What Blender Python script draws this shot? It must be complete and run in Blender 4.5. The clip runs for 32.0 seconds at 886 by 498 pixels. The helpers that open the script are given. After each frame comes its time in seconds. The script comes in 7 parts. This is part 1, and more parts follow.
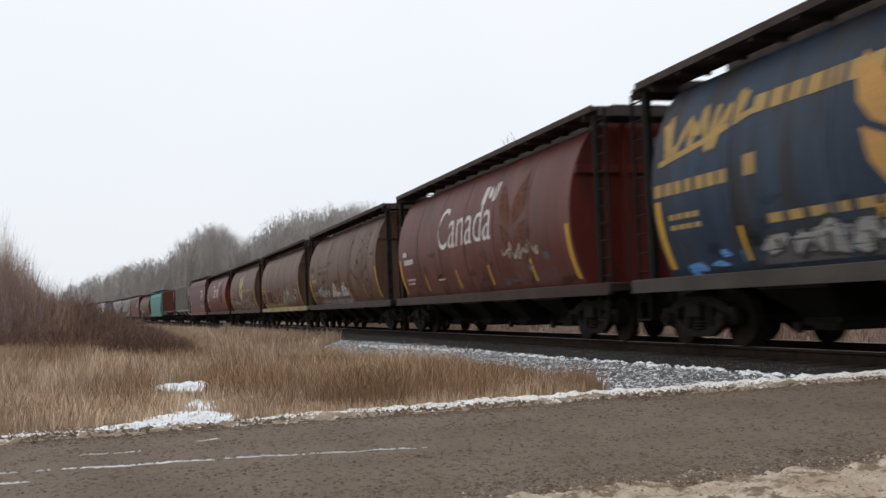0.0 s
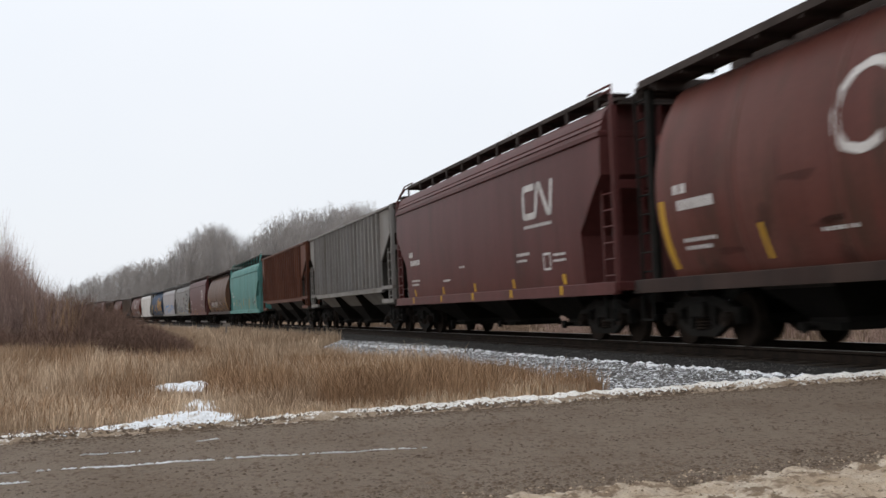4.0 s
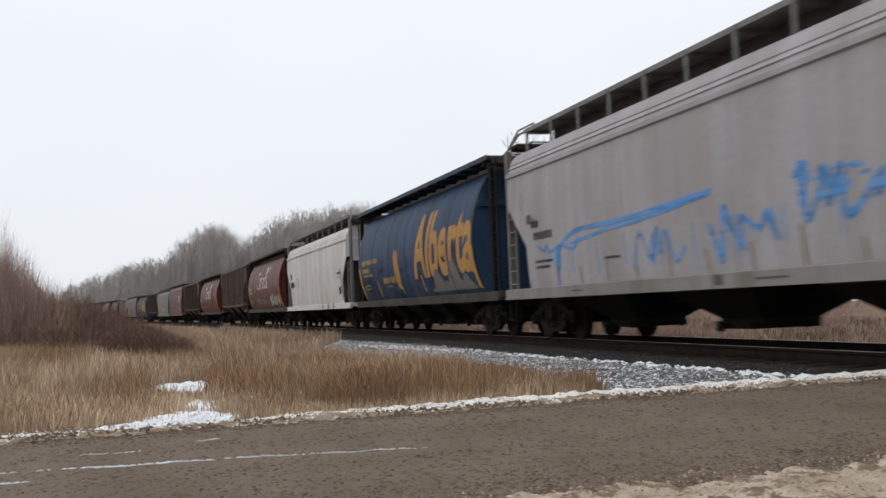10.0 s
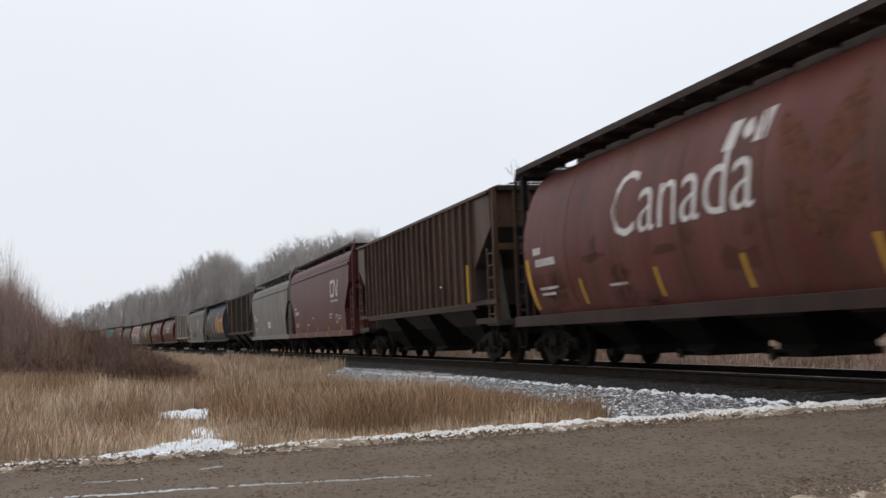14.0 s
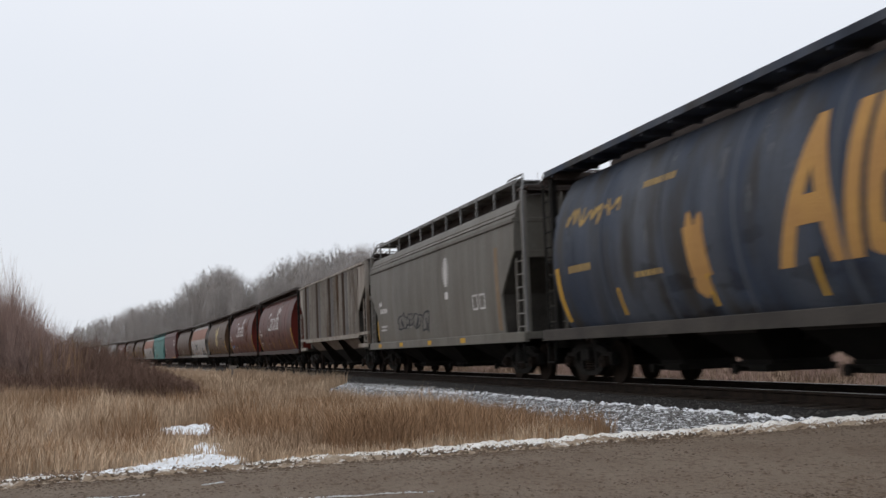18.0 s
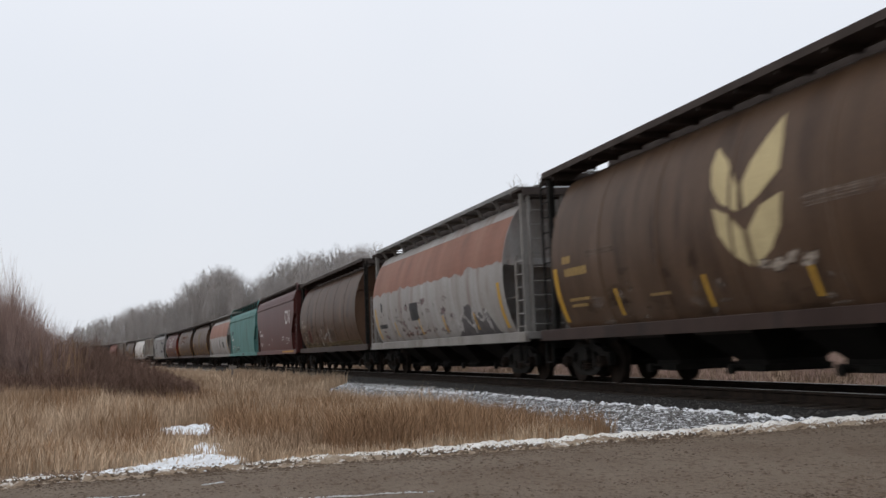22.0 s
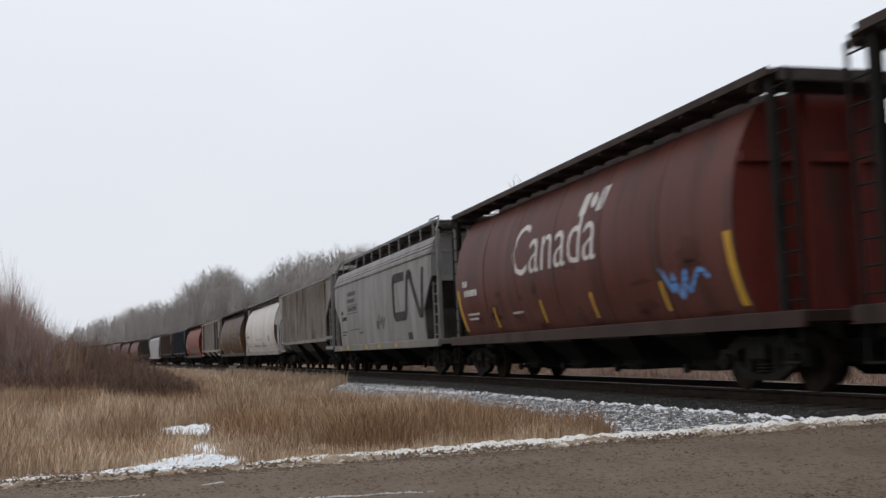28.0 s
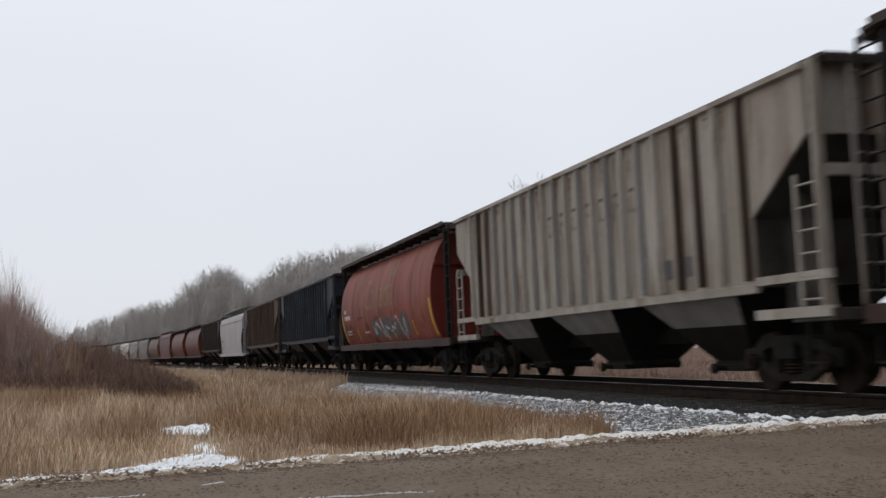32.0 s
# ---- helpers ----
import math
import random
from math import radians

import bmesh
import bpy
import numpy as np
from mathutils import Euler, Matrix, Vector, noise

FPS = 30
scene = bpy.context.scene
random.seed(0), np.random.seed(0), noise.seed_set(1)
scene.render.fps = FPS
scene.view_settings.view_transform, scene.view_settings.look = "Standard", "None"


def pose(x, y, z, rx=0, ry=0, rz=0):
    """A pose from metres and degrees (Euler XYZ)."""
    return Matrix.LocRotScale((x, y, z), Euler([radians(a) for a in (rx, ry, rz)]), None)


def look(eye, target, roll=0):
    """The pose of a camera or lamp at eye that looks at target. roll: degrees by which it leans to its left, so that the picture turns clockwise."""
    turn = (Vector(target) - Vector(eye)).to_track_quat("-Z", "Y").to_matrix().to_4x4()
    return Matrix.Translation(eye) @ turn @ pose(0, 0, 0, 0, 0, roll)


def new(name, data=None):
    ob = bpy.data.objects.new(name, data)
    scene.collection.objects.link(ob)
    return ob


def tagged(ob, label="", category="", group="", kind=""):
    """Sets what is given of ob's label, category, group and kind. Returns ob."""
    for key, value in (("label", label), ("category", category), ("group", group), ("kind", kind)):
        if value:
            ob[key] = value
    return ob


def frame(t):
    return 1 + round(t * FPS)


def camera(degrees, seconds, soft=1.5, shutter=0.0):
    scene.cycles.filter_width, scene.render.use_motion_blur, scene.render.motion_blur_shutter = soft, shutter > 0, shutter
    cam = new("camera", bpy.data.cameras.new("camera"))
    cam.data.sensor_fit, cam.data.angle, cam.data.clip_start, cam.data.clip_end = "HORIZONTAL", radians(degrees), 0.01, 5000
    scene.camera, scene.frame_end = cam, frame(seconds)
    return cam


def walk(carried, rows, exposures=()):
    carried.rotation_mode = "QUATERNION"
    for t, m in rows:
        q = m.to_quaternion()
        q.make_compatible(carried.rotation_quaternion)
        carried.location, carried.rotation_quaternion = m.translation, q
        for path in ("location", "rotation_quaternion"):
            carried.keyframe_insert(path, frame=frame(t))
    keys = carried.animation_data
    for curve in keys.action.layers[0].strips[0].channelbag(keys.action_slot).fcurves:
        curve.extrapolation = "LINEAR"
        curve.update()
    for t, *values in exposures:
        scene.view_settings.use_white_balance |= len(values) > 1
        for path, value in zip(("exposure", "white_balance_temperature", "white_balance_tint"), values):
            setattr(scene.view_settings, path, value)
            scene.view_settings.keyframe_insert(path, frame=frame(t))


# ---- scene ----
from collections import namedtuple

# ---------- plan: one circular track, a road crossing it, a camera on the verge ----------
SPEED = 22.2                 # metres a second, towards the camera
RADIUS, TRACK_X = 1786.0, 9.632   # the track's curve and its centre line beside the camera
CANT = radians(2.5)
EYE = (0.0, 0.0, 0.40)       # height over the near rail's head

# times at which the couplings pass abreast of the camera
COUPLINGS = [-0.03, 0.782, 1.563, 2.368, 3.155, 3.966, 4.775, 5.542, 6.345, 7.135, 7.955, 8.757, 9.535, 10.286,
             11.057, 11.858, 12.666, 13.462, 14.255, 15.069, 15.882, 16.667, 17.43, 18.19, 18.986, 19.793,
             20.56, 21.375, 22.187, 23.0, 23.774, 24.595, 25.368, 26.135, 26.916, 27.715, 28.506, 29.315,
             30.125, 30.897, 31.691, 32.51, 33.269, 34.076, 34.9, 35.7, 36.5, 37.3, 38.11, 38.94, 39.75,
             40.57, 41.38] + [42.18 + 0.8 * k for k in range(8)]

cam = camera(45.54, 32.0, soft=1.5, shutter=0.25)


def aim(yaw, pitch, roll=0.1):
    a, b = radians(yaw), radians(pitch)
    way = Vector((math.sin(a) * math.cos(b), math.cos(a) * math.cos(b), math.sin(b)))
    return look(EYE, Vector(EYE) + way, roll)


A, B = (15.255, 3.843), (14.895, 6.125)
walk(cam, [(0, aim(*A)), (6, aim(*A)), (12, aim(*A)), (12.5, aim(*A)), (13, aim(15.09, 3.88)), (13.5, aim(15.08, 4.38)),
           (14, aim(15.03, 5.31)), (14.5, aim(14.93, 5.61)), (16.5, aim(14.90, 6.09)), (17, aim(*B)),
           (20, aim(*B)), (32, aim(*B))],
 exposures=[(0, -0.02, 6600, 10.5), (10, -0.04, 6600, 10.5), (11, -0.06, 6600, 10.5), (12, -0.08, 6600, 10.5), (13, -0.02, 6600, 10.5), (14, -0.12, 6540, 11.2),
                (17, -0.17, 6520, 11.5), (19, -0.19, 6520, 11.5), (20, -0.21, 6520, 11.5), (22, -0.19, 6520, 11.5), (29, -0.19, 6520, 11.5), (30, -0.24, 6520, 11.5), (31, -0.28, 6520, 11.5), (32, -0.22, 6520, 11.5)])

# ---------- daylight: thick cloud, a weak sun behind it ----------
world = bpy.data.worlds.new("overcast_sky")
scene.world = world
world.use_nodes = True
wn, wl = world.node_tree.nodes, world.node_tree.links
wn.clear()
sky = wn.new("ShaderNodeTexSky")
sky.sky_type, sky.sun_disc = "NISHITA", False
sky.sun_elevation, sky.sun_rotation = radians(34), radians(-75)
sky.dust_density, sky.air_density = 3.0, 1.0
clear = wn.new("ShaderNodeBackground")
clear.inputs["Strength"].default_value = 0.012
wl.new(sky.outputs[0], clear.inputs["Color"])
cloud_noise = wn.new("ShaderNodeTexNoise")
cloud_noise.inputs["Scale"].default_value, cloud_noise.inputs["Detail"].default_value = 1.6, 4
cloud_ramp = wn.new("ShaderNodeValToRGB")
cloud_ramp.color_ramp.elements[0].position, cloud_ramp.color_ramp.elements[0].color = 0.3, (0.775, 0.83, 0.90, 1)
cloud_ramp.color_ramp.elements[1].position, cloud_ramp.color_ramp.elements[1].color = 0.7, (0.845, 0.88, 0.93, 1)
wl.new(cloud_noise.outputs["Fac"], cloud_ramp.inputs[0])
cloud = wn.new("ShaderNodeBackground")
# thick cloud is brighter overhead than at the horizon
sky_co, sky_up, sky_sq, sky_gain = wn.new("ShaderNodeTexCoord"), wn.new("ShaderNodeSeparateXYZ"), wn.new("ShaderNodeMath"), wn.new("ShaderNodeMath")
sky_sq.operation, sky_gain.operation = "MULTIPLY", "MULTIPLY_ADD"
sky_gain.inputs[1].default_value, sky_gain.inputs[2].default_value = 0.75, 1.01
wl.new(sky_co.outputs["Generated"], sky_up.inputs[0])
wl.new(sky_up.outputs["Z"], sky_sq.inputs[0]), wl.new(sky_up.outputs["Z"], sky_sq.inputs[1])
wl.new(sky_sq.outputs[0], sky_gain.inputs[0]), wl.new(sky_gain.outputs[0], cloud.inputs["Strength"])
wl.new(cloud_ramp.outputs[0], cloud.inputs["Color"])
both, wout = wn.new("ShaderNodeAddShader"), wn.new("ShaderNodeOutputWorld")
wl.new(clear.outputs[0], both.inputs[0]), wl.new(cloud.outputs[0], both.inputs[1])
wl.new(both.outputs[0], wout.inputs["Surface"])

sun = new("sun", bpy.data.lights.new("sun", "SUN"))
sun.data.energy, sun.data.angle, sun.data.color = 0.4, radians(25), (1.0, 0.96, 0.9)
sun.matrix_basis = look((0, 0, 60), (52, -14, 22))


# ---------- materials ----------
def surface(name, tint, tint2, scale=4.0, rough=0.85, bump=0.3, fine=40.0, stretch=(1, 1, 1), metal=0.0, seed_by_object=False,
            stain=None, stain_scale=1.0, stain_edge=(0.52, 0.68), island=0.0, bump_size=0.01, gloss=0.06):
    """Two colours mixed by coarse noise, fine grain in brightness and relief, an optional stain colour with its own shape."""
    m = bpy.data.materials.new(name)
    m.use_nodes = True
    n, l = m.node_tree.nodes, m.node_tree.links
    b = n["Principled BSDF"]
    co = n.new("ShaderNodeTexCoord")
    mp = n.new("ShaderNodeMapping")
    mp.inputs["Scale"].default_value = stretch
    l.new(co.outputs["Object"], mp.inputs["Vector"])
    vec = mp.outputs["Vector"]
    if seed_by_object:
        info, mul = n.new("ShaderNodeObjectInfo"), n.new("ShaderNodeMath")
        mul.operation, mul.inputs[1].default_value = "MULTIPLY", 57.0
        l.new(info.outputs["Random"], mul.inputs[0])
        add = n.new("ShaderNodeVectorMath")
        l.new(vec, add.inputs[0]), l.new(mul.outputs[0], add.inputs[1])
        vec = add.outputs[0]

    def tex(s, d):
        t = n.new("ShaderNodeTexNoise")
        t.inputs["Scale"].default_value, t.inputs["Detail"].default_value = s, d
        l.new(vec, t.inputs["Vector"])
        return t

    def mix(fac, a, c, kind="MIX"):
        x = n.new("ShaderNodeMix")
        x.data_type, x.blend_type = "RGBA", kind
        if isinstance(fac, float):
            x.inputs["Factor"].default_value = fac
        else:
            l.new(fac, x.inputs["Factor"])
        for sock, value in ((x.inputs["A"], a), (x.inputs["B"], c)):
            if isinstance(value, tuple):
                sock.default_value = (*value, 1)
            else:
                l.new(value, sock)
        return x.outputs["Result"]

    def ramp(src, lo, hi, c0=(0, 0, 0), c1=(1, 1, 1)):
        r = n.new("ShaderNodeValToRGB")
        e = r.color_ramp.elements
        e[0].position, e[1].position, e[0].color, e[1].color = lo, hi, (*c0, 1), (*c1, 1)
        l.new(src, r.inputs[0])
        return r.outputs["Color"]

    coarse, grain = tex(scale, 5), tex(fine, 4)
    col = mix(ramp(coarse.outputs["Fac"], 0.35, 0.65), tint, tint2)
    if stain:
        col = mix(ramp(tex(stain_scale, 6).outputs["Fac"], *stain_edge), col, stain)
    col = mix(1.0, col, ramp(grain.outputs["Fac"], 0.25, 0.75, (0.78, 0.78, 0.78), (1.12, 1.12, 1.12)), "MULTIPLY")
    if island:
        geo = n.new("ShaderNodeNewGeometry")
        col = mix(1.0, col, ramp(geo.outputs["Random Per Island"], 0, 1, (1 - island,) * 3, (1 + island,) * 3), "MULTIPLY")
    l.new(col, b.inputs["Base Color"])
    b.inputs["Roughness"].default_value, b.inputs["Metallic"].default_value = rough, metal
    b.inputs["Specular IOR Level"].default_value = gloss
    if bump:
        bp = n.new("ShaderNodeBump")
        bp.inputs["Strength"].default_value, bp.inputs["Distance"].default_value = bump, bump_size
        l.new(grain.outputs["Fac"], bp.inputs["Height"])
        l.new(bp.outputs[0], b.inputs["Normal"])
    return m


def paint(name, tint, fade, stain, amount=0.6, rough=0.55, streak=0.36):
    """Weathered car paint: faded patches, grime and rust that runs down in streaks, dust wiped by rain."""
    tint, fade, stain = (tuple(0.88 * q for q in c) for c in (tint, fade, stain))
    m = surface(name, tint, fade, 0.45, rough, 0.15, 30, (1.6, 1.6, 0.35), 0, True, stain, 1.1, (amount - 0.06, amount + 0.12), 0, 0.004, 0.12)
    n, l = m.node_tree.nodes, m.node_tree.links
    b = n["Principled BSDF"]
    old = b.inputs["Base Color"].links[0].from_socket
    add = next(x for x in n if x.bl_idname == "ShaderNodeVectorMath")
    for scale, low, high, floor in (((0.0, 1.1, 0.14), 0.36, 0.70, 1 - 0.7 * streak), ((0.0, 6.0, 0.3), 0.42, 0.8, 1 - 0.35 * streak), ((1.0, 0.6, 1.4), 0.4, 0.72, 1 - 0.65 * streak)):
        mp, tx, rp, mx = (n.new("ShaderNode" + k) for k in ("Mapping", "TexNoise", "ValToRGB", "Mix"))
        mp.inputs["Scale"].default_value = scale
        tx.inputs["Scale"].default_value, tx.inputs["Detail"].default_value = 1.0, 5
        e = rp.color_ramp.elements
        e[0].position, e[1].position, e[0].color, e[1].color = low, high, (1.05, 1.05, 1.05, 1), (floor, floor * 0.97, floor * 0.93, 1)
        mx.data_type, mx.blend_type = "RGBA", "MULTIPLY"
        mx.inputs["Factor"].default_value = 1.0
        l.new(add.outputs[0], mp.inputs["Vector"]), l.new(mp.outputs[0], tx.inputs["Vector"]), l.new(tx.outputs["Fac"], rp.inputs[0])
        l.new(old, mx.inputs["A"]), l.new(rp.outputs["Color"], mx.inputs["B"])
        old = mx.outputs["Result"]
    l.new(old, b.inputs["Base Color"])
    return m


M = {}
RUST, GRIME = (0.13, 0.055, 0.03), (0.07, 0.055, 0.045)
M["red"] = paint("oxide_red_paint", (0.118, 0.039, 0.031), (0.138, 0.054, 0.044), (0.082, 0.042, 0.031), 0.58, 0.48, 0.26)
M["red_end"] = paint("fresh_red_paint", (0.150, 0.022, 0.014), (0.120, 0.022, 0.016), (0.045, 0.022, 0.016))
M["cnred"] = paint("maroon_paint", (0.094, 0.028, 0.026), (0.106, 0.036, 0.033), (0.068, 0.027, 0.023), 0.62, 0.45, 0.2)
M["brown"] = paint("faded_brown_paint", (0.125, 0.067, 0.043), (0.148, 0.089, 0.064), (0.085, 0.042, 0.027), 0.6, 0.5)
M["darkbrown"] = paint("dark_brown_paint", (0.081, 0.045, 0.028), (0.106, 0.062, 0.040), (0.052, 0.031, 0.022), 0.6, 0.48)
M["blue"] = paint("blue_paint", (0.020, 0.050, 0.110), (0.034, 0.068, 0.135), (0.030, 0.034, 0.046))
M["navy"] = paint("grimy_navy_paint", (0.028, 0.048, 0.082), (0.048, 0.070, 0.104), (0.041, 0.038, 0.041), 0.54)
M["dirtyblue"] = paint("grimy_blue_paint", (0.035, 0.048, 0.078), (0.085, 0.095, 0.115), (0.045, 0.042, 0.04), 0.55)
M["teal"] = paint("pale_teal_paint", (0.088, 0.252, 0.238), (0.110, 0.280, 0.266), (0.082, 0.185, 0.172), 0.66, streak=0.18)
M["grey"] = paint("light_grey_paint", (0.223, 0.219, 0.218), (0.266, 0.262, 0.260), (0.158, 0.145, 0.133), 0.64, streak=0.24)
M["darkgrey"] = paint("warm_grey_paint", (0.178, 0.168, 0.154), (0.202, 0.191, 0.175), (0.135, 0.122, 0.106), 0.64, streak=0.22)
M["white"] = paint("white_paint", (0.56, 0.548, 0.536), (0.60, 0.586, 0.575), (0.360, 0.324, 0.288), 0.7, streak=0.12)
M["ribgrey"] = paint("pale_grey_paint", (0.230, 0.219, 0.209), (0.264, 0.253, 0.241), (0.173, 0.153, 0.133), 0.62, streak=0.25)
M["ribrust"] = paint("rust_streaked_beige_paint", (0.315, 0.285, 0.252), (0.355, 0.325, 0.290), (0.160, 0.112, 0.080), 0.58, streak=0.28)
M["ribred"] = paint("rust_red_paint", (0.118, 0.043, 0.025), (0.142, 0.055, 0.033), (0.074, 0.028, 0.018))
M["ribdark"] = paint("sooty_brown_paint", (0.036, 0.027, 0.023), (0.051, 0.040, 0.033), (0.025, 0.019, 0.017))
M["coat"] = paint("faded_orange_coat", (0.231, 0.102, 0.068), (0.258, 0.129, 0.092), (0.190, 0.095, 0.068), 0.62, streak=0.14)
M["patch"] = paint("scuffed_white_paint", (0.305, 0.293, 0.286), (0.351, 0.343, 0.335), (0.228, 0.183, 0.168), 0.58, streak=0.18)
M["palegrey"] = paint("lavender_grey_paint", (0.335, 0.325, 0.345), (0.37, 0.36, 0.375), (0.27, 0.25, 0.25), 0.68, streak=0.12)
M["rustcoat"] = paint("rusted_through_paint", (0.175, 0.095, 0.046), (0.235, 0.145, 0.080), (0.10, 0.05, 0.028), 0.5)
# Later cars' coats: own darker tone plus a dimmer exposure put into the paint.
M["darkred"] = paint("dimmer_oxide_red_paint", (0.094, 0.028, 0.021), (0.112, 0.040, 0.031), (0.062, 0.030, 0.022), 0.58, 0.48, 0.26)
M["olivebrown"] = paint("dull_golden_brown_paint", (0.088, 0.051, 0.030), (0.110, 0.069, 0.045), (0.060, 0.034, 0.021), 0.6, 0.5)
M["darkmaroon"] = paint("dimmer_maroon_paint", (0.078, 0.022, 0.020), (0.092, 0.030, 0.027), (0.056, 0.021, 0.018), 0.62, 0.45, 0.2)
M["dullteal"] = paint("dimmer_teal_paint", (0.070, 0.200, 0.192), (0.088, 0.222, 0.212), (0.074, 0.150, 0.136), 0.64, streak=0.24)
M["olivegrey"] = paint("olive_grey_paint", (0.140, 0.132, 0.117), (0.160, 0.151, 0.134), (0.108, 0.098, 0.085), 0.64, streak=0.2)
M["ribnavy"] = paint("sooty_blue_black_paint", (0.024, 0.028, 0.038), (0.038, 0.042, 0.054), (0.020, 0.019, 0.020))
M["drabbay"] = surface("pale_dirty_hopper_plate", (0.20, 0.160, 0.132), (0.145, 0.108, 0.086), 2, 0.8, 0.1, 40)
# Shade under the car ends put into colour; webs and platforms share it.
M["enddark"] = surface("dark_end_plate", (0.036, 0.033, 0.029), (0.060, 0.054, 0.047), 1.5, 0.85, 0.2, 30)
M["tagpale"] = surface("pale_grey_spray_paint", (0.30, 0.295, 0.29), (0.24, 0.235, 0.23), 2, 0.8, 0.05, 30)
M["lilac"] = surface("lilac_spray_paint", (0.27, 0.225, 0.235), (0.22, 0.17, 0.19), 2, 0.8, 0.05, 30)
M["olivestain"] = surface("olive_yellow_grime", (0.175, 0.140, 0.070), (0.130, 0.098, 0.052), 2, 0.8, 0.05, 30)
M["spraydrab"] = surface("dull_overspray", (0.20, 0.160, 0.132), (0.145, 0.108, 0.086), 4, 0.8, 0.05, 40)
M["maroonpatch"] = surface("maroon_touch_up", (0.075, 0.026, 0.024), (0.095, 0.036, 0.032), 2, 0.7, 0.05, 30)
M["tealdirt"] = surface("beige_grime_on_teal", (0.20, 0.225, 0.185), (0.15, 0.205, 0.18), 3, 0.8, 0.05, 30)
M["ribbrown"] = paint("scorched_brown_paint", (0.060, 0.040, 0.030), (0.086, 0.056, 0.041), (0.038, 0.027, 0.021))
M["ribedge"] = paint("worn_brown_edges", (0.115, 0.086, 0.070), (0.150, 0.118, 0.100), (0.085, 0.058, 0.045))
M["tagfill"] = surface("grey_tag_fill", (0.15, 0.142, 0.13), (0.18, 0.17, 0.155), 3, 0.8, 0.05, 30)
M["olivebay"] = surface("dirty_olive_hopper_plate", (0.062, 0.056, 0.046), (0.085, 0.076, 0.062), 1.2, 0.8, 0.2, 30)
# Darker copy of the dry grass: shade behind the train put into colour.
M["dullgrass"] = surface("shaded_brown_grass", (0.19, 0.135, 0.095), (0.145, 0.10, 0.07), 0.5, 0.9, 0, 20, island=0.4)
M["drip"] = surface("pale_bird_lime_drips", (0.22, 0.22, 0.22), (0.14, 0.145, 0.15), 2, 0.8, 0.05, 40)
M["tan"] = surface("faded_tan_paint", (0.24, 0.175, 0.12), (0.19, 0.135, 0.09), 1.5, 0.8, 0.05, 30)
M["salmon"] = paint("faded_salmon_paint", (0.225, 0.055, 0.040), (0.250, 0.080, 0.058), (0.135, 0.055, 0.042))
M["sill"] = paint("grimy_sill_paint", (0.040, 0.023, 0.019), (0.052, 0.032, 0.026), (0.026, 0.018, 0.015))
M["yellowsill"] = paint("dirty_yellow_sill_paint", (0.26, 0.215, 0.10), (0.30, 0.25, 0.13), (0.15, 0.12, 0.07))
M["black"] = surface("near_black_underframe", (0.010, 0.010, 0.009), (0.019, 0.017, 0.015), 2, 0.8, 0.3, 40)
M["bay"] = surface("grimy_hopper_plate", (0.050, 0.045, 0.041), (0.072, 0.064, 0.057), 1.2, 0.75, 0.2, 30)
# Shade between the hoppers put into the colour; truck side frames share it.
M["shadeblack"] = surface("shade_dark_plate", (0.013, 0.012, 0.011), (0.020, 0.018, 0.016), 1.5, 0.85, 0.2, 30)
M["steel"] = surface("worn_steel", (0.22, 0.21, 0.20), (0.30, 0.29, 0.28), 3, 0.4, 0.1, 50, metal=0.8)
M["railside"] = surface("rusty_rail", (0.013, 0.010, 0.008), (0.024, 0.017, 0.013), 5, 0.8, 0.2, 50)
M["walk"] = surface("galvanised_walkway", (0.16, 0.16, 0.155), (0.22, 0.215, 0.21), 2, 0.6, 0.2, 40)
M["darkwalk"] = surface("dark_walkway", (0.045, 0.036, 0.032), (0.07, 0.056, 0.05), 2, 0.7, 0.2, 40)
M["yellow"] = surface("yellow_marking", (0.54, 0.315, 0.04), (0.46, 0.26, 0.045), 3, 0.6, 0.05, 40)
M["gold"] = surface("faded_gold_lettering", (0.38, 0.26, 0.10), (0.30, 0.20, 0.09), 1.5, 0.7, 0.05, 40)
M["cream"] = surface("cream_lettering", (0.50, 0.41, 0.23), (0.42, 0.34, 0.19), 1.5, 0.7, 0.05, 40)
M["dullcream"] = surface("worn_olive_emblem_paint", (0.20, 0.155, 0.085), (0.155, 0.118, 0.066), 1.5, 0.8, 0.05, 40)
M["orange"] = surface("orange_lettering", (0.44, 0.25, 0.085), (0.38, 0.21, 0.08), 1.5, 0.7, 0.05, 40)
M["ink"] = surface("white_lettering", (0.60, 0.58, 0.56), (0.50, 0.47, 0.45), 2, 0.7, 0.05, 40)
M["darkink"] = surface("black_lettering", (0.035, 0.035, 0.037), (0.06, 0.06, 0.06), 2, 0.7, 0.05, 40)
M["ghost"] = surface("ghosted_leaf_mark", (0.122, 0.054, 0.034), (0.108, 0.046, 0.030), 2, 0.7, 0.05, 40)
M["spraywhite"] = surface("white_spray_paint", (0.45, 0.43, 0.42), (0.33, 0.31, 0.30), 3, 0.7, 0.05, 40)
M["spraybeige"] = surface("beige_spray_paint", (0.36, 0.31, 0.26), (0.28, 0.235, 0.19), 2, 0.8, 0.05, 30)
M["sprayblue"] = surface("blue_spray_paint", (0.10, 0.27, 0.56), (0.15, 0.31, 0.58), 3, 0.7, 0.05, 40)
M["spraypink"] = surface("mauve_spray_paint", (0.20, 0.145, 0.150), (0.25, 0.195, 0.195), 3, 0.7, 0.05, 40)
M["sprayrust"] = surface("rust_bleed", (0.16, 0.075, 0.05), (0.20, 0.10, 0.07), 3, 0.8, 0.05, 40)
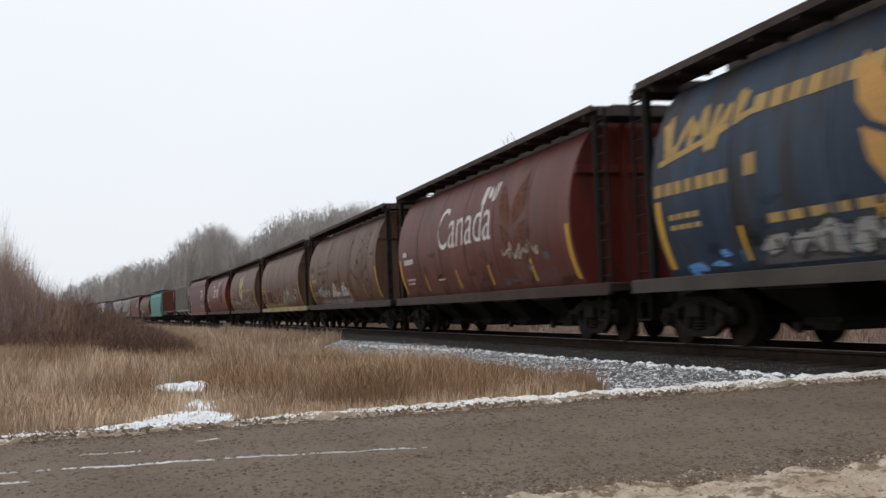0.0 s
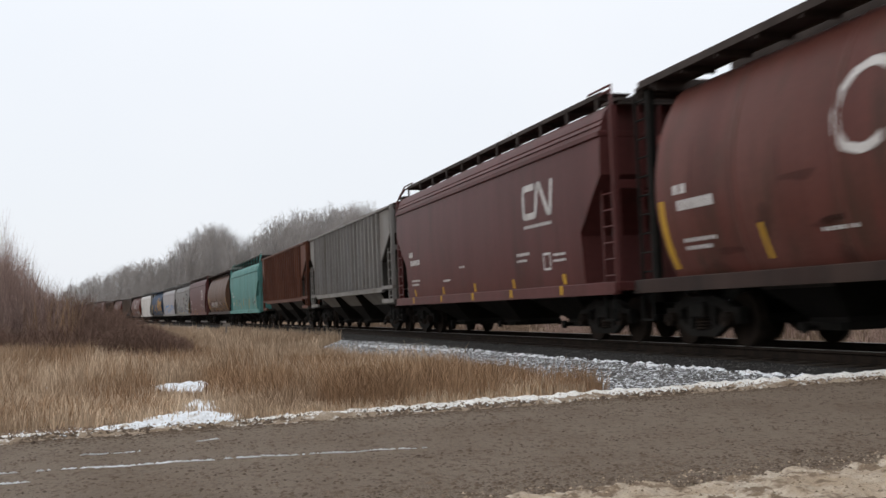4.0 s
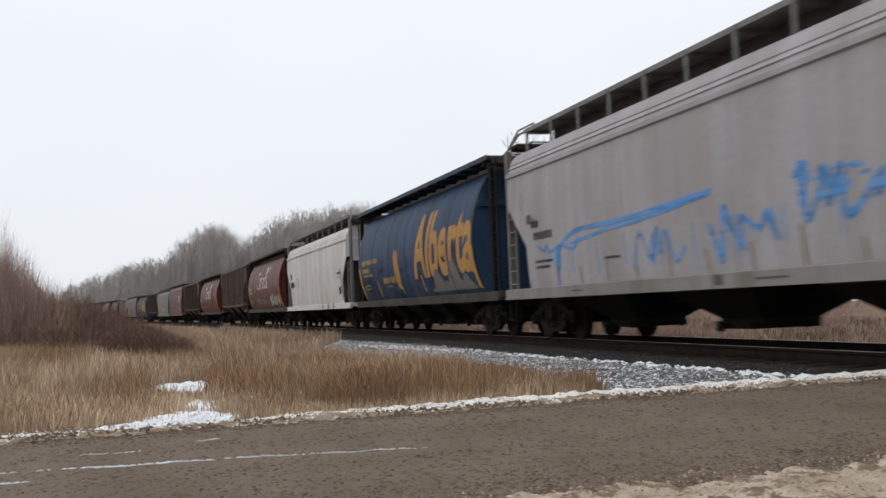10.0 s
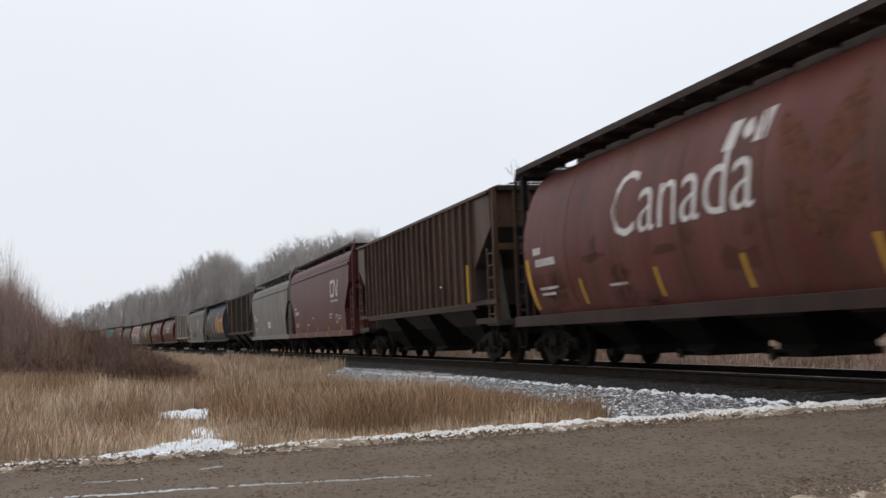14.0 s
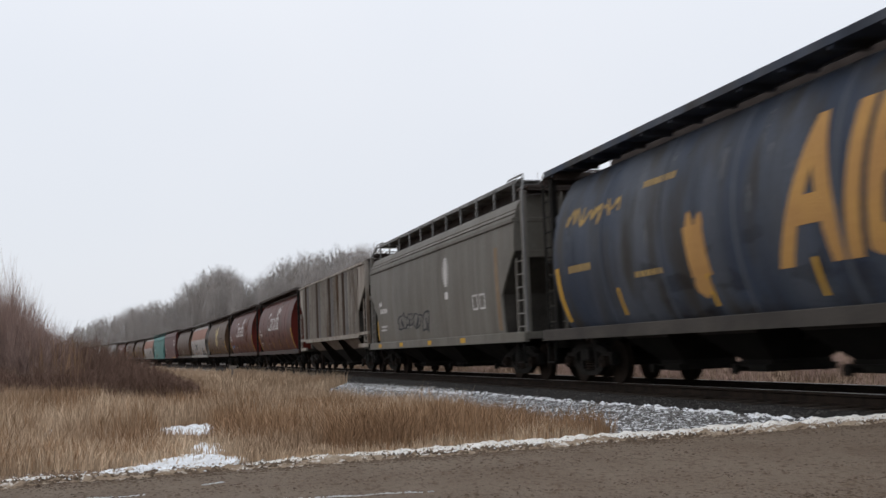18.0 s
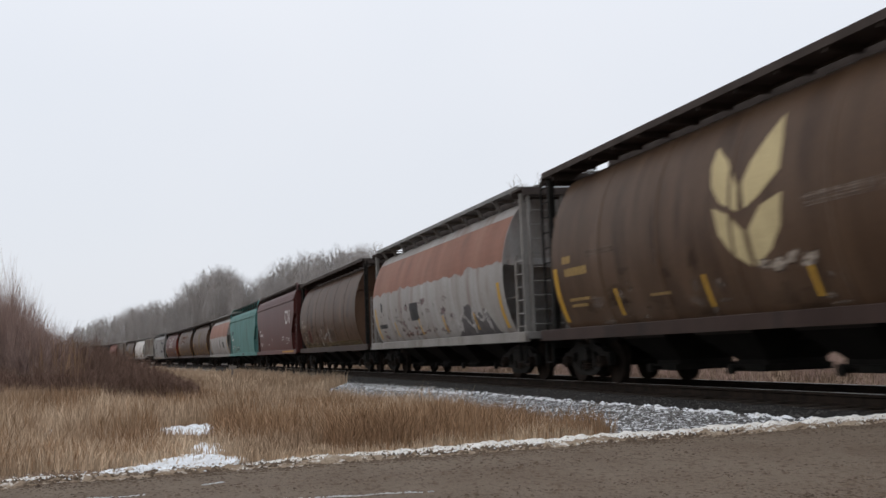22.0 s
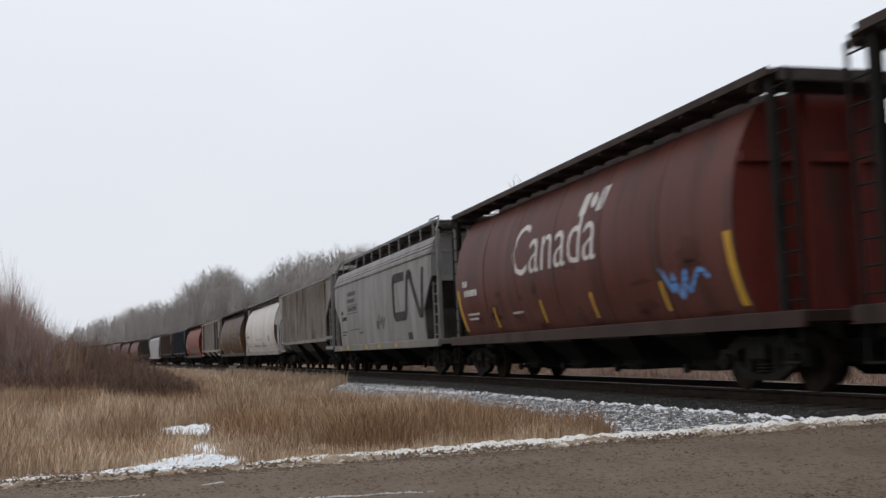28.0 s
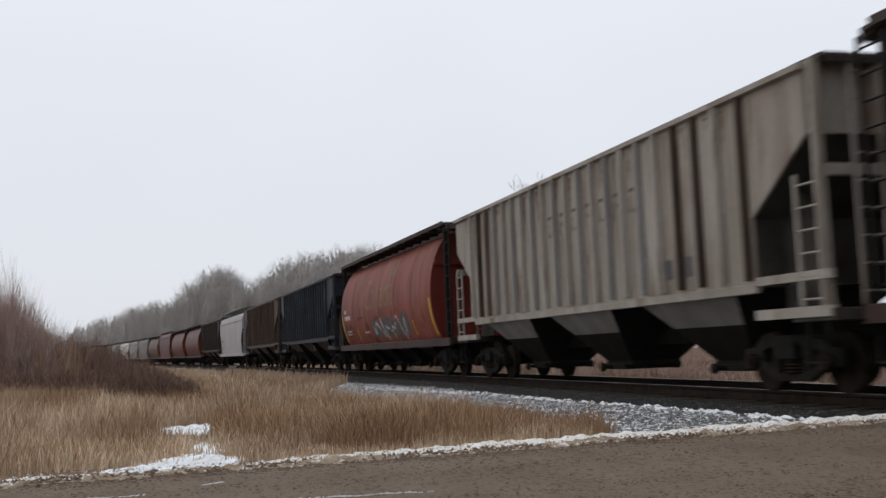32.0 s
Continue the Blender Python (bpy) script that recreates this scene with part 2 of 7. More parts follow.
M["spraydark"] = surface("dark_overspray", (0.09, 0.085, 0.085), (0.12, 0.11, 0.11), 3, 0.8, 0.05, 40)
M["tie"] = surface("creosoted_wood", (0.035, 0.028, 0.023), (0.06, 0.048, 0.04), 3, 0.9, 0.5, 30, (1, 6, 1))
M["plank"] = surface("weathered_crossing_timber", (0.12, 0.105, 0.09), (0.17, 0.15, 0.13), 2, 0.9, 0.5, 25, (1, 5, 1))
M["ground"] = surface("winter_soil_and_thatch", (0.138, 0.092, 0.062), (0.182, 0.123, 0.084), 0.35, 0.95, 0.6, 9, bump_size=0.05)
M["road"] = surface("wet_dirty_gravel_road", (0.162, 0.122, 0.090), (0.194, 0.152, 0.116), 1.2, 0.8, 1.0, 50, (1.5, 0.7, 1), 0, False,
                    (0.122, 0.086, 0.059), 15.0, (0.52, 0.68), 0, 0.03)
M["sand"] = surface("sandy_frozen_gravel", (0.37, 0.285, 0.20), (0.50, 0.42, 0.33), 3.6, 0.9, 1.0, 34, (1, 1, 1), 0, False,
                    (0.20, 0.145, 0.10), 6.0, (0.5, 0.58), 0, 0.03)
M["slush"] = surface("snow_crusted_mud", (0.22, 0.16, 0.11), (0.34, 0.27, 0.20), 4, 0.9, 1.0, 30, (1, 1, 1), 0, False,
                     (0.60, 0.56, 0.51), 10.0, (0.56, 0.66), 0, 0.03)
M["dirtysnow"] = surface("gritty_cream_snow", (0.78, 0.76, 0.72), (0.68, 0.64, 0.58), 4.0, 0.8, 0.9, 26, (1, 1, 1), 0, False, (0.34, 0.26, 0.18), 12.0, (0.60, 0.70), 0, 0.03)
M["crumb"] = surface("sandy_crumbs", (0.25, 0.185, 0.125), (0.34, 0.27, 0.20), 3, 0.9, 0.4, 30, island=0.45)
M["clod"] = surface("mud_clod", (0.09, 0.065, 0.047), (0.15, 0.11, 0.08), 3, 0.9, 0.5, 30, island=0.3)
M["snow"] = surface("old_snow", (0.78, 0.80, 0.82), (0.66, 0.66, 0.66), 3.5, 0.7, 0.9, 24, (1, 1, 1), 0, False, (0.46, 0.40, 0.33), 9.0, (0.6, 0.72), 0, 0.03)
M["ballast"] = surface("snow_filled_ballast_bed", (0.06, 0.057, 0.055), (0.12, 0.115, 0.11), 14, 0.9, 0.8, 40, (1, 1, 1), 0, False,
                       (0.74, 0.75, 0.76), 19.0, (0.49, 0.56), 0, 0.03)
M["darkballast"] = surface("dark_ballast", (0.019, 0.018, 0.017), (0.037, 0.034, 0.031), 8, 0.9, 0.8, 30, bump_size=0.03)
M["darkstone"] = surface("dark_ballast_stone", (0.045, 0.042, 0.04), (0.08, 0.075, 0.07), 3, 0.9, 0.3, 30, island=0.4)
M["stone"] = surface("ballast_stone", (0.11, 0.105, 0.10), (0.17, 0.16, 0.15), 3, 0.9, 0.3, 30, island=0.4)
M["grass"] = surface("dry_grass", (0.600, 0.455, 0.318), (0.335, 0.228, 0.146), 0.45, 0.9, 0, 20, island=0.36)
M["redgrass"] = surface("rusty_dry_grass", (0.400, 0.258, 0.154), (0.270, 0.165, 0.096), 0.5, 0.9, 0, 20, island=0.36)
M["stem"] = surface("willow_stem_bark", (0.285, 0.195, 0.162), (0.36, 0.262, 0.225), 0.5, 0.9, 0, 20, island=0.35)
M["darkstem"] = surface("dark_willow_bark", (0.155, 0.098, 0.074), (0.20, 0.13, 0.10), 0.5, 0.9, 0, 20, island=0.35)
# Bark paled beyond its own grey: haze over the far woods put into colour.
M["twig"] = surface("haze_paled_poplar_bark", (0.345, 0.318, 0.298), (0.405, 0.378, 0.358), 0.2, 0.9, 0, 20, island=0.25)
M["post"] = surface("weathered_post", (0.20, 0.17, 0.15), (0.25, 0.22, 0.19), 2, 0.9, 0.2, 30)

def see_through(mat, scale, low, high, least, most):
    """Thin paint or grime: noise lets what lies under it show through."""
    n, l = mat.node_tree.nodes, mat.node_tree.links
    tx, rg = n.new("ShaderNodeTexNoise"), n.new("ShaderNodeMapRange")
    tx.inputs["Scale"].default_value, tx.inputs["Detail"].default_value = scale, 5
    rg.inputs["From Min"].default_value, rg.inputs["From Max"].default_value = low, high
    rg.inputs["To Min"].default_value, rg.inputs["To Max"].default_value = least, most
    l.new(tx.outputs["Fac"], rg.inputs["Value"]), l.new(rg.outputs[0], n["Principled BSDF"].inputs["Alpha"])


M["grime"] = surface("thin_grime", (0.02, 0.016, 0.013), (0.03, 0.024, 0.02), 3, 0.9, 0, 30)
see_through(M["grime"], 2.2, 0.35, 0.75, 0.04, 0.36)
for thin in ("spraydrab", "sprayrust", "spraypink", "olivestain", "tealdirt", "drip"):
    see_through(M[thin], 5.0, 0.36, 0.62, 0.0, 0.85)
for thin in ("spraybeige", "sprayblue", "tagpale", "spraywhite", "lilac", "ghost", "dullcream"):
    see_through(M[thin], 7.0, 0.30, 0.50, 0.25, 1.0)


# ---------- mesh helpers ----------
def mesh_of(name, verts, faces, mat=None, smooth=0.0):
    me = bpy.data.meshes.new(name)
    me.from_pydata(verts, [], faces)
    if mat:
        me.materials.append(M[mat])
    if smooth:
        me.polygons.foreach_set("use_smooth", [True] * len(me.polygons))
        me.set_sharp_from_angle(angle=radians(smooth))
    me.update()
    return me


class Shape:
    """Gathers boxes, rods and prisms into one mesh."""

    def __init__(self):
        self.v, self.f = [], []

    def add(self, verts, faces):
        k = len(self.v)
        self.v += [tuple(p) for p in verts]
        self.f += [tuple(i + k for i in f) for f in faces]
        return self

    def box(self, x0, x1, y0, y1, z0, z1, bevel=0.0):
        if not bevel:
            v = [(x, y, z) for x in (x0, x1) for y in (y0, y1) for z in (z0, z1)]
            return self.add(v, [(0, 1, 3, 2), (4, 6, 7, 5), (0, 4, 5, 1), (2, 3, 7, 6), (0, 2, 6, 4), (1, 5, 7, 3)])
        c = bevel
        ring = lambda z, d: [(x0 + d, y0 + d, z), (x1 - d, y0 + d, z), (x1 - d, y1 - d, z), (x0 + d, y1 - d, z)]
        v = ring(z0, c) + ring(z0 + c, 0) + ring(z1 - c, 0) + ring(z1, c)
        f = [(3, 2, 1, 0), (12, 13, 14, 15)]
        for r in range(3):
            f += [(4 * r + i, 4 * r + (i + 1) % 4, 4 * r + 4 + (i + 1) % 4, 4 * r + 4 + i) for i in range(4)]
        return self.add(v, f)

    def rod(self, a, b, r, r2=None, n=6):
        a, b = Vector(a), Vector(b)
        d = (b - a).normalized()
        u = d.orthogonal().normalized()
        w = d.cross(u)
        r2 = r if r2 is None else r2
        v = []
        for p, q in ((a, r), (b, r2)):
            v += [p + (u * math.cos(2 * math.pi * i / n) + w * math.sin(2 * math.pi * i / n)) * q for i in range(n)]
        f = [(i, (i + 1) % n, n + (i + 1) % n, n + i) for i in range(n)]
        return self.add(v, f + [tuple(range(n))[::-1], tuple(range(n, 2 * n))])

    def prism(self, poly, axis, lo, hi):
        """A polygon in the plane across an axis, drawn out along it."""
        n = len(poly)
        put = {"x": lambda p, t: (t, p[0], p[1]), "y": lambda p, t: (p[0], t, p[1])}[axis]
        v = [put(p, lo) for p in poly] + [put(p, hi) for p in poly]
        f = [(i, (i + 1) % n, n + (i + 1) % n, n + i) for i in range(n)]
        return self.add(v, f + [tuple(range(n))[::-1], tuple(range(n, 2 * n))])

    def mesh(self, name, mat, smooth=0.0):
        me = mesh_of(name, self.v, self.f, mat, smooth)
        bm = bmesh.new()
        bm.from_mesh(me)
        bmesh.ops.recalc_face_normals(bm, faces=bm.faces)
        bm.to_mesh(me)
        bm.free()
        return me


def put(name, me, parent=None, m=None, mat=None, label=""):
    """An object on a (shared) mesh; mat overrides the mesh's material on this object alone."""
    ob = new(name, me)
    if parent:
        ob.parent = parent
    if m is not None:
        ob.matrix_basis = m
    if mat:
        ob.material_slots[0].link = "OBJECT"
        ob.material_slots[0].material = M[mat]
    if label:
        ob["label"] = label
    return ob


# ---------- terrain ----------
def track_x(y):
    return TRACK_X - (RADIUS - math.sqrt(RADIUS * RADIUS - y * y)) if abs(y) < 1200 else TRACK_X - 463


def blend(a, b, t):
    t = min(max(t, 0.0), 1.0)
    t = t * t * (3 - 2 * t)
    return a + (b - a) * t


def road_z(x):
    if x < -8:
        return -1.07
    if x < 8.3:
        return -0.60 + 0.0585 * x
    if x < 11.2:
        return -0.11
    return max(-0.11 - 0.06 * (x - 11.2), -0.9)


def far_edge(x):
    return 10.2 - 0.11 * x


def foot(y):
    """How far the stone bed reaches on the camera's side."""
    return blend(5.15, 3.0, (y - 10) / 38)


def bed_z(e, y):
    """Height of the stone bed, e metres from the centre line towards the camera."""
    a = abs(e)
    if a < 1.6:
        return -0.20
    low = blend(-0.40, -0.80, (y - 10) / 26)
    reach = foot(y) if e > 0 else 3.6
    return -0.20 + (low + 0.20) * (a - 1.6) / (reach - 1.6)


def land(x, y):
    """Height of the ground."""
    e = track_x(y) - x
    field = -0.95 + 0.07 * noise.noise((x * 0.15, y * 0.15, 0.3)) + 0.03 * noise.noise((x * 0.6, y * 0.6, 4))
    if y > 9 and e > 0:
        field += blend(road_z(x) + 0.92, 0.0, (y - 11) / 26)
    if e < 0:
        field += blend(0.0, 2.9, (-e - 7) / 40)
    far = max(0.0, math.hypot(x, y) - 150)
    field -= min(far * 0.002, 1.5) if e > 0 else 0.0
    reach = foot(y) if e > 0 else 3.6
    z = bed_z(e, y) - 0.1 if abs(e) < reach else blend(bed_z(reach * (1 if e > 0 else -1), y) - 0.1, field, (abs(e) - reach) / 2.0)
    inside = min(y - 4.2, far_edge(x) + 0.5 - y)
    return blend(road_z(x) - 0.05, z, -inside / 1.4) if inside < 0 else road_z(x) - 0.05


def spaced(*runs):
    out = []
    for a, b, step in runs:
        k = max(1, round((b - a) / step))
        out += [a + (b - a) * i / k for i in range(k)]
    return out + [runs[-1][1]]


def sheet(xs, ys, height):
    v = [(x, y, height(x, y)) for y in ys for x in xs]
    n = len(xs)
    f = [(j * n + i, j * n + i + 1, (j + 1) * n + i + 1, (j + 1) * n + i) for j in range(len(ys) - 1) for i in range(n - 1)]
    return v, f


GX = spaced((-3000, -400, 300), (-400, -80, 40), (-80, -16, 4), (-16, 14, 0.5), (14, 60, 3), (60, 400, 30), (400, 3000, 300))
GY = spaced((-2500, -300, 250), (-300, -30, 30), (-30, 0, 3), (0, 24, 0.4), (24, 80, 1.5), (80, 400, 20), (400, 4000, 300))
ground = put("ground", mesh_of("ground", *sheet(GX, GY, land), "ground", 60))
tagged(ground, "dry brown winter field and ditch beside the track", "ground", kind="structure")

rx = spaced((-60, -14, 3), (-14, -5, 0.3), (-5, 7.85, 0.07))


def road_top(x, y):
    rut = 0.012 * math.sin((y - 5) * 2.3) + 0.008 * noise.noise((x * 0.4, y * 3.0, 1)) + 0.008 * noise.noise((x * 3, y * 6, 2)) + 0.006 * noise.noise((x * 9, y * 14, 4))
    edge = min(y - 4.7, far_edge(x) - 0.05 - y)
    return road_z(x) + rut * (1 if x < 7 else 0.3) - (0.06 * (1 - edge / 0.3) if edge < 0.3 else 0)


rv, rf = [], []
for x in rx:
    for k in range(80):
        y = 4.55 + (far_edge(x) + 0.1 - 4.55) * k / 79
        rv.append((x, y, road_top(x, y)))
rf = [(i * 80 + k, (i + 1) * 80 + k, (i + 1) * 80 + k + 1, i * 80 + k + 1) for i in range(len(rx) - 1) for k in range(79)]
road = tagged(put("road", mesh_of("road", rv, rf, "road", 60)), "wet grey-brown gravel road with muddy ruts", "road", kind="structure")
rv2 = [(x, y, road_z(x) + 0.01) for x in spaced((11.6, 60, 2)) for y in (4.6, 7, far_edge(11.6))]
road_far = put("road", mesh_of("road_far", rv2, [(3 * i + k, 3 * i + 3 + k, 3 * i + 4 + k, 3 * i + 1 + k) for i in range(len(rv2) // 3 - 1) for k in (0, 1)], "road"))
tagged(road_far, "gravel road going on behind the track", "road", kind="structure")


# ---------- track ----------
def on_track(s, lat=0.0, z=0.0):
    """A pose on the canted track, s metres along its curve from beside the camera; lat towards the camera's side."""
    a = s / RADIUS
    m = Matrix.Translation((TRACK_X - RADIUS * (1 - math.cos(a)), RADIUS * math.sin(a), 0.75 * math.sin(CANT)))
    return m @ Matrix.Rotation(a, 4, "Z") @ Matrix.Rotation(-CANT, 4, "Y") @ Matrix.Translation((-lat, 0, z))


def swept(profile, s_list):
    v = []
    for s in s_list:
        m = on_track(s)
        v += [tuple(m @ Vector((x, 0, z))) for x, z in profile]
    n = len(profile)
    f = [(j * n + i, (j + 1) * n + i, (j + 1) * n + (i + 1) % n, j * n + (i + 1) % n) for j in range(len(s_list) - 1) for i in range(n)]
    return v, f


RAIL = [(-0.037, 0.0), (0.037, 0.0), (0.037, -0.035), (0.009, -0.05), (0.009, -0.14), (0.07, -0.155), (0.07, -0.17),
        (-0.07, -0.17), (-0.07, -0.155), (-0.009, -0.14), (-0.009, -0.05), (-0.037, -0.035)]
track_s = spaced((-760, -40, 20), (-40, 120, 4), (120, 1000, 15))
track = new("railway_track")
tagged(track, "rusty steel rails on dark wooden sleepers", "railway track", kind="structure")
for side in (-0.755, 0.755):
    me = mesh_of("rail", *swept([(x + side, z) for x, z in RAIL], track_s), "railside", 40)
    put("rail", me, track, label="rusty steel rail")
    top = mesh_of("rail_head", *swept([(side - 0.03, 0.004), (side + 0.03, 0.004), (side + 0.03, 0.0), (side - 0.03, 0.0)], track_s), "steel")
    put("rail_head", top, track, label="polished running surface")
tie_me = Shape().box(-1.3, 1.3, -0.11, 0.11, -0.33, -0.17, 0.012).mesh("sleeper", "tie")
for k in range(190):
    put("sleeper", tie_me, track, on_track(-12 + 0.53 * k, random.uniform(-0.03, 0.03), random.uniform(-0.01, 0.006)))
rest = Shape()
for k in range(700):
    for s in (-13 - 0.53 * k, 89.3 + 0.53 * k):
        m = on_track(s)
        rest.add([m @ Vector((x, y, z)) for x in (-1.3, 1.3) for y in (-0.11, 0.11) for z in (-0.3, -0.17)],
                 [(1, 5, 7, 3), (0, 1, 3, 2), (0, 4, 5, 1), (2, 3, 7, 6)])
tagged(put("far_sleepers", rest.mesh("far_sleepers", "tie"), track), kind="stuff")


def stone_z(e, x, y):
    return bed_z(e, y) + 0.03 * noise.noise((x * 4, y * 4, 0)) + 0.02 * noise.noise((x * 11, y * 11, 5))


def bed(s_list, fractions, lift):
    v = []
    for s in s_list:
        for q in fractions:
            e = q(foot(RADIUS * math.sin(s / RADIUS)), blend(2.45, 2.0, (s - 14) / 14))
            p = on_track(s, e).translation
            z = stone_z(e, p.x, p.y) + lift
            if 3.6 < p.y < 9.6:
                z = min(z, road_z(p.x) - 0.14)
            v.append((p.x, p.y, z))
    n = len(fractions)
    return v, [(j * n + i, j * n + i + 1, (j + 1) * n + i + 1, (j + 1) * n + i) for j in range(len(s_list) - 1) for i in range(n - 1)]


BED_S = spaced((-760, 0, 20), (0, 60, 0.2), (60, 200, 2), (200, 1000, 20))
inner = [(lambda f, near, e=e: min(e, near + 0.08 + 0.01 * e)) for e in spaced((-3.6, -1.4, 0.4), (-1.4, 2.5, 0.15))]
outer = [(lambda f, near, q=q: near + (f - near) * q) for q in spaced((0, 1.04, 0.05))]
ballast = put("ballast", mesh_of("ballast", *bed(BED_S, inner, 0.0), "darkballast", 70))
tagged(ballast, "dark crushed stone ballast round the sleepers", "ballast", kind="structure")
snowy = put("ballast", mesh_of("snowy_ballast", *bed(BED_S, outer, -0.004), "ballast", 70))
tagged(snowy, "crushed stone ballast slope with snow in its gaps", "ballast", kind="structure")
for title, count, lo, hi, words_of in (("ballast_stones", 15000, 0.0, 1.0, "loose grey ballast stones standing out of thin snow"), ("sleeper_stones", 5000, -1.0, 0.0, "dark ballast stones beside the sleepers")):
    stones = Shape()
    for k in range(count):
        s = 9.3 + 42 * random.random() ** 1.7
        q = random.uniform(lo, hi)
        near = blend(2.45, 2.0, (s - 14) / 14)
        e = near + (foot(s) - near) * q if q > 0 else near + q * 1.1
        p = on_track(s, e).translation
        if p.y < far_edge(p.x) + 0.45 + 0.3 * random.random():
            continue
        r = random.uniform(0.012, 0.034)
        z = stone_z(e, p.x, p.y) - 0.012
        v = [Vector((random.uniform(0.7, 1.2) * a, random.uniform(0.7, 1.2) * b, random.uniform(0.6, 1.1) * c)) * r
             for a, b, c in ((1, 0, 0), (0, 1, 0), (-1, 0, 0), (0, -1, 0), (0, 0, 1))]
        stones.add([(q.x + p.x, q.y + p.y, q.z + z) for q in v], [(0, 1, 4), (1, 2, 4), (2, 3, 4), (3, 0, 4)])
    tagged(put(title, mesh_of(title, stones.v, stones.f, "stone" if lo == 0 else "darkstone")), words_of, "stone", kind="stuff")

crossing = new("crossing_deck")
tagged(crossing, "weathered timber crossing planks between and beside the rails", "level crossing")
for lat, w in ((1.35, 0.28), (1.03, 0.28), (0.52, 0.26), (0.24, 0.26), (-0.04, 0.26), (-0.32, 0.26), (-0.6, 0.2), (-1.03, 0.28), (-1.35, 0.28)):
    for s0, s1 in ((4.6, 6.8), (6.82, 9.05)):
        me = Shape().box(-w / 2, w / 2, -(s1 - s0) / 2, (s1 - s0) / 2, -0.16, -0.012, 0.015).mesh("plank", "plank")
        put("plank", me, crossing, on_track((s0 + s1) / 2, lat))


# ---------- grain hopper cars ----------
def curve_w(z):
    return 1.6 * math.sqrt(max(0.0, 1 - ((z - 2.5) / 2.24) ** 2))


LEVELS = {
    "round": [(1.1 + 3.05 * k / 16, curve_w(1.1 + 3.05 * k / 16), 7.07) for k in range(17)]
             + [(4.25, 0.93, 7.07), (4.34, 0.68, 7.07), (4.40, 0.35, 7.07), (4.42, 0.02, 7.07)],
    "smooth": [(1.1, 1.48, 6.9), (1.35, 1.51, 6.9), (2.05, 1.55, 6.9), (2.6, 1.57, 7.5), (3.0, 1.57, 7.95), (3.4, 1.56, 7.95),
               (3.66, 1.54, 7.95), (3.68, 1.585, 7.97), (3.76, 1.585, 7.97), (3.78, 1.53, 7.95), (3.86, 1.50, 7.95), (3.88, 1.52, 7.95),
               (3.92, 1.49, 7.95), (3.96, 1.46, 7.95), (3.98, 1.47, 7.95), (4.10, 1.42, 7.95), (4.20, 1.33, 7.95),
               (4.28, 1.15, 7.95), (4.34, 0.7, 7.95), (4.38, 0.35, 7.95), (4.39, 0.02, 7.95)],
    "ribbed": [(1.5, 1.46, 6.65), (2.45, 1.47, 6.65), (3.4, 1.47, 8.05), (4.22, 1.47, 8.05), (4.24, 1.55, 8.07), (4.32, 1.55, 8.07),
               (4.34, 1.45, 8.05), (4.42, 0.8, 8.05), (4.45, 0.02, 8.05)],
}

LEVELS["flow"] = [(z, w, 7.3) for z, w, _ in LEVELS["round"]]


def side_w(kind, z):
    ls = LEVELS[kind]
    for (z0, w0, _), (z1, w1, _) in zip(ls, ls[1:]):
        if z0 <= z <= z1:
            return w0 + (w1 - w0) * (z - z0) / (z1 - z0)
    return ls[0][1] if z < ls[0][0] else ls[-1][1]


def shell(kind):
    v, f = [], []
    for z, w, e in LEVELS[kind]:
        v += [(-w, -e, z), (w, -e, z), (w, e, z), (-w, e, z)]
    n = len(LEVELS[kind])
    for k in range(n - 1):
        f += [(4 * k + i, 4 * k + (i + 1) % 4, 4 * k + 4 + (i + 1) % 4, 4 * k + 4 + i) for i in range(4)]
    f += [(3, 2, 1, 0), tuple(range(4 * n - 4, 4 * n))]
    return mesh_of("body_" + kind, v, f, "black", 35)


def flow_shell():
    """Rounded sides whose lower ends stand open over slope sheets that lean in towards the hoppers."""
    v, f, rings = [], [], []
    for z, w, e in LEVELS["flow"]:
        if z < 2.75:
            rings.append((z, w, e, e - 0.25 - (2.75 - z) * 0.85))
        else:
            if rings[-1][0] < 2.75:
                rings += [(2.74, side_w("flow", 2.74), e, e - 0.25), (2.75, side_w("flow", 2.75), e, e)]
            rings.append((z, w, e, e))
    for z, w, e, i in rings:
        c = w - 0.03 if w > 0.1 else w * 0.9
        v += [(-w, -e, z), (-c, -i, z), (c, -i, z), (w, -e, z), (w, e, z), (c, i, z), (-c, i, z), (-w, e, z)]
    for k in range(len(rings) - 1):
        f += [(8 * k + i, 8 * k + (i + 1) % 8, 8 * k + 8 + (i + 1) % 8, 8 * k + 8 + i) for i in range(8)]
    f += [tuple(range(7, -1, -1)), tuple(range(8 * len(rings) - 8, 8 * len(rings)))]
    return mesh_of("body_flow", v, f, "black", 35)


def ladder_mesh(width, z0, z1, rungs):
    s = Shape()
    for y in (-width / 2, width / 2):
        s.box(-0.02, 0.02, y - 0.025, y + 0.025, z0, z1)
    for k in range(rungs):
        z = z0 + (z1 - z0) * (k + 0.5) / rungs
        s.rod((0, -width / 2, z), (0, width / 2, z), 0.016, n=5)
    return s.mesh("ladder", "black")


